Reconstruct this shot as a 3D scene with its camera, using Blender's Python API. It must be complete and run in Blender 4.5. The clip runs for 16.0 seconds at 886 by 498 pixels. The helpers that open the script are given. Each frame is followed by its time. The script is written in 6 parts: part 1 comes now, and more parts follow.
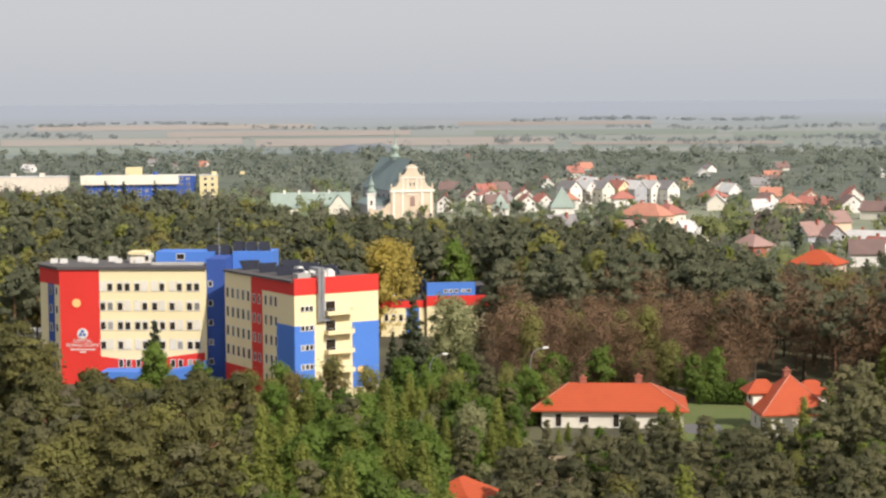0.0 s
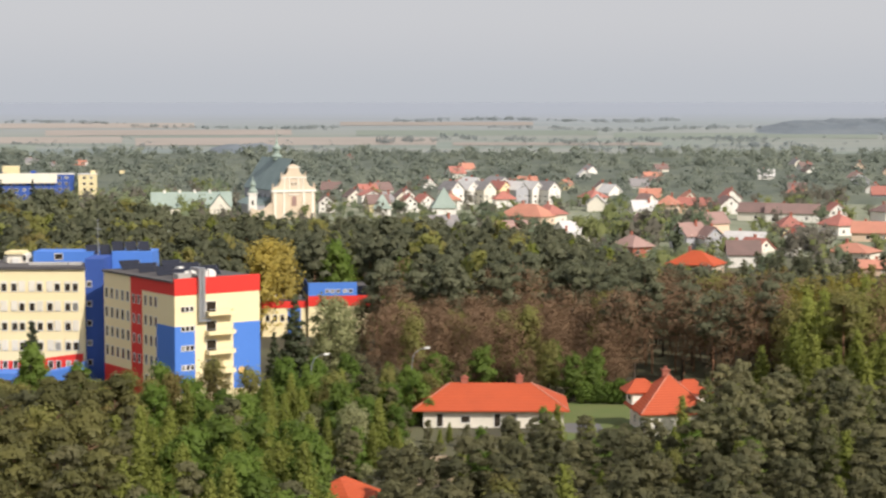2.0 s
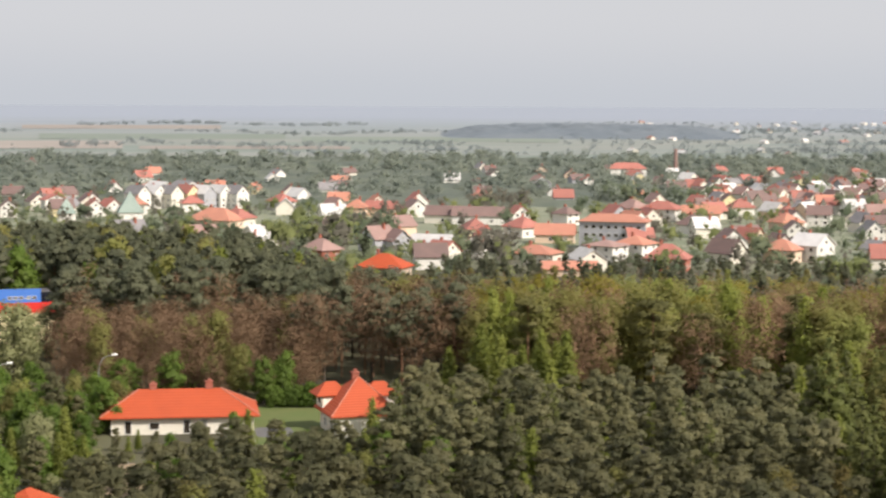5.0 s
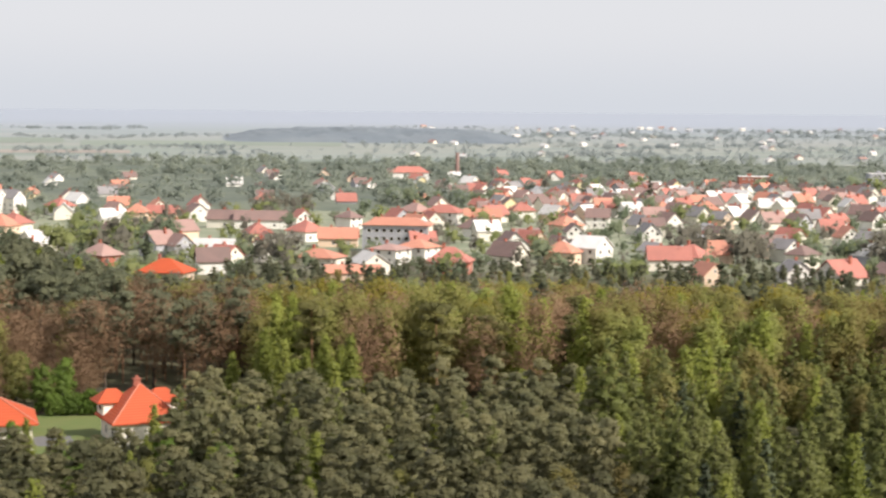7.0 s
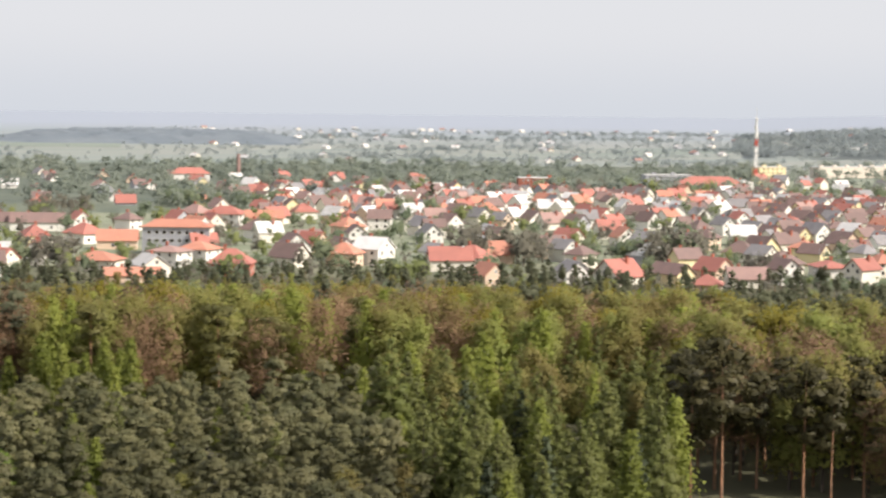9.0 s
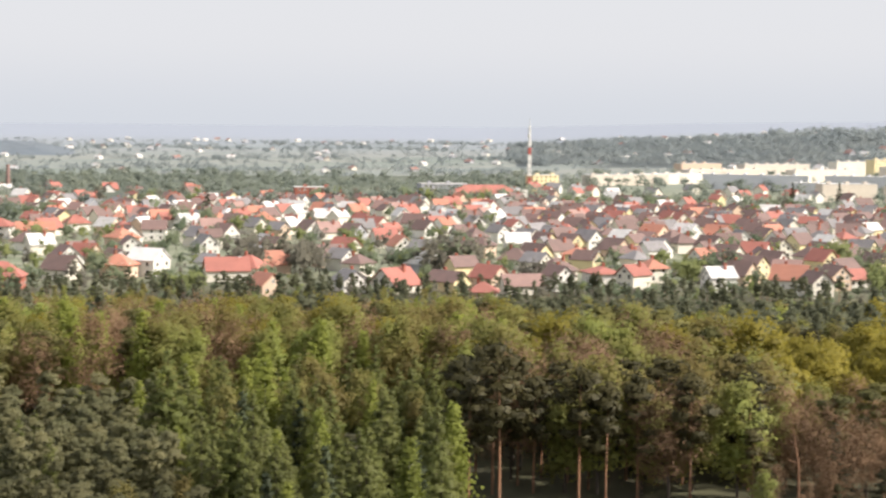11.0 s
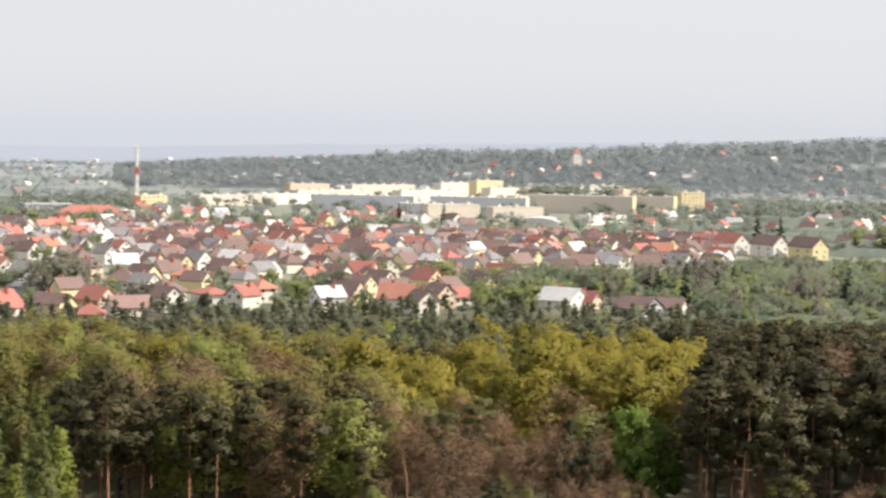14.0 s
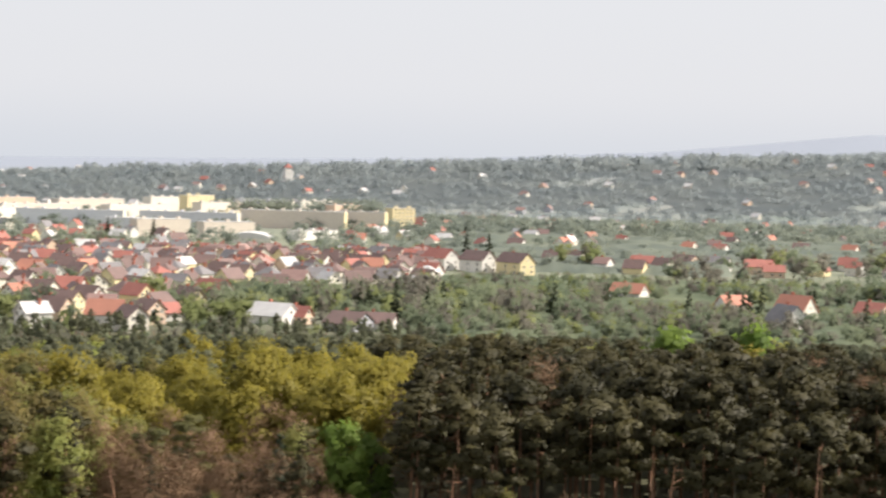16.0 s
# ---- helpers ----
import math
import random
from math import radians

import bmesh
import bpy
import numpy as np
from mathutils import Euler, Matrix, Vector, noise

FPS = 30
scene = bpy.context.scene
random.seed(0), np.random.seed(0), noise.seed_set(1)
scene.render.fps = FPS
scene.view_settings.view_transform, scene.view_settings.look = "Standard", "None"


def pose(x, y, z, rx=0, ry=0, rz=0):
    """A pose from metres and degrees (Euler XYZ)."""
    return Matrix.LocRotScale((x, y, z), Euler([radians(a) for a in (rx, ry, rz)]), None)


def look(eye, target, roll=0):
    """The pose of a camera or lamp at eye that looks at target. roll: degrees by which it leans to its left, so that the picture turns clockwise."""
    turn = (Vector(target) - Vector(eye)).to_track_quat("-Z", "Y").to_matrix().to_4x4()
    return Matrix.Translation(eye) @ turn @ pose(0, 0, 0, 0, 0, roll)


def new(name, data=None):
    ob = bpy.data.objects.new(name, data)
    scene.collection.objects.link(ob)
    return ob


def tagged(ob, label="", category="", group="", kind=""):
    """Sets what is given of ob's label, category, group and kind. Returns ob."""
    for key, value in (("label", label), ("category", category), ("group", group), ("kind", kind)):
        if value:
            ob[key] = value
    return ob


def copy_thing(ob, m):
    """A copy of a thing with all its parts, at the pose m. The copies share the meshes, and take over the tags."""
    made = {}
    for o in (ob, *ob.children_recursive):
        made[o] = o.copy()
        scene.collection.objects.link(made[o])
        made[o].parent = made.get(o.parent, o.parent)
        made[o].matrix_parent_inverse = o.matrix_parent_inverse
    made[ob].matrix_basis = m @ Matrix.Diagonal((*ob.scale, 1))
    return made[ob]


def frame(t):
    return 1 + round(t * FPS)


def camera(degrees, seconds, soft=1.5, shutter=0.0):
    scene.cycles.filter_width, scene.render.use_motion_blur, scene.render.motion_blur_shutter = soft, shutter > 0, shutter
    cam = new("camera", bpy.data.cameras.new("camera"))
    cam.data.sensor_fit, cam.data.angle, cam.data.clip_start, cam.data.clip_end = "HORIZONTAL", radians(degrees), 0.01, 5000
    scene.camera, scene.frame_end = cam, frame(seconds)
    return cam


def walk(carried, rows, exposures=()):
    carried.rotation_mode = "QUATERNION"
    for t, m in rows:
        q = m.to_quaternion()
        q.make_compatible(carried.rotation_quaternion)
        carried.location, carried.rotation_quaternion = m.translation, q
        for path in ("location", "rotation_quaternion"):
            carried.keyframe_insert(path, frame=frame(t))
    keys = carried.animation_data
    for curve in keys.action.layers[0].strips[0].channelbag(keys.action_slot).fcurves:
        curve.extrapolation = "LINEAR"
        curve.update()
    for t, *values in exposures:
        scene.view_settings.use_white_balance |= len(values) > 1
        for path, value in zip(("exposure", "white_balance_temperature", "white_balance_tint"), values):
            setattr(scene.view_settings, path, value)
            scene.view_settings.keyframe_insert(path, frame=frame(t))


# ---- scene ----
# A lookout 51 m above the plain; the camera stays on its spot and pans to the right.
EYE = 51.0
cam = camera(27.12, 16.0, soft=2.4, shutter=0.45)
ROWS = [  # seconds, yaw, pitch, roll
    (0.0, -0.033, -4.580, 0.408),
    (0.5, -0.511, -4.582, 0.389),
    (1.0, -1.307, -4.586, 0.297),
    (1.5, -2.319, -4.589, 0.164),
    (2.0, -3.699, -4.586, 0.026),
    (2.5, -5.070, -4.579, -0.097),
    (3.0, -6.645, -4.566, -0.204),
    (3.5, -8.264, -4.541, -0.214),
    (4.0, -10.017, -4.508, -0.224),
    (6.5, -18.386, -4.342, -0.385),
    (7.0, -20.141, -4.291, -0.438),
    (7.5, -21.772, -4.258, -0.515),
    (8.0, -23.514, -4.216, -0.628),
    (8.5, -25.147, -4.207, -0.603),
    (9.0, -26.930, -4.190, -0.658),
    (11.5, -35.778, -3.713, -0.569),
    (12.0, -37.735, -3.595, -0.642),
    (12.5, -39.630, -3.476, -0.633),
    (13.0, -41.756, -3.348, -0.760),
    (13.5, -43.794, -3.214, -0.838),
    (14.0, -46.042, -3.047, -0.917),
    (14.5, -48.147, -2.896, -1.017),
    (15.0, -50.444, -2.717, -1.159),
    (15.5, -52.595, -2.557, -1.309),
    (16.0, -55.009, -2.391, -1.449),
]
walk(cam, [(t, pose(0, 0, EYE, 90 + pitch, roll, yaw)) for t, yaw, pitch, roll in ROWS],
     exposures=[(0.0, 0.0), (4.0, 0.0), (6.5, 0.37), (9.0, 0.37), (12.0, 0.4), (16.0, 0.4)])

# ---- light: hazy spring sun from the right, behind the lookout ----
SUN_AZ, SUN_EL = 140.0, 42.0
world = bpy.data.worlds.new("hazy_sky")
scene.world = world
world.use_nodes = True
wn = world.node_tree.nodes
wl = world.node_tree.links
sky = wn.new("ShaderNodeTexSky")
sky.sky_type = "NISHITA"
sky.sun_disc = False
sky.sun_elevation = radians(SUN_EL)
sky.sun_rotation = radians(SUN_AZ)
sky.air_density, sky.dust_density, sky.ozone_density = 1.0, 6.0, 1.0
haze = wn.new("ShaderNodeMixRGB")
way = wn.new("ShaderNodeTexCoord")
axes = wn.new("ShaderNodeSeparateXYZ")
fade = wn.new("ShaderNodeMapRange")  # haze thick at the horizon, thin overhead
fade.inputs[1].default_value, fade.inputs[2].default_value = 0.0, 0.75
fade.inputs[3].default_value, fade.inputs[4].default_value = 0.85, 0.65
wl.new(way.outputs["Generated"], axes.inputs[0])
wl.new(axes.outputs["Z"], fade.inputs[0])
wl.new(fade.outputs[0], haze.inputs[0])
low = wn.new("ShaderNodeMapRange")  # bluish bank of haze low over the land
low.interpolation_type = "SMOOTHSTEP"
low.inputs[1].default_value, low.inputs[2].default_value = -0.005, 0.05
bank = wn.new("ShaderNodeMixRGB")
bank.inputs[1].default_value, bank.inputs[2].default_value = (5.75, 6.0, 6.5, 1), (6.6, 6.65, 6.95, 1)
wl.new(axes.outputs["Z"], low.inputs[0])
wl.new(low.outputs[0], bank.inputs[0])
wl.new(bank.outputs[0], haze.inputs[2])
wl.new(sky.outputs[0], haze.inputs[1])
wl.new(haze.outputs[0], wn["Background"].inputs[0])
wn["Background"].inputs[1].default_value = 0.105
sun_data = bpy.data.lights.new("sun", "SUN")
sun_data.energy, sun_data.angle, sun_data.color = 5.0, radians(0.8), (1.0, 0.928, 0.835)
sun = new("sun", sun_data)
sa, se = radians(SUN_AZ), radians(SUN_EL)
sun.matrix_world = look((400 * math.sin(sa), 400 * math.cos(sa), 400), (0, 0, 400 - 400 * math.tan(se)))

# ---- materials ----
def tree_of(name):
    m = bpy.data.materials.new(name)
    m.use_nodes = True
    t = m.node_tree
    return m, t, t.nodes, t.links, t.nodes["Principled BSDF"]


def paint(name, a, b=None, rough=0.8, grain=0.6, stain=0.06, bump=0.15, vary=0.12, metal=0.0):
    """A surface of two near colours: large stains, fine grain, a little relief, and a tint of its own for each object."""
    m, t, n, l, p = tree_of(name)
    b = b or tuple(c * 0.78 for c in a)
    geo = n.new("ShaderNodeNewGeometry")
    big, fine = n.new("ShaderNodeTexNoise"), n.new("ShaderNodeTexNoise")
    big.inputs["Scale"].default_value, big.inputs["Detail"].default_value = stain * 4, 4
    fine.inputs["Scale"].default_value, fine.inputs["Detail"].default_value = grain * 4, 3
    for k in (big, fine):
        l.new(geo.outputs["Position"], k.inputs["Vector"])
    add = n.new("ShaderNodeMath")
    add.operation = "MULTIPLY_ADD"
    l.new(fine.outputs["Fac"], add.inputs[0])
    add.inputs[1].default_value = 0.6
    l.new(big.outputs["Fac"], add.inputs[2])
    rng = n.new("ShaderNodeMapRange")
    rng.inputs[1].default_value, rng.inputs[2].default_value = 0.5, 1.1
    l.new(add.outputs[0], rng.inputs[0])
    mix = n.new("ShaderNodeMixRGB")
    mix.inputs[1].default_value, mix.inputs[2].default_value = (*a, 1), (*b, 1)
    l.new(rng.outputs[0], mix.inputs[0])
    info = n.new("ShaderNodeObjectInfo")
    val = n.new("ShaderNodeMapRange")
    val.inputs[3].default_value, val.inputs[4].default_value = 1 - vary, 1 + vary * 0.5
    l.new(info.outputs["Random"], val.inputs[0])
    hsv = n.new("ShaderNodeHueSaturation")
    l.new(val.outputs[0], hsv.inputs["Value"])
    l.new(mix.outputs[0], hsv.inputs["Color"])
    l.new(hsv.outputs[0], p.inputs["Base Color"])
    p.inputs["Roughness"].default_value = rough
    p.inputs["Metallic"].default_value = metal
    if bump:
        bm = n.new("ShaderNodeBump")
        bm.inputs["Strength"].default_value, bm.inputs["Distance"].default_value = bump, 0.05
        l.new(fine.outputs["Fac"], bm.inputs["Height"])
        l.new(bm.outputs[0], p.inputs["Normal"])
    return m


def tiled(name, a, b, pitch=0.35, rough=0.75, vary=0.18):
    """Roof tiles: courses across the slope as relief, uneven firing colour."""
    m = paint(name, a, b, rough, 0.5, 0.08, 0, vary)
    n, l, p = m.node_tree.nodes, m.node_tree.links, m.node_tree.nodes["Principled BSDF"]
    tc = n.new("ShaderNodeTexCoord")
    wave = n.new("ShaderNodeTexWave")
    wave.bands_direction = "Z"
    wave.inputs["Scale"].default_value = 0.314 / pitch
    wave.inputs["Distortion"].default_value = 0.6
    l.new(tc.outputs["Object"], wave.inputs["Vector"])
    bm = n.new("ShaderNodeBump")
    bm.inputs["Strength"].default_value, bm.inputs["Distance"].default_value = 0.5, 0.06
    l.new(wave.outputs["Fac"], bm.inputs["Height"])
    l.new(bm.outputs[0], p.inputs["Normal"])
    return m


def leafy(name, a, b, thin=0.35, rough=0.6, patch=0.11):
    """Foliage: colour wanders from tree to tree and leaf to leaf; light passes through the thin leaves."""
    m, t, n, l, p = tree_of(name)
    geo = n.new("ShaderNodeNewGeometry")
    noise_a = n.new("ShaderNodeTexNoise")
    noise_a.inputs["Scale"].default_value, noise_a.inputs["Detail"].default_value = patch, 2
    l.new(geo.outputs["Position"], noise_a.inputs["Vector"])
    mad = n.new("ShaderNodeMath")
    mad.operation = "MULTIPLY_ADD"
    l.new(geo.outputs["Random Per Island"], mad.inputs[0])
    mad.inputs[1].default_value = 0.07
    l.new(noise_a.outputs["Fac"], mad.inputs[2])
    rng = n.new("ShaderNodeMapRange")
    rng.inputs[1].default_value, rng.inputs[2].default_value = 0.38, 0.82
    l.new(mad.outputs[0], rng.inputs[0])
    mix = n.new("ShaderNodeMixRGB")
    mix.inputs[1].default_value, mix.inputs[2].default_value = (*a, 1), (*b, 1)
    l.new(rng.outputs[0], mix.inputs[0])
    info = n.new("ShaderNodeObjectInfo")
    val = n.new("ShaderNodeMapRange")
    val.inputs[3].default_value, val.inputs[4].default_value = 0.8, 1.2
    l.new(info.outputs["Random"], val.inputs[0])
    hsv = n.new("ShaderNodeHueSaturation")
    l.new(val.outputs[0], hsv.inputs["Value"])
    l.new(mix.outputs[0], hsv.inputs["Color"])
    l.new(hsv.outputs[0], p.inputs["Base Color"])
    p.inputs["Roughness"].default_value = rough
    p.inputs["Specular IOR Level"].default_value = 0.3
    if thin:
        tr = n.new("ShaderNodeBsdfTranslucent")
        l.new(hsv.outputs[0], tr.inputs["Color"])
        ms = n.new("ShaderNodeMixShader")
        ms.inputs[0].default_value = thin
        l.new(p.outputs[0], ms.inputs[1])
        l.new(tr.outputs[0], ms.inputs[2])
        l.new(ms.outputs[0], n["Material Output"].inputs[0])
    return m


def glassy(name, tint=(0.035, 0.028, 0.022)):
    m, t, n, l, p = tree_of(name)
    info = n.new("ShaderNodeObjectInfo")
    ramp = n.new("ShaderNodeValToRGB")
    ramp.color_ramp.elements[0].position, ramp.color_ramp.elements[1].position = 0.78, 1.0
    ramp.color_ramp.elements[0].color = (*tint, 1)
    ramp.color_ramp.elements[1].color = (0.34, 0.33, 0.30, 1)
    l.new(info.outputs["Random"], ramp.inputs[0])
    l.new(ramp.outputs[0], p.inputs["Base Color"])
    p.inputs["Roughness"].default_value = 0.12
    p.inputs["Specular IOR Level"].default_value = 0.15
    return m


PINE = leafy("pine_needles", (0.098, 0.098, 0.036), (0.225, 0.208, 0.068), 0.45)
# Darker needle colours than PINE, for the pines at the right.
OLD_PINE = leafy("old_pine_needles", (0.042, 0.039, 0.015), (0.096, 0.082, 0.032), 0.32)
FOREST_PINE = leafy("forest_pine_needles", (0.135, 0.148, 0.09), (0.225, 0.228, 0.136), 0.55)
PINE_YOUNG = leafy("young_pine_needles", (0.142, 0.145, 0.075), (0.295, 0.272, 0.138), 0.6, patch=0.16)
BIRCH = leafy("birch_leaves", (0.20, 0.232, 0.046), (0.315, 0.332, 0.082), 0.58)
LARCH = leafy("larch_needles", (0.145, 0.165, 0.048), (0.24, 0.245, 0.085), 0.58)
OAK = leafy("spring_oak_leaves", (0.21, 0.182, 0.032), (0.33, 0.28, 0.054), 0.55)
MIXED = leafy("mixed_spring_leaves", (0.228, 0.185, 0.068), (0.3, 0.345, 0.095), 0.58, patch=0.06)
TWIG = leafy("bare_twigs", (0.205, 0.128, 0.074), (0.29, 0.186, 0.114), 0.3, 0.9, patch=0.05)
SPRUCE = leafy("spruce_needles", (0.036, 0.048, 0.022), (0.075, 0.088, 0.042), 0.3)
GOLD = leafy("golden_leaves", (0.46, 0.36, 0.08), (0.58, 0.48, 0.14), 0.5)
GREEN = leafy("broad_leaves", (0.12, 0.19, 0.032), (0.21, 0.28, 0.06), 0.58)
SAGE = leafy("willow_leaves", (0.250, 0.260, 0.120), (0.36, 0.36, 0.19), 0.5)
# Garden, far and hill leaves: aerial haze is mixed into these base colours.
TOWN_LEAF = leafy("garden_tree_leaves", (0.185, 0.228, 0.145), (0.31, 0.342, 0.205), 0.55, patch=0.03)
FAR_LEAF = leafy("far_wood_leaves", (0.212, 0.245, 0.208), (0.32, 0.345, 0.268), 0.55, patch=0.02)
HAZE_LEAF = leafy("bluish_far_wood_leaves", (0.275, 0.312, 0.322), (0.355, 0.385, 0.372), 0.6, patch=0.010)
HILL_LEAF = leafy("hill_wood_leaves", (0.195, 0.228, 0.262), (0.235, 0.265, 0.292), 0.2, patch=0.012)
TOWN_TWIG = leafy("budding_garden_twigs", (0.24, 0.222, 0.178), (0.33, 0.312, 0.238), 0.55, patch=0.03)
TOWN_FRESH = leafy("fresh_garden_leaves", (0.22, 0.255, 0.095), (0.345, 0.365, 0.15), 0.45, patch=0.03)
BLOSSOM = leafy("blossom", (0.62, 0.58, 0.50), (0.72, 0.70, 0.62), 0.4)
PINE_BARK = paint("pine_bark", (0.34, 0.17, 0.09), (0.15, 0.09, 0.06), 0.9, 1.2, 0.1, 0.5)
DARK_BARK = paint("dark_bark", (0.09, 0.07, 0.055), (0.05, 0.04, 0.03), 0.95, 1.5, 0.2, 0.5)
BIRCH_BARK = paint("birch_bark", (0.62, 0.60, 0.55), (0.16, 0.15, 0.14), 0.8, 0.9, 0.5, 0.3)

CREAM = paint("cream_render", (0.85, 0.73, 0.45), (0.80, 0.68, 0.41), 0.9, 0.8, 0.03, 0.1, 0.02)
RED = paint("red_render", (0.70, 0.035, 0.025), (0.62, 0.03, 0.022), 0.8, 0.8, 0.03, 0.1, 0.02)
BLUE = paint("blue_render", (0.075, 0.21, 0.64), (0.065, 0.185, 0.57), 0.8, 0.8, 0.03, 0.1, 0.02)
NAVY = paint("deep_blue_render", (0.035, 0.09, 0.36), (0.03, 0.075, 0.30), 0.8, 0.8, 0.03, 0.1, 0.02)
WHITE = paint("white_render", (0.82, 0.79, 0.74), (0.66, 0.63, 0.58), 0.9, 0.7, 0.05, 0.1, 0.08)
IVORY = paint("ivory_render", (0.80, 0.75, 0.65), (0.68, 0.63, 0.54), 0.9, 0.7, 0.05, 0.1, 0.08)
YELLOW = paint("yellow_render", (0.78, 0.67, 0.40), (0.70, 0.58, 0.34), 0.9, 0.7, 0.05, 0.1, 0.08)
PEACH = paint("peach_render", (0.72, 0.54, 0.40), (0.60, 0.45, 0.34), 0.9, 0.7, 0.05, 0.1, 0.08)
GREYW = paint("grey_render", (0.42, 0.42, 0.45), (0.34, 0.34, 0.37), 0.9, 0.7, 0.05, 0.1, 0.08)
TEAL = paint("teal_render", (0.36, 0.47, 0.50), (0.30, 0.40, 0.44), 0.9, 0.7, 0.05, 0.1, 0.08)
# Estate walls paled for haze; BLOCK's grey also paints in the shaded fronts.
BLOCK = paint("pale_grey_render", (0.70, 0.70, 0.73), (0.62, 0.62, 0.65), 0.85, 0.3, 0.1, 0.2)
PANELS = paint("precast_wall_panels", (0.72, 0.64, 0.54), (0.63, 0.55, 0.47), 0.85, 0.3, 0.1, 0.2)
# Town tiles: haze is painted in as paler colour; TILE_BRIGHT stays clear of it.
TILE_RED = tiled("red_roof_tiles", (0.42, 0.155, 0.12), (0.32, 0.125, 0.10))
TILE_ORANGE = tiled("orange_roof_tiles", (0.50, 0.215, 0.145), (0.41, 0.18, 0.125))
TILE_BRIGHT = tiled("bright_orange_roof_tiles", (0.43, 0.070, 0.019), (0.36, 0.058, 0.016), vary=0.05)
TILE_BROWN = tiled("brown_roof_tiles", (0.215, 0.135, 0.12), (0.155, 0.105, 0.095))
TILE_PINK = tiled("faded_roof_tiles", (0.36, 0.225, 0.195), (0.28, 0.175, 0.155))
TILE_GREY = tiled("grey_roof_sheets", (0.27, 0.25, 0.25), (0.19, 0.18, 0.185))
TILE_PALE = tiled("pale_roof_sheets", (0.66, 0.64, 0.62), (0.52, 0.50, 0.49))
COPPER = paint("green_copper", (0.31, 0.375, 0.33), (0.24, 0.30, 0.265), 0.7, 0.4, 0.05, 0.1)
# Church roof colour is lifted to take in the haze before it.
SLATE = paint("weathered_church_roof", (0.20, 0.26, 0.255), (0.15, 0.20, 0.20), 0.6, 0.4, 0.05, 0.1)
STONE = paint("church_plaster", (0.68, 0.555, 0.42), (0.56, 0.455, 0.345), 0.9, 0.6, 0.05, 0.2)
TAR = paint("roofing_felt", (0.10, 0.09, 0.09), (0.06, 0.055, 0.055), 0.9, 0.5, 0.05, 0.2)
STEEL = paint("grey_metal", (0.45, 0.46, 0.48), (0.34, 0.35, 0.37), 0.45, 0.5, 0.1, 0.0, 0.1, 0.7)
FRAME = paint("white_window_frame", (0.80, 0.78, 0.74), None, 0.6, 0.5, 0.1, 0, 0.03)
PANE = glassy("window_pane")
BRICK = paint("brick", (0.42, 0.14, 0.09), (0.30, 0.10, 0.07), 0.9, 1.5, 0.1, 0.3)
CONCRETE = paint("concrete", (0.46, 0.44, 0.42), (0.36, 0.35, 0.33), 0.9, 0.8, 0.06, 0.2)
PANEL = paint("solar_panel", (0.02, 0.022, 0.035), (0.015, 0.016, 0.025), 0.2, 0.5, 0.1, 0)
MAST_RED = paint("mast_red", (0.55, 0.10, 0.07), None, 0.6, 0.5, 0.1, 0)
BRASS = paint("yellow_sun_ornament", (0.85, 0.58, 0.24), (0.80, 0.50, 0.18), 0.5, 0.5, 0.1, 0, 0)
LAWN = paint("lawn", (0.085, 0.125, 0.026), (0.125, 0.135, 0.042), 0.95, 0.8, 0.05, 0.4)
EARTH = paint("bare_earth", (0.34, 0.25, 0.17), (0.24, 0.18, 0.11), 0.95, 0.5, 0.06, 0.4)
ASPHALT = paint("asphalt", (0.13, 0.125, 0.125), (0.09, 0.088, 0.09), 0.9, 1.0, 0.06, 0.2)
FLOOR = paint("forest_floor", (0.085, 0.080, 0.040), (0.060, 0.045, 0.030), 0.95, 0.4, 0.02, 0.5)

# ---- tools ----
def at(az, r, z=0.0):
    """A place on the plan: degrees clockwise from the first view, metres from the lookout."""
    return Vector((r * math.sin(radians(az)), r * math.cos(radians(az)), z))


def mesh_of(name, verts, faces, mats, idx=None, smooth=False):
    me = bpy.data.meshes.new(name)
    me.from_pydata([tuple(v) for v in verts], [], faces)
    for m in mats if isinstance(mats, (list, tuple)) else [mats]:
        me.materials.append(m)
    if idx is not None:
        me.polygons.foreach_set("material_index", idx)
    if smooth:
        me.polygons.foreach_set("use_smooth", [True] * len(me.polygons))
    me.update()
    return me


def part(name, me, parent, label="", m=None):
    ob = new(name, me)
    ob.parent = parent
    if m is not None:
        ob.matrix_basis = m
    return tagged(ob, label)


def thing(name, m, label, category, group="", kind=""):
    ob = new(name)
    ob.empty_display_size = 0.5
    ob.matrix_basis = m
    return tagged(ob, label, category, group, kind)


def box(x0, x1, y0, y1, z0, z1):
    v = [(x0, y0, z0), (x1, y0, z0), (x1, y1, z0), (x0, y1, z0), (x0, y0, z1), (x1, y0, z1), (x1, y1, z1), (x0, y1, z1)]
    return v, [(3, 2, 1, 0), (4, 5, 6, 7), (0, 1, 5, 4), (1, 2, 6, 5), (2, 3, 7, 6), (3, 0, 4, 7)]


def join(*solids):
    verts, faces = [], []
    for v, f in solids:
        k = len(verts)
        verts += list(v)
        faces += [tuple(i + k for i in q) for q in f]
    return verts, faces


def prism(outline, y0, y1):
    """An outline in x and z, pushed from y0 to y1."""
    n = len(outline)
    v = [(x, y0, z) for x, z in outline] + [(x, y1, z) for x, z in outline]
    f = [tuple(range(n)), tuple(range(2 * n - 1, n - 1, -1))]
    return v, f + [(i, i + n, (i + 1) % n + n, (i + 1) % n) for i in range(n)]


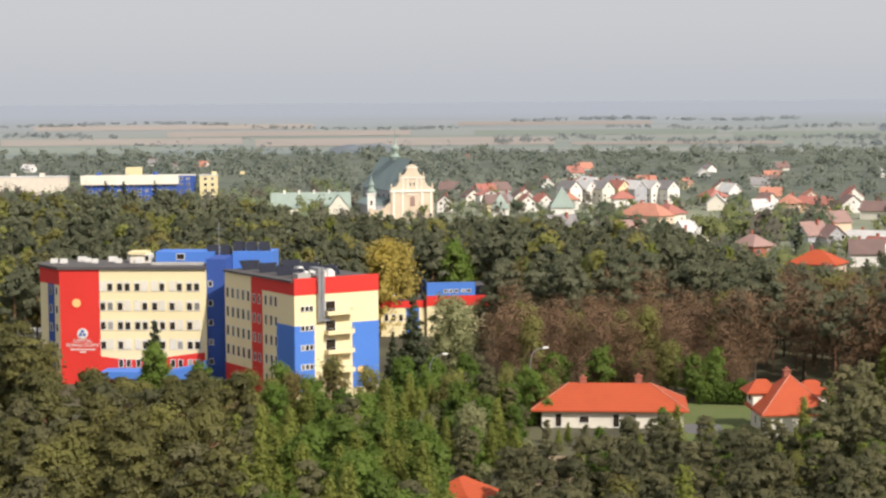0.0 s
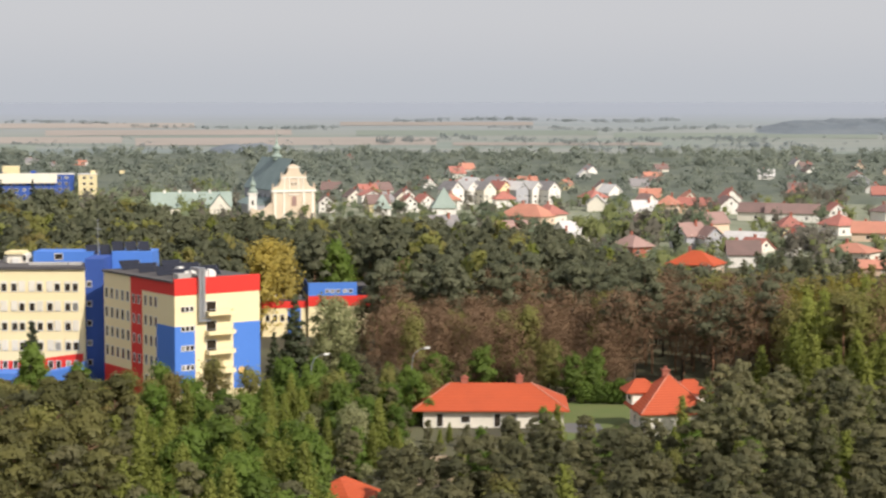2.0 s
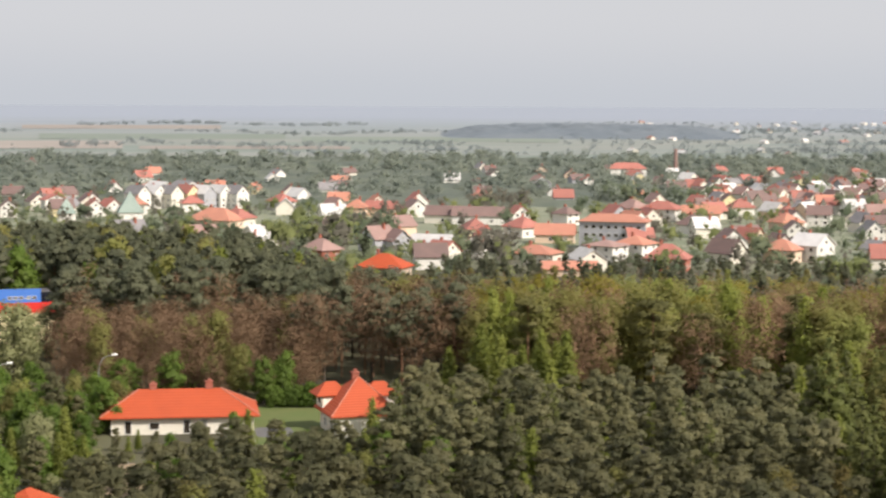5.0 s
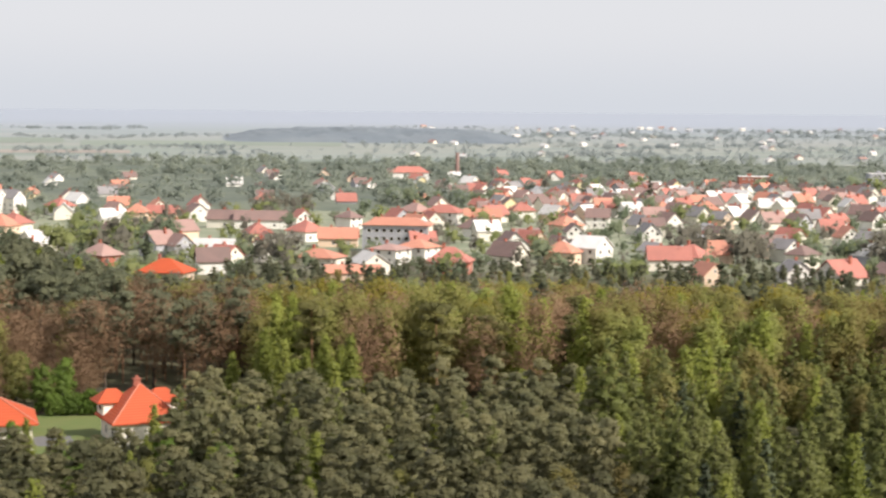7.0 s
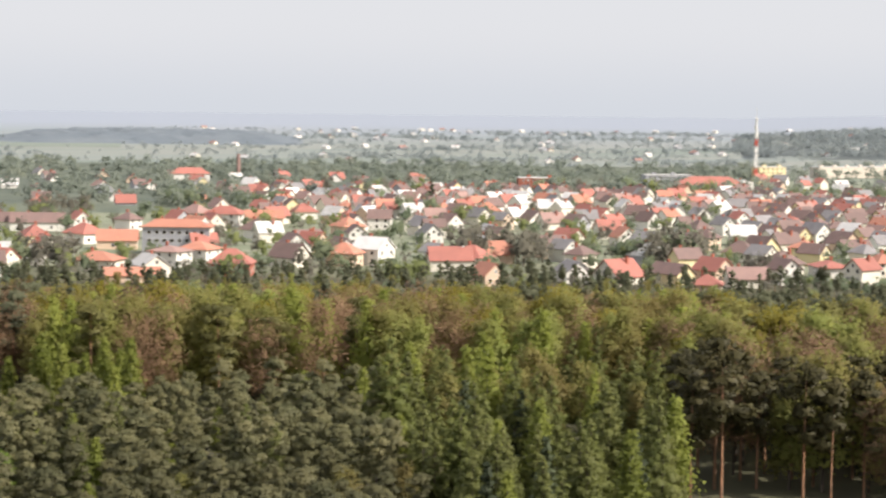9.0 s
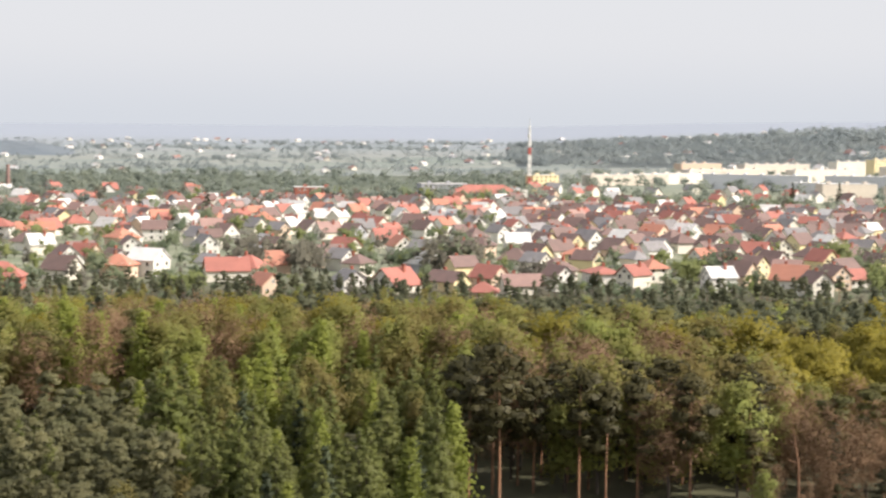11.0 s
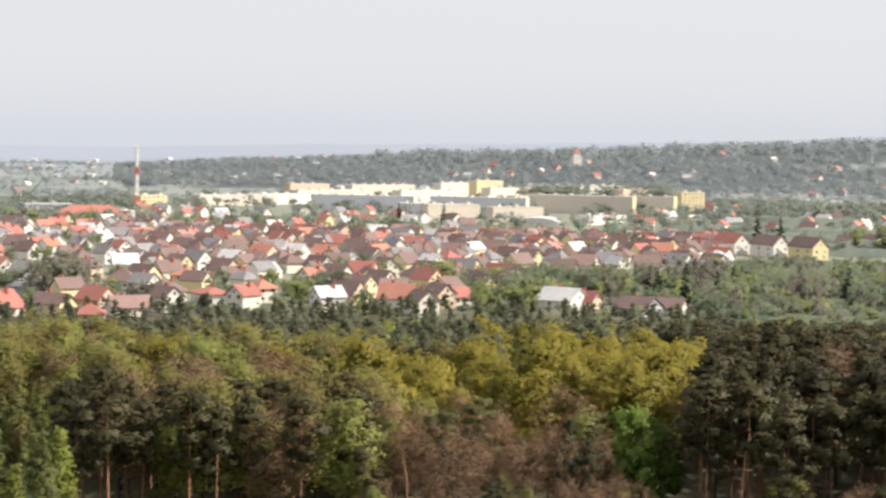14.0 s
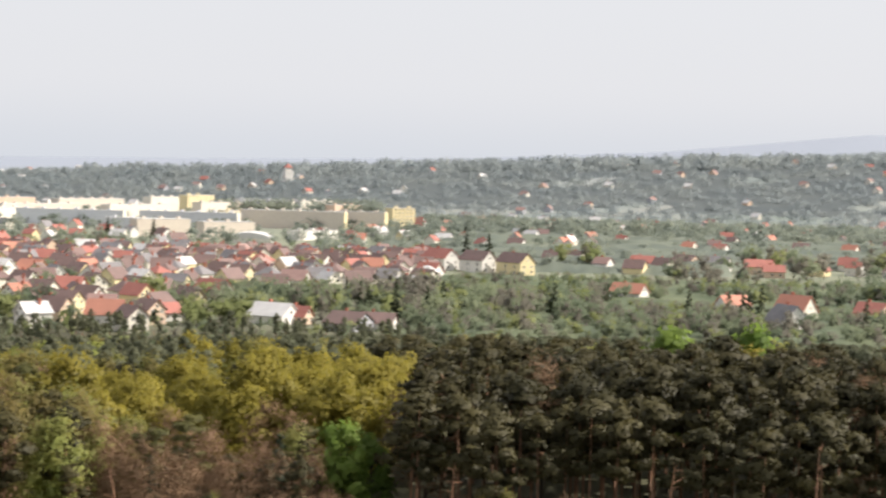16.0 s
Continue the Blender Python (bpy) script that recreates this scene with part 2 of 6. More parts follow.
def lathe(profile, n=12, cx=0.0, cy=0.0):
    v, f = [], []
    for r, z in profile:
        v += [(cx + r * math.cos(2 * math.pi * k / n), cy + r * math.sin(2 * math.pi * k / n), z) for k in range(n)]
    for i in range(len(profile) - 1):
        f += [(i * n + k, i * n + (k + 1) % n, (i + 1) * n + (k + 1) % n, (i + 1) * n + k) for k in range(n)]
    return v, f + [tuple(range(n - 1, -1, -1)), tuple(range((len(profile) - 1) * n, len(profile) * n))]


def tube(a, b, ra, rb, n=5):
    a, b = Vector(a), Vector(b)
    d = (b - a).normalized()
    s = d.orthogonal().normalized()
    u = d.cross(s)
    ring = [s * math.cos(2 * math.pi * k / n) + u * math.sin(2 * math.pi * k / n) for k in range(n)]
    v = [tuple(a + q * ra) for q in ring] + [tuple(b + q * rb) for q in ring]
    return v, [(k, (k + 1) % n, (k + 1) % n + n, k + n) for k in range(n)] + [tuple(range(2 * n - 1, n - 1, -1))]


def fast_mesh(name, verts, tris, quads, mats, normals):
    """A large mesh from arrays: triangles in the first material, quads in the second, with soft normals."""
    me = bpy.data.meshes.new(name)
    nt, nq = len(tris), len(quads)
    me.vertices.add(len(verts))
    me.vertices.foreach_set("co", verts.astype(np.float32).ravel())
    me.loops.add(3 * nt + 4 * nq)
    me.loops.foreach_set("vertex_index", np.concatenate([tris.ravel(), quads.ravel()]).astype(np.int32))
    me.polygons.add(nt + nq)
    me.polygons.foreach_set("loop_start", np.concatenate([np.arange(nt) * 3, 3 * nt + np.arange(nq) * 4]).astype(np.int32))
    for m in mats:
        me.materials.append(m)
    me.polygons.foreach_set("material_index", np.concatenate([np.zeros(nt), np.ones(nq)]).astype(np.int32))
    me.update(calc_edges=True)
    me.polygons.foreach_set("use_smooth", np.ones(nt + nq, dtype=bool))
    me.normals_split_custom_set_from_vertices(normals)
    return me

# ---- ground: one sheet to the horizon, level as far as the town and then rising gently ----
def rise(az, r):
    """Height of the land."""
    z = 0.0
    if r > 1900:
        z += 46.5 * ((r - 1900) / 2900) ** 0.9
        side = az if az < 110 else 0.0
        k = max(0.0, min(1.0, (r - 1900) / 1000))
        z += float(np.interp(side, (36, 42, 48, 55, 62, 68, 80, 110), (0, 16, 25, 40, 55, 66, 60, 0))) * k * k * (3 - 2 * k)
        k = max(0.0, min(1.0, (r - 3400) / 1300))
        z += float(np.interp(side, (56, 62, 68, 80, 110), (0, 18, 60, 64, 0))) * k * k * (3 - 2 * k)
    return z


def sheet(name, azs, rs, lift, mat):
    verts = [at(a, r, lift(a, r)) for r in rs for a in azs]
    n = len(azs)
    faces = [(i * n + k, i * n + k + 1, (i + 1) * n + k + 1, (i + 1) * n + k) for i in range(len(rs) - 1) for k in range(n - 1)]
    faces = [tuple(reversed(f)) for f in faces]
    return mesh_of(name, verts, faces, mat, smooth=True)


def field_material():
    """Plain of meadows and ploughed strips; distance haze is painted in, pale and then blue."""
    m, t, n, l, p = tree_of("open_country")
    geo = n.new("ShaderNodeNewGeometry")
    length = n.new("ShaderNodeVectorMath")
    length.operation = "LENGTH"
    l.new(geo.outputs["Position"], length.inputs[0])
    mp = n.new("ShaderNodeMapping")
    mp.inputs["Scale"].default_value = (0.0009, 0.0046, 0.004)
    l.new(geo.outputs["Position"], mp.inputs[0])
    strips = n.new("ShaderNodeTexNoise")
    strips.inputs["Scale"].default_value, strips.inputs["Detail"].default_value = 1.0, 3
    l.new(mp.outputs[0], strips.inputs["Vector"])
    ramp = n.new("ShaderNodeValToRGB")
    e = ramp.color_ramp.elements
    e[0].position, e[0].color = 0.36, (0.160, 0.190, 0.185, 1)
    e[1].position, e[1].color = 0.66, (0.190, 0.220, 0.200, 1)
    k = e.new(0.44)
    k.color = (0.205, 0.225, 0.205, 1)
    k = e.new(0.50)
    k.color = (0.225, 0.232, 0.212, 1)
    k = e.new(0.56)
    k.color = (0.185, 0.212, 0.190, 1)
    k = e.new(0.60)
    k.color = (0.165, 0.195, 0.170, 1)
    l.new(strips.outputs["Fac"], ramp.inputs[0])
    near = n.new("ShaderNodeMapRange")
    near.inputs[1].default_value, near.inputs[2].default_value = 560, 640
    l.new(length.outputs["Value"], near.inputs[0])
    grain = n.new("ShaderNodeTexNoise")
    grain.inputs["Scale"].default_value, grain.inputs["Detail"].default_value = 0.05, 6
    l.new(geo.outputs["Position"], grain.inputs["Vector"])
    soil = n.new("ShaderNodeValToRGB")
    e = soil.color_ramp.elements
    e[0].position, e[0].color = 0.35, (0.055, 0.050, 0.028, 1)
    e[1].position, e[1].color = 0.65, (0.095, 0.092, 0.045, 1)
    l.new(grain.outputs["Fac"], soil.inputs[0])
    mix = n.new("ShaderNodeMixRGB")
    gardens = n.new("ShaderNodeValToRGB")
    e = gardens.color_ramp.elements
    e[0].position, e[0].color = 0.35, (0.15, 0.172, 0.11, 1)
    e[1].position, e[1].color = 0.65, (0.235, 0.24, 0.17, 1)
    l.new(grain.outputs["Fac"], gardens.inputs[0])
    open_land = n.new("ShaderNodeMapRange")
    open_land.inputs[1].default_value, open_land.inputs[2].default_value = 1350, 1900
    l.new(length.outputs["Value"], open_land.inputs[0])
    belt = n.new("ShaderNodeMixRGB")
    l.new(open_land.outputs[0], belt.inputs[0])
    l.new(gardens.outputs[0], belt.inputs[1])
    l.new(ramp.outputs[0], belt.inputs[2])
    l.new(near.outputs[0], mix.inputs[0])
    l.new(soil.outputs[0], mix.inputs[1])
    l.new(belt.outputs[0], mix.inputs[2])
    # Haze put into the ground colour: it turns blue-grey from 2300 to 3600 m.
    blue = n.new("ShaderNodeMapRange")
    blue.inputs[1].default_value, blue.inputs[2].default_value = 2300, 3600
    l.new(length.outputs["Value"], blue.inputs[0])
    far_haze = n.new("ShaderNodeMixRGB")
    l.new(blue.outputs[0], far_haze.inputs[0])
    l.new(mix.outputs[0], far_haze.inputs[1])
    far_haze.inputs[2].default_value = (0.25, 0.277, 0.33, 1)
    l.new(far_haze.outputs[0], p.inputs["Base Color"])
    p.inputs["Roughness"].default_value = 0.95
    return m


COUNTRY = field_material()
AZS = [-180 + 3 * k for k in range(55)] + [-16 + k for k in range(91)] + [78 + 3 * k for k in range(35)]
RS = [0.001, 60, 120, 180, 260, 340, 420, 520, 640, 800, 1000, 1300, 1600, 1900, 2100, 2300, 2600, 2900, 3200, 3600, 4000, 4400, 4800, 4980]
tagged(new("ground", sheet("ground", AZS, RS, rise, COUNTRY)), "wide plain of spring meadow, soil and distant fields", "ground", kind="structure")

PLOUGHED = paint("dry_ploughed_soil", (0.31, 0.268, 0.24), (0.26, 0.232, 0.205), 0.95, 0.01, 0.002, 0)
MEADOW = paint("pale_meadow", (0.215, 0.245, 0.205), (0.18, 0.212, 0.18), 0.95, 0.01, 0.002, 0)
for az0, az1, r0, r1, mat, words in (
        (-13.5, -6.2, 2120, 2300, PLOUGHED, "dry ploughed field on the plain"), (-8.5, -1.0, 2350, 2560, PLOUGHED, "dry ploughed field on the plain"), (-12.5, -4.0, 2650, 2900, PLOUGHED, "dry ploughed field on the plain"),
        (-13.8, -8.8, 1900, 2080, MEADOW, "pale green meadow on the plain"), (-5.8, 3.5, 2040, 2260, PLOUGHED, "dry ploughed field on the plain"), (1.0, 8.5, 2330, 2520, MEADOW, "pale green meadow on the plain"),
        (4.0, 10.5, 2030, 2110, PLOUGHED, "dry ploughed field on the plain"), (9.0, 17.0, 2250, 2420, MEADOW, "pale green meadow on the plain"), (0.5, 6.5, 2750, 2950, PLOUGHED, "dry ploughed field on the plain")):
    cols, rows = [az0 + (az1 - az0) * k / 12 for k in range(13)], [r0 + (r1 - r0) * k / 5 for k in range(6)]
    tagged(new("field", sheet("field", cols, rows, lambda a, r: rise(a, r) + 0.25 + 0.002 * (r - 1900) ** 0.5, mat)), words, "field", kind="structure")


def canopy(name, az0, az1, r0, r1, da, dr, tall, cover, mat, label, lens=False, skip=(), cell=13):
    """A closed carpet of far crowns: a bumpy sheet that dives under the ground in its gaps."""
    taken = {(int(q[0] // 14), int(q[1] // 14)) for q in skip}
    na, nr = int((az1 - az0) / da) + 1, int((r1 - r0) / dr) + 1
    verts = []
    for j in range(nr):
        r = r0 + dr * j
        for i in range(na):
            az = az0 + da * (i + 0.5 * (j % 2))
            p = at(az, r + dr * 0.6 * (noise.random() - 0.5))
            crown = max(0.0, 1 - noise.voronoi(Vector((p.x / cell, p.y / cell, 0)))[0][0] ** 2 * 1.5)
            wide = 0.5 + 0.5 * noise.noise(Vector((p.x / 170, p.y / 110, 3.0)))
            h = tall * (0.45 + 0.55 * crown) * (0.75 + 0.5 * wide)
            edge = min(1.0, 0.15 + i / na * 7, 0.15 + (na - 1 - i) / na * 7)
            h *= edge
            if lens:
                u, w = (i / (na - 1)) * 2 - 1, (j / (nr - 1)) * 2 - 1
                h = h * max(0.0, 1 - u * u) ** 0.4 * max(0.0, 1 - w * w) ** 0.5 - 0.6
            elif wide > cover or (int(p.x // 14), int(p.y // 14)) in taken or i in (0, na - 1) or j in (0, nr - 1):
                h = -0.8
            verts.append((p.x, p.y, rise(az, r) + h))
    faces = [(j * na + i, (j + 1) * na + i, (j + 1) * na + i + 1, j * na + i + 1) for j in range(nr - 1) for i in range(na - 1)]
    faces = [tuple(reversed(f)) for f in faces if any(verts[k][2] > 0.5 for k in f)]
    tagged(new(name, mesh_of(name, verts, faces, mat, smooth=True)), label, "trees", kind="stuff")

# ---- windows, shared between walls ----
WINDOWS = {}


def window_mesh(w, h, panes=1):
    """One window: a rim that stands proud of the wall, its pane set back."""
    key = (round(w, 2), round(h, 2))
    if key not in WINDOWS:
        f, x = min(0.11, w * 0.12), w / 2
        v = [(-x, 0.02, 0), (x, 0.02, 0), (x, 0.02, h), (-x, 0.02, h), (-x, -0.07, 0), (x, -0.07, 0), (x, -0.07, h), (-x, -0.07, h)]
        v += [(sx * (x - f), y, z) for y in (-0.07, -0.025) for sx, z in ((-1, f), (1, f), (1, h - f), (-1, h - f))]
        fc = [(0, 1, 5, 4), (1, 2, 6, 5), (2, 3, 7, 6), (3, 0, 4, 7)]
        fc += [(4 + i, 4 + (i + 1) % 4, 8 + (i + 1) % 4, 8 + i) for i in range(4)]
        fc += [(8 + i, 8 + (i + 1) % 4, 12 + (i + 1) % 4, 12 + i) for i in range(4)]
        fc += [(12, 13, 14, 15)]
        WINDOWS[key] = mesh_of("window", v, fc, [FRAME, PANE], [0] * 12 + [1])
    return WINDOWS[key]


def glazed(parent, w, h, m, name="window"):
    """A window in two pieces: the rim, and its pane as a piece of its own."""
    key = ("rim", round(w, 2), round(h, 2))
    if key not in WINDOWS:
        whole = window_mesh(w, h)
        v = [tuple(q.co) for q in whole.vertices]
        fc = [tuple(q.vertices) for q in whole.polygons]
        WINDOWS[key] = (mesh_of("window_rim", v, fc[:12], FRAME), mesh_of("pane", v[12:], [(0, 1, 2, 3)], PANE))
    rim, pane = WINDOWS[key]
    ob = part(name, rim, parent, m=m)
    part("pane", pane, ob, m=pose(0, 0, 0))
    return ob


NEAR = ("hospital", "bungalow", "villa", "garden_house", "church")


def put_window(parent, x, y, z, turn, w, h, panes=1, name="window"):
    m = pose(x, y, z, 0, 0, turn)
    if parent.name.startswith(NEAR):
        return glazed(parent, w, h, m, name)
    return part(name, window_mesh(w, h, panes), parent, m=m)


def slab(parent, name, mat, label, *b):
    return part(name, mesh_of(name, *box(*b), mat), parent, label)


# ---- hospital ----
def hospital_main():
    h = thing("hospital_block", pose(-70.0, 333.5, -0.4, 0, 0, -4), "six-storey cream hospital block with red and blue panels", "hospital")
    L, Z = 27.0, 21.4
    plan = [(0, 0), (L, 0), (L, 15), (-5.5, 15), (-5.5, 6.5)]
    v = [(x, y, 0) for x, y in plan] + [(x, y, Z) for x, y in plan]
    n = len(plan)
    part("wall", mesh_of("wall", v, [tuple(range(n - 1, -1, -1)), tuple(range(n, 2 * n))] + [(i, (i + 1) % n, (i + 1) % n + n, i + n) for i in range(n)], CREAM), h, "cream rendered wall")
    cap = [(-0.3, -0.35), (L + 0.1, -0.35), (L + 0.1, 15.3), (-5.9, 15.3), (-5.9, 6.3)]
    v = [(x, y, Z + 0.01) for x, y in cap] + [(x, y, Z + 0.5) for x, y in cap]
    part("roof", mesh_of("roof", v, [tuple(range(n - 1, -1, -1)), tuple(range(n, 2 * n))] + [(i, (i + 1) % n, (i + 1) % n + n, i + n) for i in range(n)], TAR), h, "dark felt flat roof")
    slab(h, "red_panel", RED, "red rendered panel", 0.0, 7.4, -0.06, 0.01, 0, Z)
    shut = random.Random(12)
    RAISED, SHUT = (mesh_of("blind", *box(-0.44, 0.44, -0.055, -0.03, low, 1.78), IVORY) for low in (1.42, 0.14))
    # wavy red foot of the wall
    outline = [(7.4, 0.0)] + [(26.6, 0.0)] + [(26.6 - 19.2 * k / 12, 5.6 + 0.7 * math.cos(k / 12 * 4.2 + 0.4)) for k in range(13)]
    part("red_plinth", mesh_of("red_plinth", *prism(outline, -0.06, 0.01), RED), h, "red wavy-topped plinth")
    for i in range(6):
        for j in (0, 1):
            x = 7.95 + 3.2 * i + 1.38 * j
            for k in range(4):
                ob = put_window(h, x, -0.05, 6.8 + 3.55 * k, 0, 1.12, 1.9)
                part("blind", SHUT if shut.random() < 0.18 else RAISED, ob, "pale roller blind")
            if i in (1, 2, 4, 5):
                put_window(h, x, -0.10, 3.5, 0, 0.95, 1.5)
    # slanted end wall: red head, blue strip
    end = math.degrees(math.atan2(-6.5, 5.5))
    m = pose(-5.5, 6.5, 0, 0, 0, end)
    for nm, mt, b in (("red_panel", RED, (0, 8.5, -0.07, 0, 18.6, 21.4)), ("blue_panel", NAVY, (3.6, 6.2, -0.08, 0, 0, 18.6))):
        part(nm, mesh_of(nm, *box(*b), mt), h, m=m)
    for k in range(5):
        part("window", window_mesh(1.0, 1.6), h, m=m @ pose(7.3, -0.03, 3 + 3.4 * k))
        part("window", window_mesh(1.0, 1.6), h, m=m @ pose(4.9, -0.09, 3 + 3.4 * k))
    # wall ornaments
    part("sun_ornament", mesh_of("sun_ornament", *lathe([(0.78, -0.05), (0.78, 0.05)], 20), BRASS), h, "round yellow sun ornament", pose(3.1, -0.12, 15.3, 90))
    part("emblem", mesh_of("emblem", *lathe([(0.98, -0.05), (0.98, 0.05)], 24), FRAME), h, "round white hospital emblem", pose(4.1, -0.12, 9.7, 90))
    for k in range(3):
        a = radians(90 + 120 * k)
        part("emblem_petal", mesh_of("emblem_petal", *lathe([(0.3, -0.05), (0.3, 0.05)], 12), NAVY), h, "", pose(4.1 + 0.42 * math.cos(a), -0.19, 9.7 + 0.42 * math.sin(a), 90))
    for line, z, size in (("SZPITAL", 8.05, 0.95), ("POWIATOWY", 7.2, 0.95)):
        c = bpy.data.curves.new("lettering", "FONT")
        c.body, c.size, c.align_x, c.extrude = line, size, "CENTER", 0.03
        c.materials.append(FRAME)
        ob = new("lettering", c)
        ob.parent = h
        ob.matrix_basis = pose(4.1, -0.13, z, 90)
    for z, w in ((6.65, 4.6), (6.2, 1.2)):
        slab(h, "lettering_bar", FRAME, "", 4.1 - w / 2, 4.1 + w / 2, -0.12, -0.061, z, z + 0.22)
    # stair tower and roof storeys
    slab(h, "stair_tower", NAVY, "deep blue stair tower", 27.01, 30.4, 0.6, 11, 0, 23.3)
    for k in range(5):
        put_window(h, 27.7, 0.59, 4.0 + 3.55 * k, 0, 0.9, 1.1)
    slab(h, "roof_storey", BLUE, "light blue roof storey", 15.8, 26.9, 9.0, 15.2, Z + 0.4, 23.9)
    put_window(h, 20.5, 8.98, 22.4, 0, 1.6, 1.2, 2)
    slab(h, "roof_storey", BLUE, "light blue roof storey", 30.5, 38, 8.0, 15, 14, 24.0)
    slab(h, "roof_hut", IVORY, "cream roof hut", 11.2, 14.8, 8, 12, Z + 0.4, 23.5)
    slab(h, "hut_roof", YELLOW, "yellow roof slab of hut", 10.9, 14.2, 7.6, 12, 23.51, 24.0)
    put_window(h, 14.4, 7.98, 22.2, 0, 0.8, 1.2)
    rng = random.Random(4)
    for k in range(9):
        x, y = -3 + 1.95 * k + rng.uniform(-0.4, 0.4), rng.uniform(7.2, 12)
        s = rng.uniform(0.45, 0.85)
        slab(h, "roof_vent", FRAME, "white roof vent", x - s, x + s, y, y + 0.9, Z + 0.45, Z + 0.9 + s * 0.7)
    for k in range(4):
        slab(h, "roof_kerb", CONCRETE, "", 16.2 + 2.4 * k, 18.5 + 2.4 * k, 3.5, 5, Z + 0.45, Z + 0.95)
    part("antenna", mesh_of("antenna", *join(tube((28, 8, 23.2), (28, 8, 30), 0.09, 0.05), tube((27.4, 8, 28.2), (28.6, 8, 28.2), 0.05, 0.05)), STEEL), h, "thin roof antenna")
    for k in range(5):
        x = 26.8 + 2.4 * k
        part("solar_panel", mesh_of("solar_panel", *box(-1.1, 1.1, -0.04, 0.04, 0, 2.4), PANEL), h, "dark solar panel", pose(x, 9.5, 23.4 if x < 30.4 else 24.02, -48, 0, 25))
        part("panel_strut", mesh_of("panel_strut", *tube((0, 0, 0), (0, -1.3, 1.55), 0.05, 0.05), FRAME), h, "", pose(x + 0.6, 10.9, 23.3 if x < 29.8 else 24.0, 0, 0, 25))
    # entrance
    canopy = [(16.5, 1.2), (27.5, 1.2), (27.5, 5.2), (24.8, 4.2), (19, 3.0), (16.5, 2.6)]
    part("entrance_canopy", mesh_of("entrance_canopy", *prism(canopy, -4.5, -0.8), BLUE), h, "blue entrance canopy")
    slab(h, "entrance_hall", BLUE, "blue glazed porch", 8.6, 15.4, -5.5, -0.07, 2.2, 3.4)
    for x in (9.2, 12, 14.8):
        part("porch_column", mesh_of("porch_column", *lathe([(0.28, 0), (0.28, 2.2)], 10, x, -5.0), BLUE), h, "blue porch column")


def hospital_wing():
    h = thing("hospital_wing", pose(-24.9, 305.2, -0.4, 0, 0, 32), "six-storey hospital wing in cream, blue and red with balconies", "hospital")
    W, D, Z = 16.2, 27.0, 21.4
    slab(h, "wall", CREAM, "cream rendered wall", 0, W, 0, D, 0, Z)
    slab(h, "roof", TAR, "dark felt flat roof", -0.4, W + 0.1, 0.35, D, Z + 0.01, Z + 0.35)
    slab(h, "parapet", RED, "red parapet band", -0.05, W + 0.05, -0.08, 0.3, 19.3, Z + 0.7)
    slab(h, "blue_panel", BLUE, "blue rendered panel", 0, 3.7, -0.06, 0.01, 2.9, 14.1)
    slab(h, "blue_panel", BLUE, "blue rendered panel", 11.0, W, -0.06, 0.01, 2.9, 14.1)
    for k in range(5):
        z = 3.35 + 3.28 * k
        for x in (1.48, 2.3, 3.12):
            put_window(h, x, -0.06, z, 0, 0.8, 0.95)
        put_window(h, 6.8, -0.02, z - 0.65, 0, 2.0, 2.25, 2, "balcony_door")
    for k in range(4):
        z = 5.85 + 3.28 * k
        b = slab(h, "balcony", CREAM, "cream concrete balcony", 5.6, 10.7, -1.5, -0.01, z, z + 0.22)
        part("balustrade", mesh_of("balustrade", *join(box(5.6, 10.7, -1.5, -1.42, z + 0.22, z + 0.7), box(5.6, 5.68, -1.42, -0.01, z + 0.22, z + 0.7), box(10.62, 10.7, -1.42, -0.01, z + 0.22, z + 0.7)), CREAM), b, "cream balcony parapet")
        rail = [tube((5.64, -1.46, z + 1.1), (10.66, -1.46, z + 1.1), 0.035, 0.035, 4)]
        rail += [tube((5.64 + 0.83 * i, -1.46, z + 0.7), (5.64 + 0.83 * i, -1.46, z + 1.1), 0.025, 0.025, 4) for i in range(7)]
        part("handrail", mesh_of("handrail", *join(*rail), STEEL), b, "steel balcony handrail")
    part("sun_ornament", mesh_of("sun_ornament", *lathe([(0.62, -0.05), (0.62, 0.05)], 20), BRASS), h, "round yellow sun ornament", pose(12.5, -0.12, 5.9, 90))
    duct = [box(4.2, 4.75, -0.75, -0.2, 15.2, 23.4), box(4.85, 5.4, -0.75, -0.2, 15.4, 23.8), box(4.2, 6.4, -0.72, -0.22, 14.7, 15.2), box(4.2, 5.4, -0.7, 2.4, 23.2, 23.75)]
    for z in (16.5, 18.2, 19.9, 21.6):
        duct.append(box(4.14, 5.46, -0.8, -0.05, z, z + 0.12))
    part("ventilation_duct", mesh_of("ventilation_duct", *join(*duct), STEEL), h, "metal ventilation ducts on the wall")
    # long shaded side
    side = pose(0, D, 0, 0, 0, -90)

    def on_side(name, mat, label, a, b, z0, z1, out=0.06):
        part(name, mesh_of(name, *box(a, b, -out, 0.01, z0, z1), mat), h, label, side)
    on_side("blue_panel", BLUE, "blue rendered panel", D - 6.6, D, 2.9, 14.1)
    on_side("red_strip", RED, "red rendered strip", 10.8, 15.0, 0, 19.3)
    on_side("red_head", RED, "red band under the eaves", 10.8, D, 19.3, Z, 0.07)
    on_side("red_plinth", RED, "red plinth", 0, 10.8, 0, 5.0)
    for k in range(4):
        z = 6.6 + 3.4 * k
        for x in (1.2, 3.3, 5.4, 7.5, 9.6):
            glazed(h, 1.15, 1.9, side @ pose(x, -0.01, z))
        for x in (12.0, 13.9):
            glazed(h, 0.9, 1.6, side @ pose(x, -0.07, z))
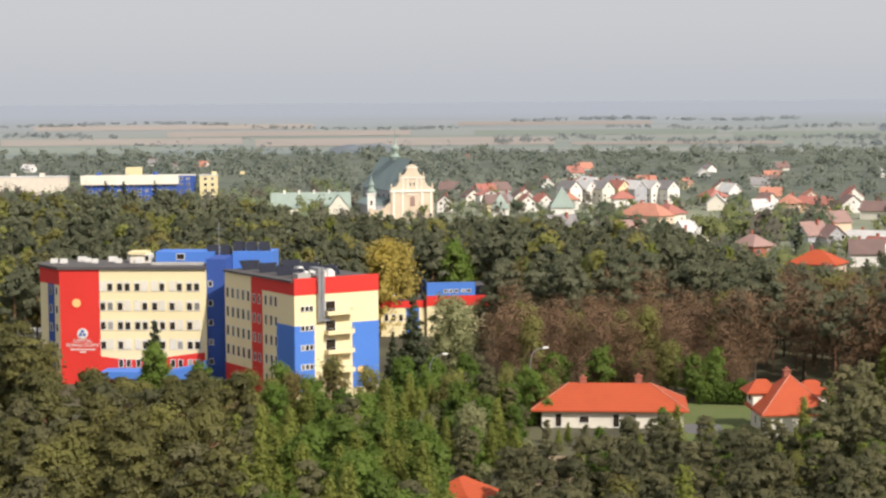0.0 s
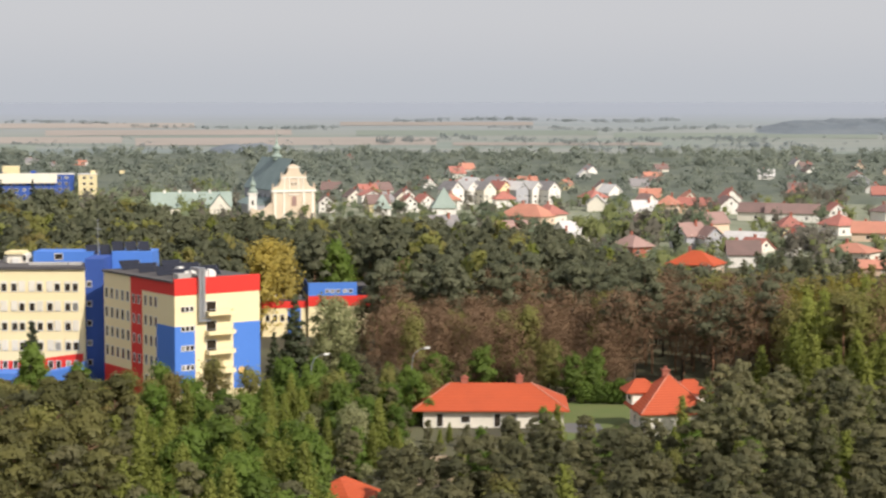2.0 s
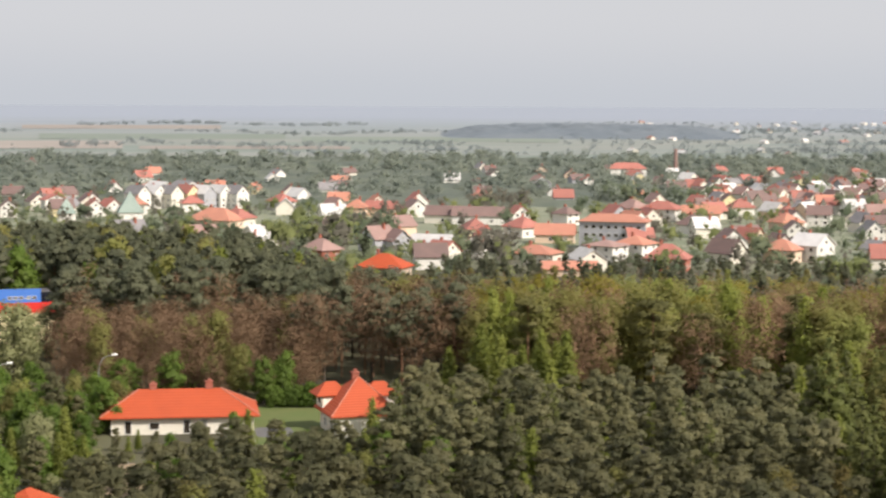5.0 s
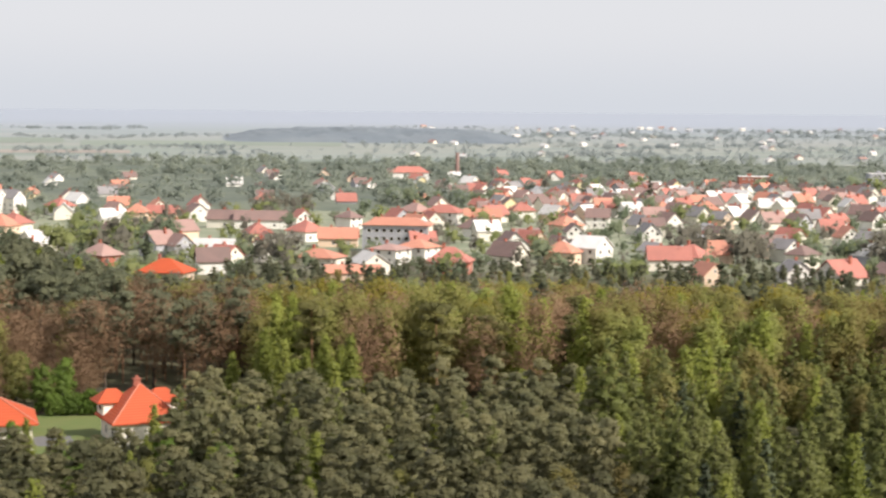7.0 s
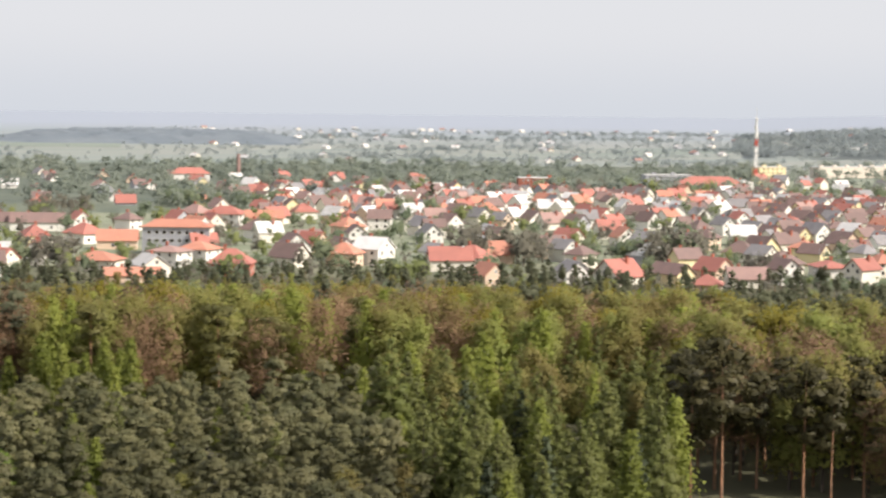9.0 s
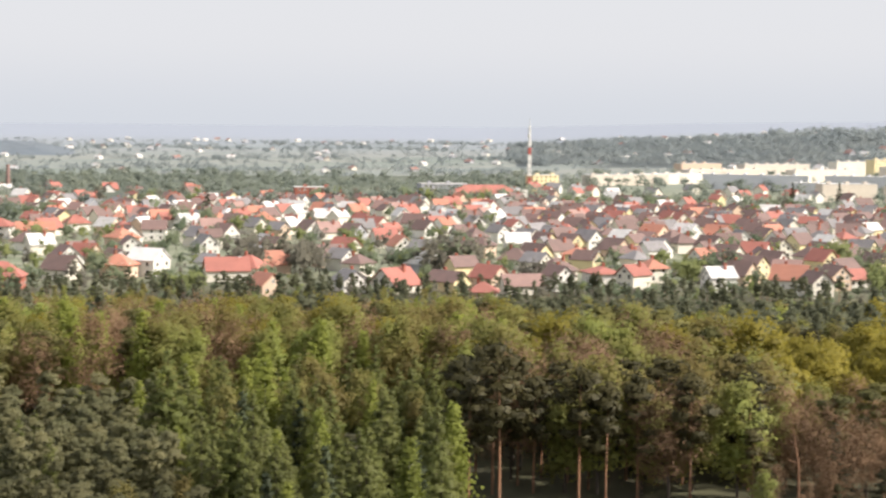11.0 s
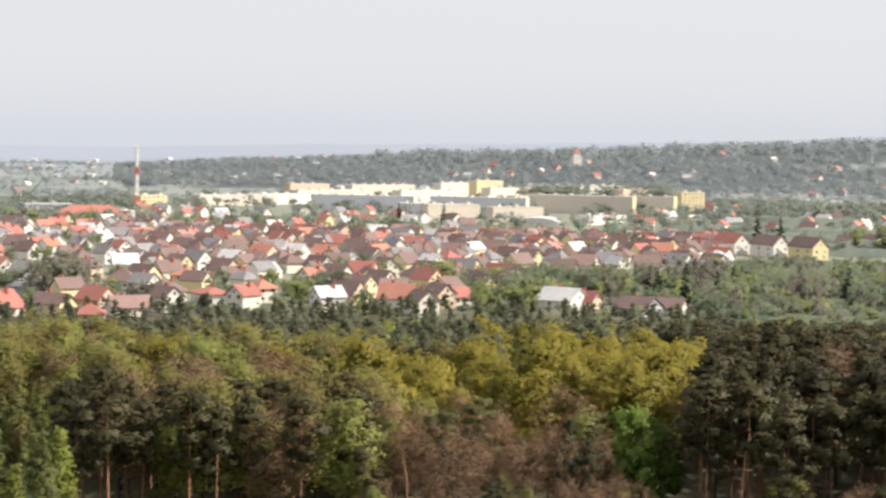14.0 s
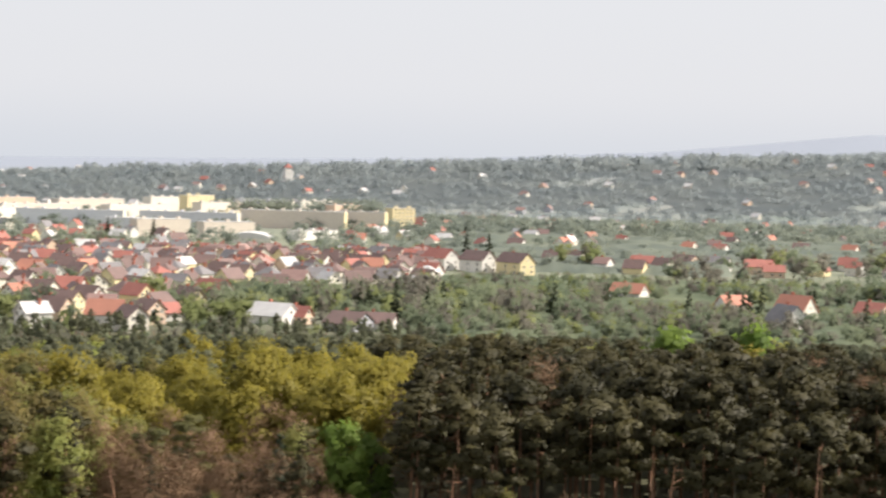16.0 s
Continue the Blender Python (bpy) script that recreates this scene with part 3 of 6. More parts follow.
    for k in range(5):
        for x in (16.4, 18.4, 20.2):
            glazed(h, 1.0, 1.8, side @ pose(x, -0.01, 3.2 + 3.4 * k))
    rng = random.Random(9)
    for k in range(7):
        y = 3.2 + 3.4 * k
        part("solar_panel", mesh_of("solar_panel", *box(-1.9, 1.9, -0.04, 0.04, 0, 2.3), PANEL), h, "dark solar panel", pose(4 + (k % 2) * 6.5, y, Z + 0.4, -50, 0, -4))
        part("panel_strut", mesh_of("panel_strut", *tube((0, 0, 0), (0.3, -1.4, 1.5), 0.05, 0.05), FRAME), h, "", pose(5.5 + (k % 2) * 6.5, y + 1.9, Z + 0.35))
    for k in range(8):
        x, y, s = rng.uniform(3, 8), rng.uniform(1, 9), rng.uniform(0.4, 0.9)
        part("roof_unit", mesh_of("roof_unit", *join(box(x - s, x + s, y - s, y + s, Z + 0.3, Z + 0.9 + s), box(x - s * 0.6, x + s * 0.6, y - s * 0.6, y + s * 0.6, Z + 0.9 + s, Z + 1.2 + s)), FRAME), h, "white rooftop ventilation unit")
    part("roof_gantry", mesh_of("roof_gantry", *join(box(1.5, 4.5, 1.5, 3.4, Z + 0.35, Z + 1.3), box(4.5, 8.5, 1.6, 3, Z + 0.35, Z + 0.95)), CONCRETE), h, "grey rooftop plant housing")


def hospital_annex():
    h = thing("hospital_annex", pose(-3.6, 398, -1.3, 0, 0, 5), "low blue, red and cream hospital annex with a tinted glass corner", "hospital")
    slab(h, "wall", CREAM, "cream rendered wall", 0, 13.4, 0, 14, 0, 11.7)
    slab(h, "blue_band", BLUE, "blue upper wall", 0.02, 10.6, -0.08, 0.15, 10.2, 13.1)
    # The side's shade is painted in: same band, deeper blue.
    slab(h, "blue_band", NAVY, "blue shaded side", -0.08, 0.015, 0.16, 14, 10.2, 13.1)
    slab(h, "red_band", RED, "red band", -0.07, 13.42, -0.12, 0.01, 8.0, 10.2)
    slab(h, "glass_corner", PANEL, "dark glazed corner", 10.62, 13.4, -0.1, 0.01, 10.2, 12.3)
    slab(h, "roof", TAR, "dark flat roof", 0.02, 13.4, 0.16, 14, 11.71, 11.8)
    for x in (4.1, 5.3, 6.5, 8.0, 9.2):
        put_window(h, x, -0.09, 10.85, 0, 0.9, 0.75)
    slab(h, "low_wing", CREAM, "cream low wing", -10, -0.3, 1, 13, 0, 7.6)
    slab(h, "low_wing_band", RED, "red band on low wing", -10.02, -0.3, 0.9, 1.01, 7.6, 9.1)
    slab(h, "low_wing_roof", TAR, "dark low wing roof", -10.1, -0.3, 1.02, 13, 9.11, 9.4)
    slab(h, "blue_panel", BLUE, "blue wall panel", -4.4, -1.6, 0.88, 1.01, 0, 7.5)
    for k in range(5):
        slab(h, "roof_vent", FRAME, "white roof vent", -9 + 1.8 * k, -8.3 + 1.8 * k, 3, 4, 9.4, 10.1)
    for k in range(4):
        put_window(h, -8.8 + 1.6 * k, 0.98, 4.6, 0, 1.0, 1.6)


hospital_main()
hospital_wing()
hospital_annex()


# ---- houses ----
def gable_solid(w, l, eave, ridge):
    return prism([(-w / 2, 0), (w / 2, 0), (w / 2, eave), (0, ridge), (-w / 2, eave)], -l / 2, l / 2)


def gable_roof(w, l, eave, ridge, over=0.5, thick=0.28):
    s = (ridge - eave) / (w / 2)
    a, lo = w / 2 + over, eave - over * s
    out = [(-a, lo + 0.02), (-a, lo + thick), (0, ridge + thick), (a, lo + thick), (a, lo + 0.02), (0, ridge + 0.02)]
    v, f = prism(out, -l / 2 - over, l / 2 + over)
    f = [(0, 1, 2, 5), (2, 3, 4, 5), (11, 8, 7, 6), (11, 10, 9, 8)] + f[2:]
    return v, f


def hip_roof(w, l, eave, ridge, over=0.7, thick=0.22, inset=None):
    a, b = w / 2 + over, l / 2 + over
    k = max(0.05, l / 2 - (w / 2 if inset is None else inset))
    lo = eave - 0.1
    v = [(-a, -b, lo), (a, -b, lo), (a, b, lo), (-a, b, lo), (-a, -b, lo + thick), (a, -b, lo + thick), (a, b, lo + thick), (-a, b, lo + thick), (0, -k, ridge), (0, k, ridge)]
    return v, [(3, 2, 1, 0), (0, 1, 5, 4), (1, 2, 6, 5), (2, 3, 7, 6), (3, 0, 4, 7), (4, 5, 8), (5, 6, 9, 8), (6, 7, 9), (7, 4, 8, 9)]


def chimney_mesh(h):
    return mesh_of("chimney", *join(box(-0.38, 0.38, -0.38, 0.38, -1.6, h), box(-0.46, 0.46, -0.46, 0.46, h + 0.002, h + 0.14)), BRICK)


CHIMNEY = chimney_mesh(1.3)
TEMPLATES = {}


def house(m, shape, wall, roof, w=9.0, l=11.0, eave=5.4, ridge=9.2, detail=2, label="", group="town houses"):
    """A house: ridge along y. shape: gable, hip or flat. Alike houses share their meshes."""
    key = (shape, wall.name, roof.name, w, l, eave, ridge, detail)
    if key in TEMPLATES:
        return copy_thing(TEMPLATES[key], m)
    words = label or f"{wall.name.split('_')[0]} house with a {'flat' if shape == 'flat' else shape + 'd' if shape == 'gable' else 'hipped'} roof of {roof.name.replace('_', ' ')}"
    h = thing("house", m, words, "house", group)
    TEMPLATES[key] = h
    if shape == "gable":
        part("wall", mesh_of("wall", *gable_solid(w, l, eave, ridge), wall), h)
        part("roof", mesh_of("roof", *gable_roof(w, l, eave, ridge), roof), h)
    elif shape == "hip":
        part("wall", mesh_of("wall", *box(-w / 2, w / 2, -l / 2, l / 2, 0, eave), wall), h)
        part("roof", mesh_of("roof", *hip_roof(w, l, eave, ridge), roof), h)
    else:
        part("wall", mesh_of("wall", *box(-w / 2, w / 2, -l / 2, l / 2, 0, eave), wall), h)
        part("roof", mesh_of("roof", *join(box(-w / 2 - 0.3, w / 2 + 0.3, -l / 2 - 0.3, l / 2 + 0.3, eave + 0.01, eave + 0.35)), roof), h)
    part("chimney", CHIMNEY, h, "brick chimney", pose(w * 0.14, l * 0.18, (ridge if shape != "flat" else eave + 0.5) - 0.35))
    rows = [0.95] if eave < 4.2 else [0.95, 3.55]
    if detail:
        for z in rows:
            for x in (-w * 0.26, w * 0.26):
                put_window(h, x, -l / 2 - 0.01, z, 0, 1.2, 1.4, 2)
            if detail > 1:
                for y in (-l * 0.28, l * 0.1):
                    put_window(h, w / 2 + 0.01, y, z, 90, 1.2, 1.4, 2)
                    put_window(h, -w / 2 - 0.01, y, z, -90, 1.2, 1.4, 2)
        if shape == "gable":
            put_window(h, 0, -l / 2 - 0.01, eave + 0.5, 0, 1.1, 1.2, 2)
    return h


def bungalow():
    """Wide red-orange hipped bungalow in its garden."""
    h = thing("bungalow", pose(*at(5.2, 291, -0.25), 0, 0, -5), "white bungalow with a wide bright orange hipped roof", "house")
    part("wall", mesh_of("wall", *box(-10.6, 11.4, -6.0, 5.6, 0, 3.0), IVORY), h)
    v, f = hip_roof(13.0, 24.0, 3.0, 6.5, 0.3, 0.25, 5.6)
    part("roof", mesh_of("roof", [(y, -x, z) for x, y, z in v], f, TILE_BRIGHT), h, "bright orange tiled hipped roof")
    for s in (-1, 1):
        for e in (-1, 1):
            part("roof_ridge", mesh_of("roof_ridge", *tube((e * 12.3, s * 6.8, 3.18), (e * 6.4, 0, 6.54), 0.09, 0.09, 5), TILE_ORANGE), h)
    for x, k in ((-4.2, 0.8), (4.6, 1.1)):
        part("chimney", mesh_of("chimney", *join(box(-0.55, 0.55, -0.45, 0.45, -1.5, k), box(-0.65, 0.65, -0.55, 0.55, k + 0.01, k + 0.12), box(-0.25, 0.25, -0.3, 0.3, k + 0.12, k + 0.45)), BRICK), h, "brick chimney", pose(x, 0.2, 6.4))
    for x in (-8, 1.0, 3.6):
        put_window(h, x, -6.01, 0.35, 0, 1.1, 2.2, 1)
    put_window(h, -4, -6.01, 1.0, 0, 1.6, 1.2, 2)
    for y in (-2.5, 1.5):
        put_window(h, 11.41, y, 0.9, 90, 1.4, 1.4, 2)
    return h


def villa():
    """Orange-roofed villa with a dormer wing and a tall chimney."""
    h = thing("villa", pose(*at(10.68, 286, -0.1), 0, 0, 4), "cream villa with steep bright orange hipped roof and dormer", "house")
    part("wall", mesh_of("wall", *box(-4.4, 5.4, -4.9, 5.4, 0, 3.3), IVORY), h)
    v, f = hip_roof(10.4, 10.6, 3.3, 8.8, 0.5, 0.25, 4.9)
    part("roof", mesh_of("roof", [(x + 0.4, y + 0.4, z) for x, y, z in v], f, TILE_BRIGHT), h, "bright orange tiled roof")
    for e in (-1, 1):
        part("roof_ridge", mesh_of("roof_ridge", *tube((0.4 + e * 5.6, -5.3, 3.5), (0.4, 0.0, 8.8), 0.09, 0.09, 5), TILE_ORANGE), h)
    part("dormer", mesh_of("dormer", *box(-5.0, -1.4, 1.4, 5.4, 3.3, 5.7), IVORY), h, "white dormer wall")
    v, f = hip_roof(4.6, 6.4, 5.7, 7.6, 0.3, 0.16, 2.2)
    part("dormer_roof", mesh_of("dormer_roof", [(y * 0.8 - 3.2, -x + 3.6, z) for x, y, z in v], f, TILE_BRIGHT), h, "orange tiled dormer roof")
    v, f = hip_roof(4.4, 6.0, 5.5, 7.4, 0.3, 0.16, 2.2)
    part("side_roof", mesh_of("side_roof", [(y + 4.6, -x + 3.2, z) for x, y, z in v], f, TILE_BRIGHT), h, "orange tiled side roof")
    part("side_dormer", mesh_of("side_dormer", *box(2.4, 7.2, 1.2, 5.4, 3.3, 5.7), WHITE), h)
    part("chimney", mesh_of("chimney", *join(box(-0.5, 0.5, -0.5, 0.5, -1.6, 0.5), box(-0.62, 0.62, -0.62, 0.62, 0.51, 0.66), box(-0.2, 0.2, -0.2, 0.2, 0.66, 1.1)), BRICK), h, "brick chimney with a cowl", pose(0.2, 1.2, 8.7))
    put_window(h, 1.7, -4.91, 0.6, 0, 2.4, 1.9, 2)
    put_window(h, -2.6, -4.91, 0.9, 0, 1.1, 1.4, 2)
    put_window(h, -5.01, 3.4, 4.2, -90, 1.6, 1.1, 2)
    for y in (-2, 2):
        put_window(h, -4.41, y, 0.9, -90, 1.2, 1.4, 2)
    part("porch_post", mesh_of("porch_post", *lathe([(0.14, 0), (0.14, 3.2)], 8, 5.3, -5.3), WHITE), h)
    return h


bungalow()
villa()
near_roof = thing("garden_house", pose(*at(0.52, 222), 0, 0, -30), "small house with a bright orange hipped roof", "house")
part("wall", mesh_of("wall", *box(-3.5, 3.5, -4.1, 4.1, 0, 2.6), WHITE), near_roof)
part("roof", mesh_of("roof", *hip_roof(7.0, 8.2, 2.6, 5.3, 0.6), TILE_BRIGHT), near_roof, "bright orange tiled roof")
for y in (-2.2, 1.8):
    put_window(near_roof, -3.51, y, 0.9, -90, 1.2, 1.4, 2)


# ---- church and monastery ----
def church():
    r = 800
    h = thing("church", pose(*at(-0.97, r), 0, 0, 21), "baroque church with cream plaster facade and grey-green roof", "church")
    half = 9.8
    cornice = 12.5
    gable = [(-half, 0), (half, 0), (half, cornice), (half, cornice + 1.2), (7.3, cornice + 2.0), (6.2, cornice + 3.6), (5.6, cornice + 5.6), (4.6, cornice + 6.6), (3.4, cornice + 7.2), (2.6, cornice + 8.6), (2.4, cornice + 10.2), (1.2, cornice + 11.2), (0, cornice + 11.6)]
    gable += [(-x, z) for x, z in reversed(gable[2:-1])]
    part("facade", mesh_of("facade", *prism(gable, -0.9, 0.6), STONE), h, "cream baroque gable facade")
    part("cornice", mesh_of("cornice", *join(box(-half - 0.5, half + 0.5, -1.4, 0.2, cornice - 0.5, cornice + 0.35), box(-5.9, 5.9, -1.25, 0.2, cornice + 5.5, cornice + 5.9), box(-2.8, 2.8, -1.2, 0.2, cornice + 10.0, cornice + 10.4)), WHITE), h, "moulded cornices")
    for x in (-8.6, -4.6, 4.6, 8.6):
        slab(h, "pilaster", IVORY, "", x - 0.5, x + 0.5, -1.2, -0.89, 0, cornice - 0.5)
    for x in (-4.3, -2.1, 2.1, 4.3):
        slab(h, "pilaster", IVORY, "", x - 0.3, x + 0.3, -1.15, -0.89, cornice + 0.4, cornice + 5.4)
    arch = [(-1.1, 0), (1.1, 0), (1.1, 3.2)] + [(1.1 * math.cos(a), 3.2 + 1.1 * math.sin(a)) for a in (0.5, 1.0, 1.57, 2.1, 2.6)] + [(-1.1, 3.2)]
    part("niche_frame", mesh_of("niche_frame", *prism([(x * 1.35, z * 1.12) for x, z in arch], -1.1, -0.88), PEACH), h, "ochre niche surround", pose(0, 0, 5.6))
    part("niche", mesh_of("niche", *prism(arch, -1.16, -0.9), TILE_PINK), h, "dark wall niche", pose(0, 0, 5.9))
    for x in (-0.8, 0.8):
        part("window", window_mesh(0.8, 1.5), h, m=pose(x, -0.92, cornice + 2.2))
    slab(h, "ledge", WHITE, "", -2.6, 2.6, -1.2, -0.89, 10.6, 11.0)
    for x in (-half, half, -5.6, 5.6):
        z = cornice + (1.2 if abs(x) > 8 else 5.9)
        part("finial", mesh_of("finial", *lathe([(0.45, z), (0.5, z + 0.5), (0.25, z + 0.8), (0.45, z + 1.3), (0.05, z + 2.2)], 8, x * 0.97, -0.5), STONE), h)
    # Grey render paints the shade onto the nave's flank.
    part("nave_wall", mesh_of("nave_wall", *box(-8.6, 8.6, 0.61, 40, 0, 13.2), GREYW), h, "nave wall painted grey as shaded")
    part("nave_roof", mesh_of("nave_roof", *gable_roof(17.2, 39, 13.2, 26.0, 0.5, 0.3), SLATE), h, "steep grey-green nave roof", pose(0, 20.6, 0))
    for k in range(5):
        put_window(h, -8.61, 5 + 7 * k, 6.5, -90, 1.8, 4.5, 2)
    lantern = [(2.2, 25.2), (2.2, 26.6), (2.7, 26.8), (1.3, 28.0), (1.25, 29.8), (2.0, 30.0), (2.05, 30.9), (1.0, 31.8), (0.55, 32.8), (0.7, 33.3), (0.25, 34.4), (0.08, 40.8)]
    part("ridge_turret", mesh_of("ridge_turret", *lathe(lantern, 10, 0, 21), COPPER), h, "green copper ridge turret")
    slab(h, "turret_cross", STEEL, "", -0.5, 0.5, 20.95, 21.05, 39.6, 39.8)
    scroll = [(-19.5, 0), (-9.85, 0), (-9.85, 7.6), (-11.2, 7.0), (-12.4, 5.6), (-14.5, 4.6), (-16.5, 4.4), (-18, 5.0), (-19.5, 5.4)]
    part("scroll_wall", mesh_of("scroll_wall", *prism(scroll, -0.6, 0.4), STONE), h, "curved cream screen wall")
    part("chapel_roof", mesh_of("chapel_roof", *prism([(-8.7, 6.2), (-8.7, 9.4), (-15.2, 6.2)], 4, 34), SLATE), h, "lean-to chapel roof")
    part("chapel_wall", mesh_of("chapel_wall", *box(-15, -8.7, 4.3, 33.7, 0, 6.19), GREYW), h, "grey chapel wall")
    return h


church()
tower = thing("stair_turret", pose(*at(-2.22, 797)), "white turret with green onion cap beside the church", "turret")
part("shaft", mesh_of("shaft", *join(box(-1.7, 1.7, -1.7, 1.7, 0, 11.2), box(-2.0, 2.0, -2.0, 2.0, 11.2, 11.8)), WHITE), tower)
part("cap", mesh_of("cap", *lathe([(2.0, 11.8), (2.1, 12.6), (1.2, 13.6), (1.0, 14.6), (1.4, 15.2), (1.0, 16.2), (0.4, 17.2), (0.1, 19.6)], 10), COPPER), tower, "green copper onion cap")
put_window(tower, 0, -1.71, 6.5, 0, 1.0, 2.2)
wing = thing("monastery_wing", pose(*at(-3.9, 808), 0, 0, 6), "long low monastery wing with pale green copper roof", "monastery")
part("wall", mesh_of("wall", *box(-20, 14, -5, 5, 0, 5.6), IVORY), wing)
v, f = gable_roof(10, 34, 5.6, 11.6, 0.5)
part("roof", mesh_of("roof", [(y - 3, -x, z) for x, y, z in v], f, COPPER), wing, "pale green sheet roof")
part("cross_roof", mesh_of("cross_roof", *gable_roof(9, 14, 5.4, 11.0, 0.4), COPPER), wing, "pale green cross roof", pose(9, -3, 0))
part("cross_wall", mesh_of("cross_wall", *gable_solid(9, 14, 5.4, 11.0), IVORY), wing, "", pose(9, -3, 0))
for k in range(4):
    slab(wing, "chimney", WHITE, "white roof chimney", -15 + 6.5 * k, -14 + 6.5 * k, -0.5, 0.5, 10.8, 12.8)
for az, r, s in ((1.8, 815, 0.75), (3.72, 800, 1.0)):
    p = thing("corner_pavilion", pose(*at(az, r)) @ Matrix.Scale(s, 4), "white wall pavilion with green pyramid roof", "pavilion", "monastery pavilions")
    part("wall", mesh_of("wall", *box(-5, 5, -5, 5, 0, 5), WHITE), p)
    part("roof", mesh_of("roof", *hip_roof(10, 10, 5, 14, 0.5), COPPER), p, "green pyramid roof")


# ---- flats, halls, mast and other landmarks ----
def flats(m, length, depth, floors, wall, end=None, label="", step=3.4, storey=2.9, name="apartment_block", windows=True):
    h = thing(name, m, label if len(label.split()) > 3 else label + " among the town trees", "building", "town blocks")
    z = floors * storey + 0.8
    slab(h, "wall", wall, "", -length / 2, length / 2, -depth / 2, depth / 2, 0, z)
    slab(h, "roof", TILE_PALE, "pale flat roof", -length / 2 - 0.2, length / 2 + 0.2, -depth / 2 - 0.2, depth / 2 + 0.2, z + 0.01, z + 0.3)
    # Sunlight on the end wall is painted by a panel in its own colour.
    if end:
        slab(h, "gable_panel", end, "end wall coloured as sunlit", length / 2 + 0.002, length / 2 + 0.12, -depth / 2, depth / 2, 0, z)
    n = int((length - 1.5) / step) if windows else 0
    for i in range(n):
        for k in range(floors):
            put_window(h, (i - (n - 1) / 2) * step, -depth / 2 - 0.01, 1.5 + storey * k, 0, 1.6, 1.4, 2)
    for k in range(max(2, int(length / 14))):
        x = -length / 2 + 6 + 14 * k
        slab(h, "roof_housing", wall, "", x, x + 2.4, -1.5, 1.5, z + 0.3, z + 1.8)
    return h


flats(pose(*at(-9.35, 930), 0, 0, 7), 55, 12, 5, NAVY, None, "long school block, cream above blue", name="school_block")
school_top = thing("school_upper_storey", pose(*at(-9.4, 929), 0, 0, 7), "cream upper storeys of the school block", "building")
slab(school_top, "wall", IVORY, "", -28, 20, -6.3, -6.05, 11.2, 16.0)
slab(school_top, "stair_head", YELLOW, "yellow stair head", -6, 2, -6.2, 2, 16.1, 19.6)
flats(pose(*at(-7.25, 925), 0, 0, 7), 9, 12, 5, YELLOW, None, "small yellow house beside the school", name="house")
flats(pose(*at(-13.4, 935), 0, 0, 7), 62, 12, 5, PANELS, None, "long cream school wing with flat roof", name="school_block", windows=False)
flats(pose(*at(-13.5, 392), 0, 0, 6), 15, 9, 1, WHITE, None, "low white outbuilding beside the hospital", name="outbuilding")
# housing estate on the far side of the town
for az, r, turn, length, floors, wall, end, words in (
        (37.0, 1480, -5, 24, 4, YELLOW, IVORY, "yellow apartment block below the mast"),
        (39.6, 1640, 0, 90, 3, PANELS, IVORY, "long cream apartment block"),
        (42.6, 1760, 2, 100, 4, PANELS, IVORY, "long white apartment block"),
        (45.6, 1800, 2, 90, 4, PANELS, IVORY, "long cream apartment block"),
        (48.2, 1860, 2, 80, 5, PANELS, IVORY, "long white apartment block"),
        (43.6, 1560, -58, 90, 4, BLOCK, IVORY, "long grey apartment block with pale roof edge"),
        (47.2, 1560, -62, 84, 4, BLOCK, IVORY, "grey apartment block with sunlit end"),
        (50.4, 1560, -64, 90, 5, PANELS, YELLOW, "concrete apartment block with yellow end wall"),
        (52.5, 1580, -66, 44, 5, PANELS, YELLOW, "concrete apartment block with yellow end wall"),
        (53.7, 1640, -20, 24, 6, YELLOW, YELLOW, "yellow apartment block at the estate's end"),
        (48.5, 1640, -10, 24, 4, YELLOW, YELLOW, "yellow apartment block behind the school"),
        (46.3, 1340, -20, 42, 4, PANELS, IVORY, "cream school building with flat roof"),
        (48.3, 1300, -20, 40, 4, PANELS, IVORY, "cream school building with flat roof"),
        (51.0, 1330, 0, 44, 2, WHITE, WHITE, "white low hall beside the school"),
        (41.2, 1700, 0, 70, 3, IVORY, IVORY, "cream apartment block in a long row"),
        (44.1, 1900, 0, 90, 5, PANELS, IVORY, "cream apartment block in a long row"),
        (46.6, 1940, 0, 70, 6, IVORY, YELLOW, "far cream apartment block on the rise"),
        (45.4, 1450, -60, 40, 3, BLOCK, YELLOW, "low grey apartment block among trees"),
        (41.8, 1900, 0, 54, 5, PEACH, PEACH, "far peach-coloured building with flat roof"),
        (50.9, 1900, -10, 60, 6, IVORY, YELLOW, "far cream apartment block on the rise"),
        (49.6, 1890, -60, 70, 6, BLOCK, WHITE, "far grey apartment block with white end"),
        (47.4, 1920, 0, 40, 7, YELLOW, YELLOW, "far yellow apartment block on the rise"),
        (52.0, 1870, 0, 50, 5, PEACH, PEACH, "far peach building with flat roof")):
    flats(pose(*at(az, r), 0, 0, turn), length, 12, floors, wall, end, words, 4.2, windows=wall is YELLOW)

gym = thing("sports_hall", pose(*at(49.1, 1240), 0, 0, -55), "white sports hall with barrel roof", "hall")
arc = [(14 * math.cos(math.pi * k / 14), 4 + 3.8 * math.sin(math.pi * k / 14)) for k in range(15)]
part("wall", mesh_of("wall", *box(-13.8, 13.8, -16, 16, 0, 4), WHITE), gym)
part("roof", mesh_of("roof", *prism(arc, -16.5, 16.5), TILE_PALE), gym, "pale metal barrel roof")
hall = thing("market_hall", pose(*at(35.2, 1265), 0, 0, -25), "large hall with broad red roof and white gable", "hall")
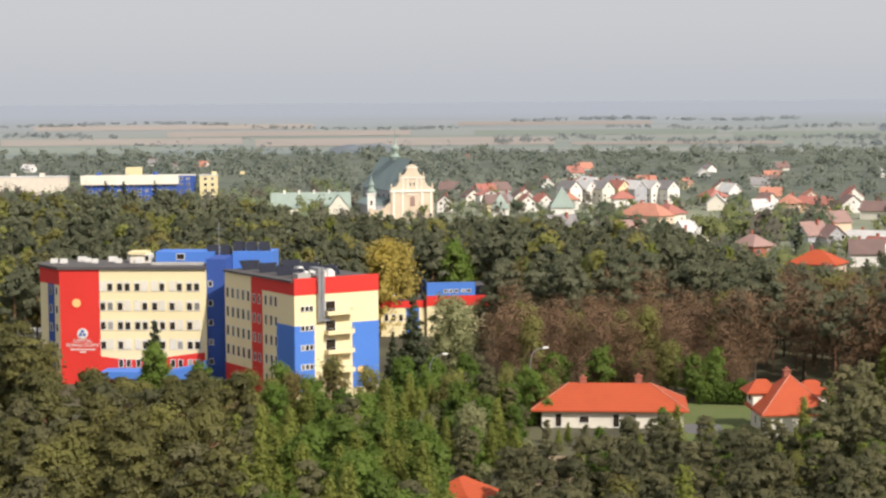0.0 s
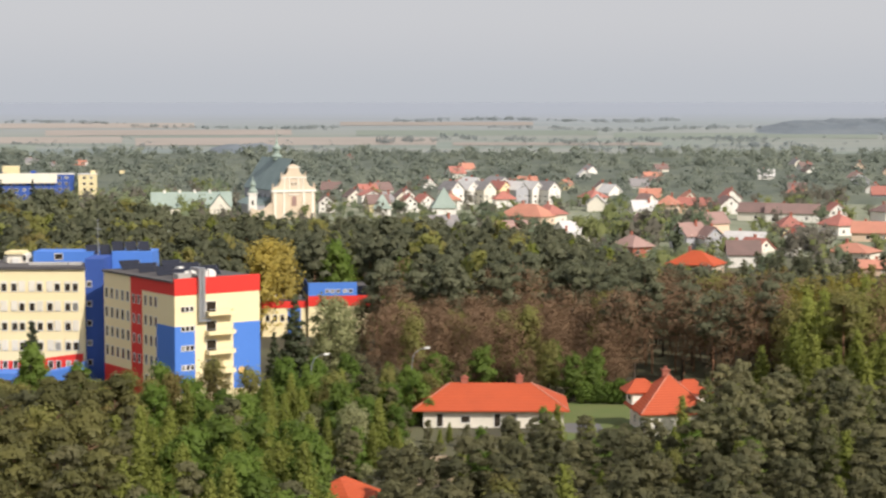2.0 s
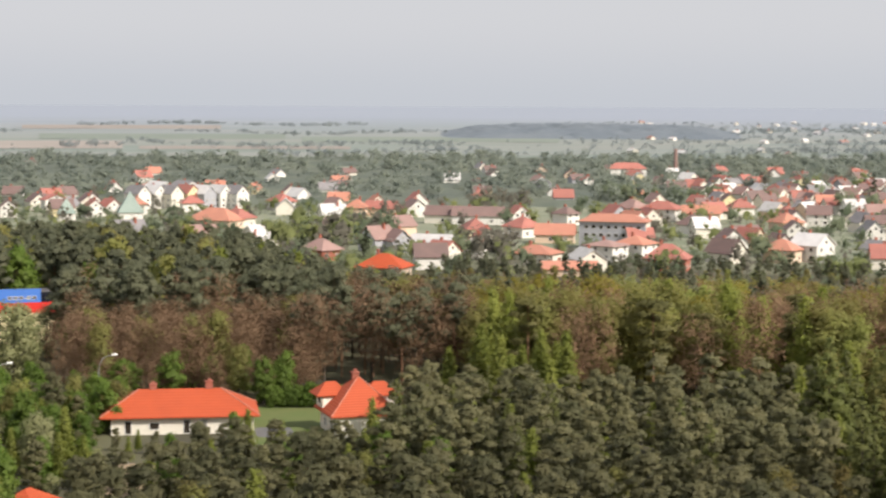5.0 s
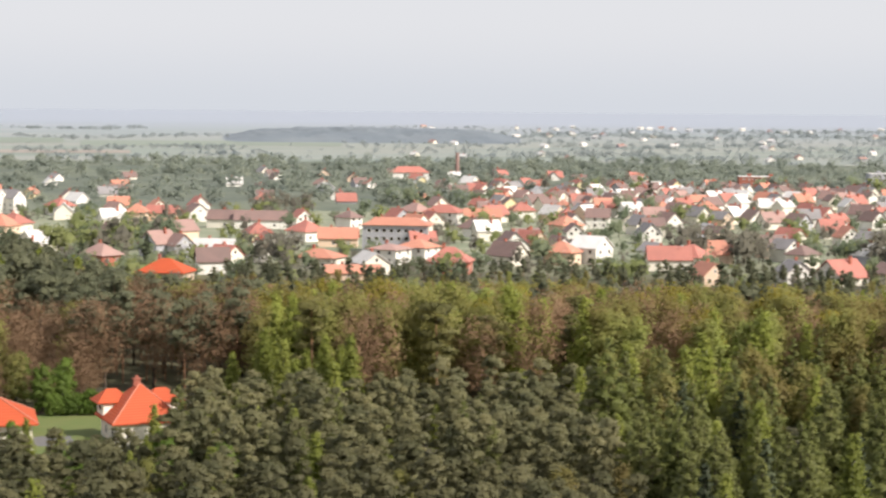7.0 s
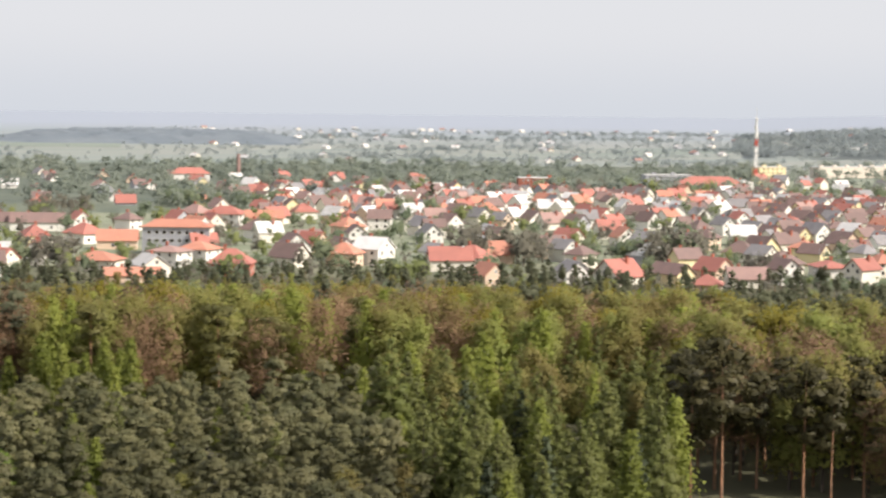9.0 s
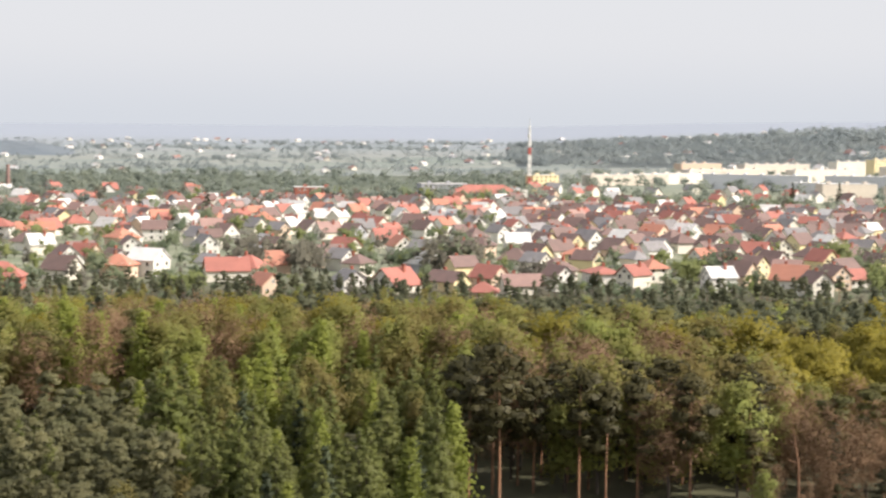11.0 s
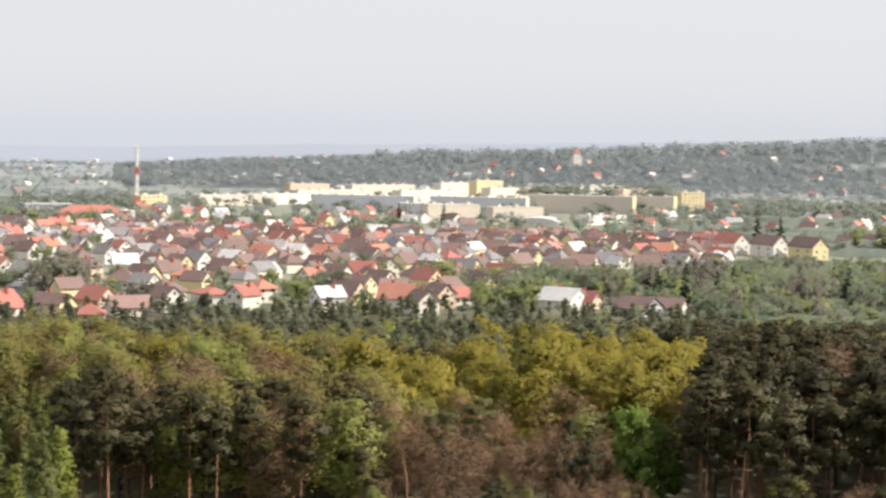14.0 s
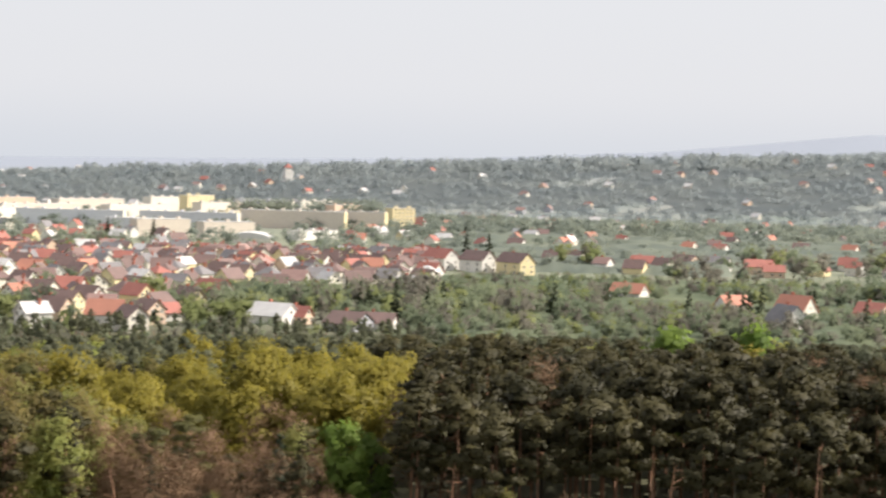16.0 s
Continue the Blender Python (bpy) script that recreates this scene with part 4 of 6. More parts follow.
part("wall", mesh_of("wall", *box(-24, 24, -9, 9, 0, 5), WHITE), hall)
v, f = hip_roof(19, 50, 5, 11, 0.6, 0.3, 12)
part("roof", mesh_of("roof", [(y, -x, z) for x, y, z in v], f, TILE_RED), hall, "broad red roof")
slab(hall, "gable", WHITE, "white end bay", 20, 29, -8, 4, 0, 7.5)
flats(pose(*at(33.9, 1330), 0, 0, -20), 34, 14, 3, GREYW, WHITE, "grey and white town hall block with red roof")
flats(pose(*at(29.75, 1230), 0, 0, -25), 20, 14, 3, BRICK, PEACH, "flat-roofed brick building with sunlit peach end")
flats(pose(*at(18.75, 665), 0, 0, -28), 24, 11, 3, GREYW, IVORY, "three-storey grey guest house", 2.7)
top = thing("guest_house_roof", pose(*at(18.75, 665), 0, 0, -28), "orange hipped roof of the guest house", "roof")
v, f = hip_roof(11, 24, 9.9, 12.6, 0.7)
part("roof", mesh_of("roof", [(y, -x, z) for x, y, z in v], f, TILE_ORANGE), top)
shed = thing("pale_roofed_hall", pose(*at(47.0, 1110), 0, 0, -35), "low hall with a pale roof", "hall")
part("wall", mesh_of("wall", *box(-12, 12, -8, 8, 0, 4), WHITE), shed)
v, f = hip_roof(16, 24, 4, 6, 0.6)
part("roof", mesh_of("roof", [(y, -x, z) for x, y, z in v], f, TILE_PALE), shed)


def mast(az, r, height):
    h = thing("radio_mast", pose(*at(az, r)), "slender lattice radio mast, red and white with antennas", "mast")
    n = 9
    for k in range(n):
        z0, z1 = height * k / n, height * (k + 1) / n
        a, b = 1.9 - 1.3 * k / n, 1.9 - 1.3 * (k + 1) / n
        bars = []
        for i in range(4):
            c, d = radians(45 + 90 * i), radians(135 + 90 * i)
            p, q = (a * math.cos(c), a * math.sin(c), z0), (b * math.cos(c), b * math.sin(c), z1)
            p2, q2 = (a * math.cos(d), a * math.sin(d), z0), (b * math.cos(d), b * math.sin(d), z1)
            bars += [tube(p, q, 0.2, 0.2, 4), tube(p, q2, 0.12, 0.12, 4), tube(p2, q, 0.12, 0.12, 4), tube(q, q2, 0.12, 0.12, 4)]
        part("lattice_section", mesh_of("lattice_section", *join(*bars), MAST_RED if k in (0, 1, 5) else FRAME), h)
    for k in range(6):
        a = k * 2.1
        part("antenna_panel", mesh_of("antenna_panel", *box(-0.35, 0.35, -0.25, 0.25, 0, 2.6), FRAME), h, "", pose(1.3 * math.cos(a), 1.3 * math.sin(a), height * (0.72 + 0.1 * (k % 3)), 0, 0, math.degrees(a)))
    part("aerial", mesh_of("aerial", *tube((0, 0, height), (0, 0, height + 7), 0.22, 0.1), FRAME), h)


mast(36.6, 1460, 52)
stack = thing("factory_chimney", pose(*at(20.6, 1370)), "tall pale red brick factory chimney", "chimney")
part("shaft", mesh_of("shaft", *lathe([(1.7, 0), (1.2, 19), (1.4, 19.2), (1.4, 20.2)], 12), TILE_PINK), stack)
red_hall = thing("school_with_red_roof", pose(*at(19.1, 1350), 0, 0, -15), "white building with a long red roof", "building")
part("wall", mesh_of("wall", *box(-14, 14, -6, 6, 0, 6), WHITE), red_hall)
v, f = hip_roof(12, 28, 6, 10.5, 0.6)
part("roof", mesh_of("roof", [(y, -x, z) for x, y, z in v], f, TILE_RED), red_hall)
foot = rise(50.19, 2480)
shaft = 52.0 - foot
belfry = thing("belfry", pose(*at(50.19, 2480, foot), 0, 0, -30), "white church tower with red pyramid cap", "tower")
part("shaft", mesh_of("shaft", *join(box(-6, 6, -6, 6, -4, shaft - 6), box(-6.5, 6.5, -6.5, 6.5, shaft - 6, shaft - 5), box(-4, 4, -4, 4, shaft - 5, shaft)), WHITE), belfry)
part("cap", mesh_of("cap", *hip_roof(9, 9, shaft, shaft + 6, 0.5), TILE_RED), belfry, "red tiled cap")
put_window(belfry, 0, -4.01, shaft - 3.5, 0, 1.6, 2.5, 2)


def street_lamp(az, r, turn, height=10.0):
    h = thing("street_lamp", pose(*at(az, r), 0, 0, turn), "grey street lamp with a curved arm", "street lamp", "street lamps")
    pts = [(0, 0, 0), (0, 0, height * 0.72), (0.12, 0, height * 0.84), (0.55, 0, height * 0.93), (1.25, 0, height * 0.985), (2.1, 0, height)]
    part("pole", mesh_of("pole", *join(*[tube(pts[i], pts[i + 1], 0.095 - 0.01 * i, 0.085 - 0.01 * i, 8) for i in range(5)]), STEEL), h)
    v, f = lathe([(0.06, -0.5), (0.2, -0.35), (0.24, 0.1), (0.16, 0.5), (0.05, 0.55)], 8)
    part("lamp_head", mesh_of("lamp_head", v, f, FRAME), h, "", pose(2.5, 0, height + 0.03, 0, 84, 0))


street_lamp(-0.45, 297, 0)
street_lamp(2.72, 304, 0)
street_lamp(38.6, 640, -60, 8)
street_lamp(27.4, 600, -60, 8)
street_lamp(33.5, 610, -60, 8)

# ---- the town's houses ----
TAKEN = []


def free(p, gap):
    return all((p.x - q[0]) ** 2 + (p.y - q[1]) ** 2 > (gap + q[2]) ** 2 for q in TAKEN)


def town(az, r, turn, shape, wall, roof, w=9.0, l=11.0, eave=5.4, ridge=9.2):
    """A house at its place on the plan; turn is the bearing in which its front gable looks."""
    p = at(az, r)
    w, l, eave, ridge = round(w * 0.92, 1), round(l * 0.92, 1), round(eave * 0.86, 1), round(ridge * 0.88, 1)
    TAKEN.append((p.x, p.y, max(w, l) * 0.55))
    return house(pose(p.x, p.y, 0, 0, 0, 180 - turn), shape, wall, roof, w, l, eave, ridge)


# white terraces and houses behind the monastery
town(1.44, 890, 168, "gable", WHITE, TILE_RED, 12, 11, 7.0, 9.5)
town(2.5, 910, 165, "gable", WHITE, TILE_BROWN)
town(0.9, 905, 165, "gable", IVORY, TILE_BROWN)
for k, (wall, roof) in enumerate(((WHITE, TILE_GREY), (WHITE, TILE_PALE), (IVORY, TILE_GREY), (YELLOW, TILE_RED), (GREYW, TILE_PALE), (WHITE, TILE_PALE), (WHITE, TILE_GREY))):
    town(3.95 + 0.5 * k, 915 + 3 * (k % 2), 150, "gable", wall, roof, 8.0, 13, 9.0, 13.0)
town(4.6, 980, 160, "gable", WHITE, TILE_PALE, 10, 20, 9, 12)
town(5.4, 990, 160, "gable", WHITE, TILE_GREY, 10, 20, 9, 12)
town(3.1, 850, 160, "gable", WHITE, TILE_RED)
town(2.6, 845, 170, "gable", WHITE, TILE_RED)
town(6.35, 770, 130, "hip", PEACH, TILE_ORANGE, 13, 22, 4.0, 9.5)
town(7.0, 775, 150, "hip", IVORY, TILE_RED, 10, 14, 4.5, 9.0)
town(8.38, 897, 160, "hip", WHITE, TILE_RED, 10, 14)
town(10.7, 845, 200, "hip", PEACH, TILE_ORANGE, 10, 12, 5, 9.5)
town(11.5, 850, 120, "gable", PEACH, TILE_RED, 9, 16, 4.5, 8)
town(12.5, 848, 173, "gable", WHITE, TILE_BROWN, 11, 12, 4.4, 9)
town(13.6, 800, 120, "gable", IVORY, TILE_BROWN, 9, 22, 4.5, 8.5)
town(14.5, 795, 110, "gable", WHITE, TILE_BROWN, 9, 24, 4.5, 8.5)
town(11.35, 645, 235, "gable", GREYW, TILE_PINK, 9, 12, 5.5, 10)
town(12.0, 640, 170, "gable", GREYW, TILE_PINK, 8, 10, 5, 9)
town(11.57, 548, 120, "hip", PEACH, TILE_BRIGHT, 12, 15, 3.6, 8.0)
town(13.1, 640, 120, "gable", WHITE, TILE_PALE, 10, 16, 4.0, 7.0)
town(13.4, 600, 150, "gable", IVORY, TILE_RED, 8, 10, 4.5, 8)
town(9.6, 610, 150, "hip", BRICK, TILE_PINK, 9, 12, 4.0, 8)
town(15.76, 795, 178, "gable", WHITE, TILE_RED, 9, 11)
town(15.9, 720, 160, "hip", WHITE, TILE_RED, 11, 14, 4.5, 9)
town(16.9, 690, 110, "gable", PEACH, TILE_ORANGE, 10, 16, 4, 8)
town(16.3, 592, 130, "hip", IVORY, TILE_ORANGE, 12, 15, 4.5, 7.5)
town(17.9, 575, 178, "gable", IVORY, TILE_PALE, 10, 13, 4.2, 7.6)
town(17.35, 556, 100, "gable", PEACH, TILE_ORANGE, 8, 18, 2.6, 4.8)
town(18.5, 610, 140, "hip", WHITE, TILE_PINK, 11, 12, 6, 8)
town(19.4, 620, 140, "hip", WHITE, TILE_ORANGE, 11, 12, 6, 9)
town(20.4, 578, 120, "hip", BRICK, TILE_RED, 11, 14, 4.5, 9.5)
town(20.2, 835, 130, "hip", WHITE, TILE_RED, 12, 18, 6, 10)
town(19.3, 840, 160, "hip", IVORY, TILE_PINK, 10, 14, 6, 10.5)
town(22.3, 660, 183, "gable", WHITE, TILE_BROWN, 11, 11, 4.0, 9.0)
town(22.9, 668, 150, "gable", PEACH, TILE_RED, 8, 10, 5, 9)
town(21.4, 822, 110, "gable", PEACH, TILE_ORANGE, 9, 18, 5, 8.5)
town(23.9, 615, 140, "hip", PEACH, TILE_ORANGE, 9, 11, 5, 9)
town(24.8, 622, 150, "gable", WHITE, TILE_PALE, 11, 12, 6.5, 10.5)
town(25.0, 810, 120, "gable", WHITE, TILE_BROWN, 9, 11, 6, 10)
town(24.0, 770, 170, "hip", PEACH, TILE_ORANGE, 11, 12, 4.5, 9)
town(26.7, 632, 170, "gable", WHITE, TILE_GREY, 8, 9, 4.5, 7.5)
town(27.2, 600, 110, "gable", IVORY, TILE_RED, 10, 15, 4.4, 8.8)
town(27.9, 604, 150, "hip", WHITE, TILE_RED, 10, 12, 5, 9.4)
town(28.4, 550, 178, "gable", PEACH, TILE_ORANGE, 8, 10, 4, 7.6)
town(31.05, 565, 188, "gable", WHITE, TILE_GREY, 9.5, 11, 3.9, 7.4)
town(32.45, 560, 255, "gable", IVORY, TILE_RED, 12, 13, 3.2, 8.6)
town(34.1, 566, 170, "gable", YELLOW, TILE_BROWN, 8, 14, 4.0, 7.2)
town(35.4, 575, 170, "gable", PEACH, TILE_RED, 9, 11, 4.6, 8.6)
town(36.4, 560, 110, "gable", IVORY, TILE_PINK, 9, 13, 3.4, 6.8)
town(35.2, 538, 130, "hip", PEACH, TILE_RED, 8, 9, 3.0, 6.2)
town(38.9, 600, 200, "hip", WHITE, TILE_RED, 10, 15, 4.4, 6.6)
town(37.1, 755, 178, "gable", YELLOW, TILE_BROWN, 9, 11, 4.6, 8.8)
town(37.9, 748, 178, "gable", YELLOW, TILE_BROWN, 9, 11, 4.6, 8.8)
town(38.45, 752, 178, "gable", WHITE, TILE_GREY, 9, 12, 6.0, 10.6)
town(38.15, 665, 160, "hip", YELLOW, TILE_ORANGE, 9, 9, 6.0, 9.0)
town(33.3, 700, 170, "gable", YELLOW, TILE_GREY, 9, 11, 5, 8.5)
town(34.6, 700, 170, "gable", YELLOW, TILE_BROWN, 9, 11, 5, 8.5)
town(44.7, 590, 150, "gable", WHITE, TILE_ORANGE, 11, 12, 4.4, 9.2)
town(46.5, 610, 110, "gable", WHITE, TILE_RED, 8, 9, 3.4, 6.6)
town(47.95, 700, 178, "gable", WHITE, TILE_RED, 10, 14, 4.6, 9.6)
town(49.85, 605, 175, "gable", WHITE, TILE_PALE, 12, 15, 3.4, 7.6)
town(50.6, 605, 175, "gable", PEACH, TILE_RED, 6, 9, 3.4, 6.6)
town(52.2, 585, 175, "gable", GREYW, TILE_BROWN, 13, 13, 2.8, 6.6)
town(53.1, 590, 160, "gable", WHITE, TILE_BROWN, 8, 12, 2.8, 6)
town(41.5, 825, 173, "gable", WHITE, TILE_PALE, 12, 12, 4.4, 9.8)
town(40.5, 822, 173, "gable", PEACH, TILE_ORANGE, 11, 13, 4.4, 9.2)
town(42.45, 828, 173, "gable", PEACH, TILE_ORANGE, 11, 13, 4.4, 9.2)
town(43.4, 882, 178, "gable", IVORY, TILE_BROWN, 10, 14, 5, 9.6)
town(44.85, 1005, 183, "gable", WHITE, TILE_GREY, 11, 14, 5, 10)
for k, (wall, roof) in enumerate(((TEAL, TILE_RED), (GREYW, TILE_BROWN), (TEAL, TILE_BROWN))):
    az = 55.0 + 1.17 * k
    town(az, 962 - 14 * k, 195, "gable", YELLOW if k == 2 else WHITE, roof, 11, 20, 7.5, 12.5)
town(60.9, 760, 178, "gable", WHITE, TILE_ORANGE, 9, 15, 4.2, 8.2)
town(64.1, 705, 120, "gable", WHITE, TILE_ORANGE, 9, 12, 4.2, 8.0)
town(65.75, 640, 215, "gable", WHITE, TILE_GREY, 12, 14, 3.6, 9.6)
town(66.0, 660, 188, "gable", IVORY, TILE_ORANGE, 11, 13, 6.0, 12.0)
town(68.3, 690, 188, "gable", PEACH, TILE_RED, 9, 12, 4.2, 8.2)
town(61.3, 1010, 170, "gable", IVORY, TILE_RED, 10, 14)
town(63.6, 1030, 170, "gable", WHITE, TILE_GREY, 10, 14)
town(62.6, 1040, 188, "gable", PEACH, TILE_BROWN, 10, 14)
town(64.9, 1010, 150, "gable", PEACH, TILE_RED, 12, 18, 5, 9)
town(65.3, 980, 150, "gable", PEACH, TILE_RED, 10, 12, 4, 7.5)
town(59.9, 1030, 150, "gable", PEACH, TILE_ORANGE, 8, 12, 3, 6)

# the rest of the streets
rng = random.Random(21)
WALLS = [WHITE] * 7 + [IVORY] * 4 + [YELLOW] + [PEACH] + [GREYW]
ROOFS = [TILE_RED] * 3 + [TILE_ORANGE] * 2 + [TILE_BROWN] * 6 + [TILE_PINK] * 2 + [TILE_GREY] * 2 + [TILE_PALE] * 2
FAR = []
NEW_WALLS = [WHITE] * 4 + [IVORY] * 5 + [YELLOW] * 3 + [PEACH]
NEW_ROOFS = [TILE_RED] * 2 + [TILE_ORANGE] + [TILE_BROWN] * 9 + [TILE_PINK] + [TILE_GREY] * 2 + [TILE_PALE]
SIZES = [(8.0, 10.0, 4.2, 8.0), (9.0, 11.0, 3.4, 7.6), (7.2, 9.0, 4.8, 7.8)]


def infill(az0, az1, r0, r1, step, chance, walls=WALLS, roofs=ROOFS, bearing=176, limit=960):
    """Streets of houses on a jittered grid; those past the limit join the far roofs."""
    c, s = math.cos(radians(-10)), math.sin(radians(-10))
    n = int(3500 / step)
    for i in range(-n, n):
        for j in range(0, n):
            u, w = i * step + rng.uniform(-0.22, 0.22) * step, j * step * 0.92 + rng.uniform(-0.2, 0.2) * step
            p = Vector((u * c - w * s, u * s + w * c, 0))
            r, az = p.length, math.degrees(math.atan2(p.x, p.y))
            edge = 14 * math.sin(az * 2.3) + 9 * math.sin(az * 5.1)
            if not (az0 < az < az1 and r0 + edge < r < r1 + edge) or rng.random() > chance or not free(p, step * 0.3):
                continue
            turn = bearing + rng.gauss(0, 15) + rng.choice((0, 0, 0, 90, -90))
            shape = rng.choice(("gable", "gable", "gable", "gable", "hip"))
            TAKEN.append((p.x, p.y, 6))
            if r < limit:
                house(pose(p.x, p.y, 0, 0, 0, 180 - turn), shape, rng.choice(walls), rng.choice(roofs), *rng.choice(SIZES), detail=1 if r < 860 else 0)
            else:
                FAR.append((p.x, p.y, rise(az, r), turn, rng.choice(walls), rng.choice(roofs), rng.choice(SIZES)))


infill(36, 47.5, 585, 760, 22, 0.75, NEW_WALLS, NEW_ROOFS, 179)
infill(46, 54.5, 690, 800, 23, 0.35, NEW_WALLS, NEW_ROOFS, 179)
infill(36, 55, 770, 1080, 20.5, 0.92, NEW_WALLS, NEW_ROOFS, 179)
infill(21, 36, 585, 760, 25, 0.42)
infill(21, 37, 770, 1190, 22, 0.72)
infill(8.5, 21, 590, 880, 26, 0.40, roofs=[TILE_RED, TILE_ORANGE, TILE_ORANGE, TILE_PINK, TILE_BROWN, TILE_PALE])
infill(8, 28, 900, 1400, 40, 0.40)
infill(0, 9, 840, 1050, 24, 0.45)
infill(2, 9.5, 600, 700, 26, 0.25, roofs=[TILE_PALE, TILE_GREY, TILE_PINK])
infill(55, 70, 960, 1100, 30, 0.3)
infill(36, 47, 1090, 1450, 36, 0.4, roofs=[TILE_PALE, TILE_GREY, TILE_BROWN, TILE_RED])
infill(50, 70, 1230, 1950, 42, 0.42, roofs=[TILE_RED, TILE_ORANGE, TILE_BROWN, TILE_PALE])
infill(46, 72, 1950, 2800, 56, 0.16, [IVORY, PEACH, PEACH, GREYW], [TILE_PALE, TILE_PINK, TILE_PINK, TILE_RED])
infill(19, 46, 1850, 3300, 52, 0.12, [WHITE, IVORY, GREYW], [TILE_PALE, TILE_PINK, TILE_PALE])
infill(-13, 12, 1150, 1500, 60, 0.18)


def far_houses():
    """Gabled houses far off, joined: too small and too many to tell apart."""
    mats = []
    verts, faces, idx = [], [], []
    for x, y, z, turn, wall, roof, (w, l, eave, ridge) in FAR:
        if x * x + y * y > 1800 ** 2 and x < y:  # low farmhouses
            w, l, eave, ridge = w * 0.8, l * 0.9, eave * 0.6, ridge * 0.6
        m = pose(x, y, z, 0, 0, 180 - turn)
        for (v, f), mt in ((gable_solid(w, l, eave, ridge), wall), (gable_roof(w, l, eave, ridge), roof), (box(0.6, 1.4, 1, 1.9, ridge - 1.5, ridge + 1.1), BRICK)):
            if mt not in mats:
                mats.append(mt)
            k = len(verts)
            verts += [m @ Vector(q) for q in v]
            faces += [tuple(i + k for i in q) for q in f]
            idx += [mats.index(mt)] * len(f)
    tagged(new("far_houses", mesh_of("far_houses", verts, faces, mats, idx)), "far town houses with pale walls and red roofs", "houses", kind="stuff")


far_houses()

# ---- trees ----
def leaves(centres, normals, wide, tall, rs):
    """Leaf tufts: one small triangle each, lying across its normal with a random turn."""
    n = len(centres)
    a = rs.normal(size=(n, 3))
    t = np.cross(normals, a)
    t /= np.linalg.norm(t, axis=1, keepdims=True) + 1e-9
    b = np.cross(normals, t)
    b /= np.linalg.norm(b, axis=1, keepdims=True) + 1e-9
    k = rs.uniform(0.65, 1.35, (n, 1))
    t, b = t * wide * k * 0.7, b * tall * k * 0.7
    return np.stack([centres - t - b * 0.6, centres + t - b * 0.6, centres + b], 1).reshape(-1, 3)


def tufts(clumps, count, size, rs, fill=0.35, up=0.25, aspect=1.0, loose=0.36, sky=0.4, local=0.2):
    """Leaf tufts over and inside ellipsoid clumps (x, y, z, rx, rz), shaded softly by the shape of the whole crown."""
    out, shade = [], []
    mid = np.mean([c[:3] for c in clumps], 0)
    area = np.array([c[3] * (c[3] + c[4]) for c in clumps])
    share = area / area.sum()
    for (x, y, z, rx, rz), part_of in zip(clumps, share):
        n = max(3, int(count * part_of))
        d = rs.normal(size=(n, 3))
        d /= np.linalg.norm(d, axis=1, keepdims=True)
        rad = 1 - fill * rs.random((n, 1)) ** 1.6
        rad *= 1 + loose * rs.normal(size=(n, 1))
        c = np.array([x, y, z]) + d * rad * np.array([rx, rx, rz])
        nrm = d + rs.normal(size=(n, 3)) * 0.5 + np.array([0, 0, up])
        nrm /= np.linalg.norm(nrm, axis=1, keepdims=True)
        out.append(leaves(c, nrm, size, size * aspect, rs))
        away = c - mid
        away /= np.linalg.norm(away, axis=1, keepdims=True) + 1e-6
        soft = d * local + away * (1 - local) + nrm * local * 0.4 + np.array([0, 0, sky])
        shade.append(np.repeat(soft / np.linalg.norm(soft, axis=1, keepdims=True), 3, 0))
    return np.concatenate(out), np.concatenate(shade)


ICO = [(0, 0, 1)] + [(0.894 * math.cos(a), 0.894 * math.sin(a), 0.447) for a in (0, 1.2566, 2.5133, 3.7699, 5.0265)]
ICO += [(-x, -y, -z) for x, y, z in ICO]
ICO_F = [(0, 1 + k, 1 + (k + 1) % 5) for k in range(5)] + [(6, 7 + (k + 1) % 5, 7 + k) for k in range(5)]
ICO_F += [(1 + k, 7 + (k + 3) % 5, 1 + (k + 1) % 5) for k in range(5)] + [(7 + k, 7 + (k + 1) % 5, 1 + (k + 3) % 5) for k in range(5)]


def lumps(clumps, part_of, rs, sky=0.0):
    """The dense inside of each leaf clump: an uneven lump, hidden under its tufts."""
    vs, ns, fs = [], [], []
    ico = np.array(ICO)
    mid = np.mean([c[:3] for c in clumps], 0)
    for x, y, z, rx, rz in clumps:
        k = 12 * len(vs)
        vs.append(np.array([x, y, z]) + ico * np.array([rx, rx, rz]) * part_of * rs.uniform(0.68, 1.18, (12, 1)))
        n = ico * (1 - 0.6 * sky) + 0.5 * (np.array([x, y, z]) - mid) / (np.linalg.norm(np.array([x, y, z]) - mid) + 0.1) + np.array([0, 0, sky])
        ns.append(n / np.linalg.norm(n, axis=1, keepdims=True))
        fs += [tuple(i + k for i in f) for f in ICO_F]
    return np.concatenate(vs), np.concatenate(ns), fs


def far_crown(rs, h, flat, count=5):
    """Uneven crown of a tree seen from far: boughs of different size and loose leaf tufts."""
    w = h * rs.uniform(0.24, 0.40) * flat
    boughs = [(0.0, 0.0, h * 0.45, w * 0.85, h * 0.42)]
    a = rs.uniform(0, 6.28)
    for k in range(count - 1):
        d = w * rs.uniform(0.45, 1.0)
        e = rs.uniform(0.22, 0.78)
        r = w * rs.uniform(0.38, 0.66)
        boughs.append((d * math.cos(a), d * math.sin(a), h * e, r, min(h * (0.98 - e), r * rs.uniform(0.8, 1.3))))
        a += rs.uniform(1.1, 2.2)
    v, n, f = lumps(boughs, 0.55, rs, 1.5)
    return boughs, v, n, f


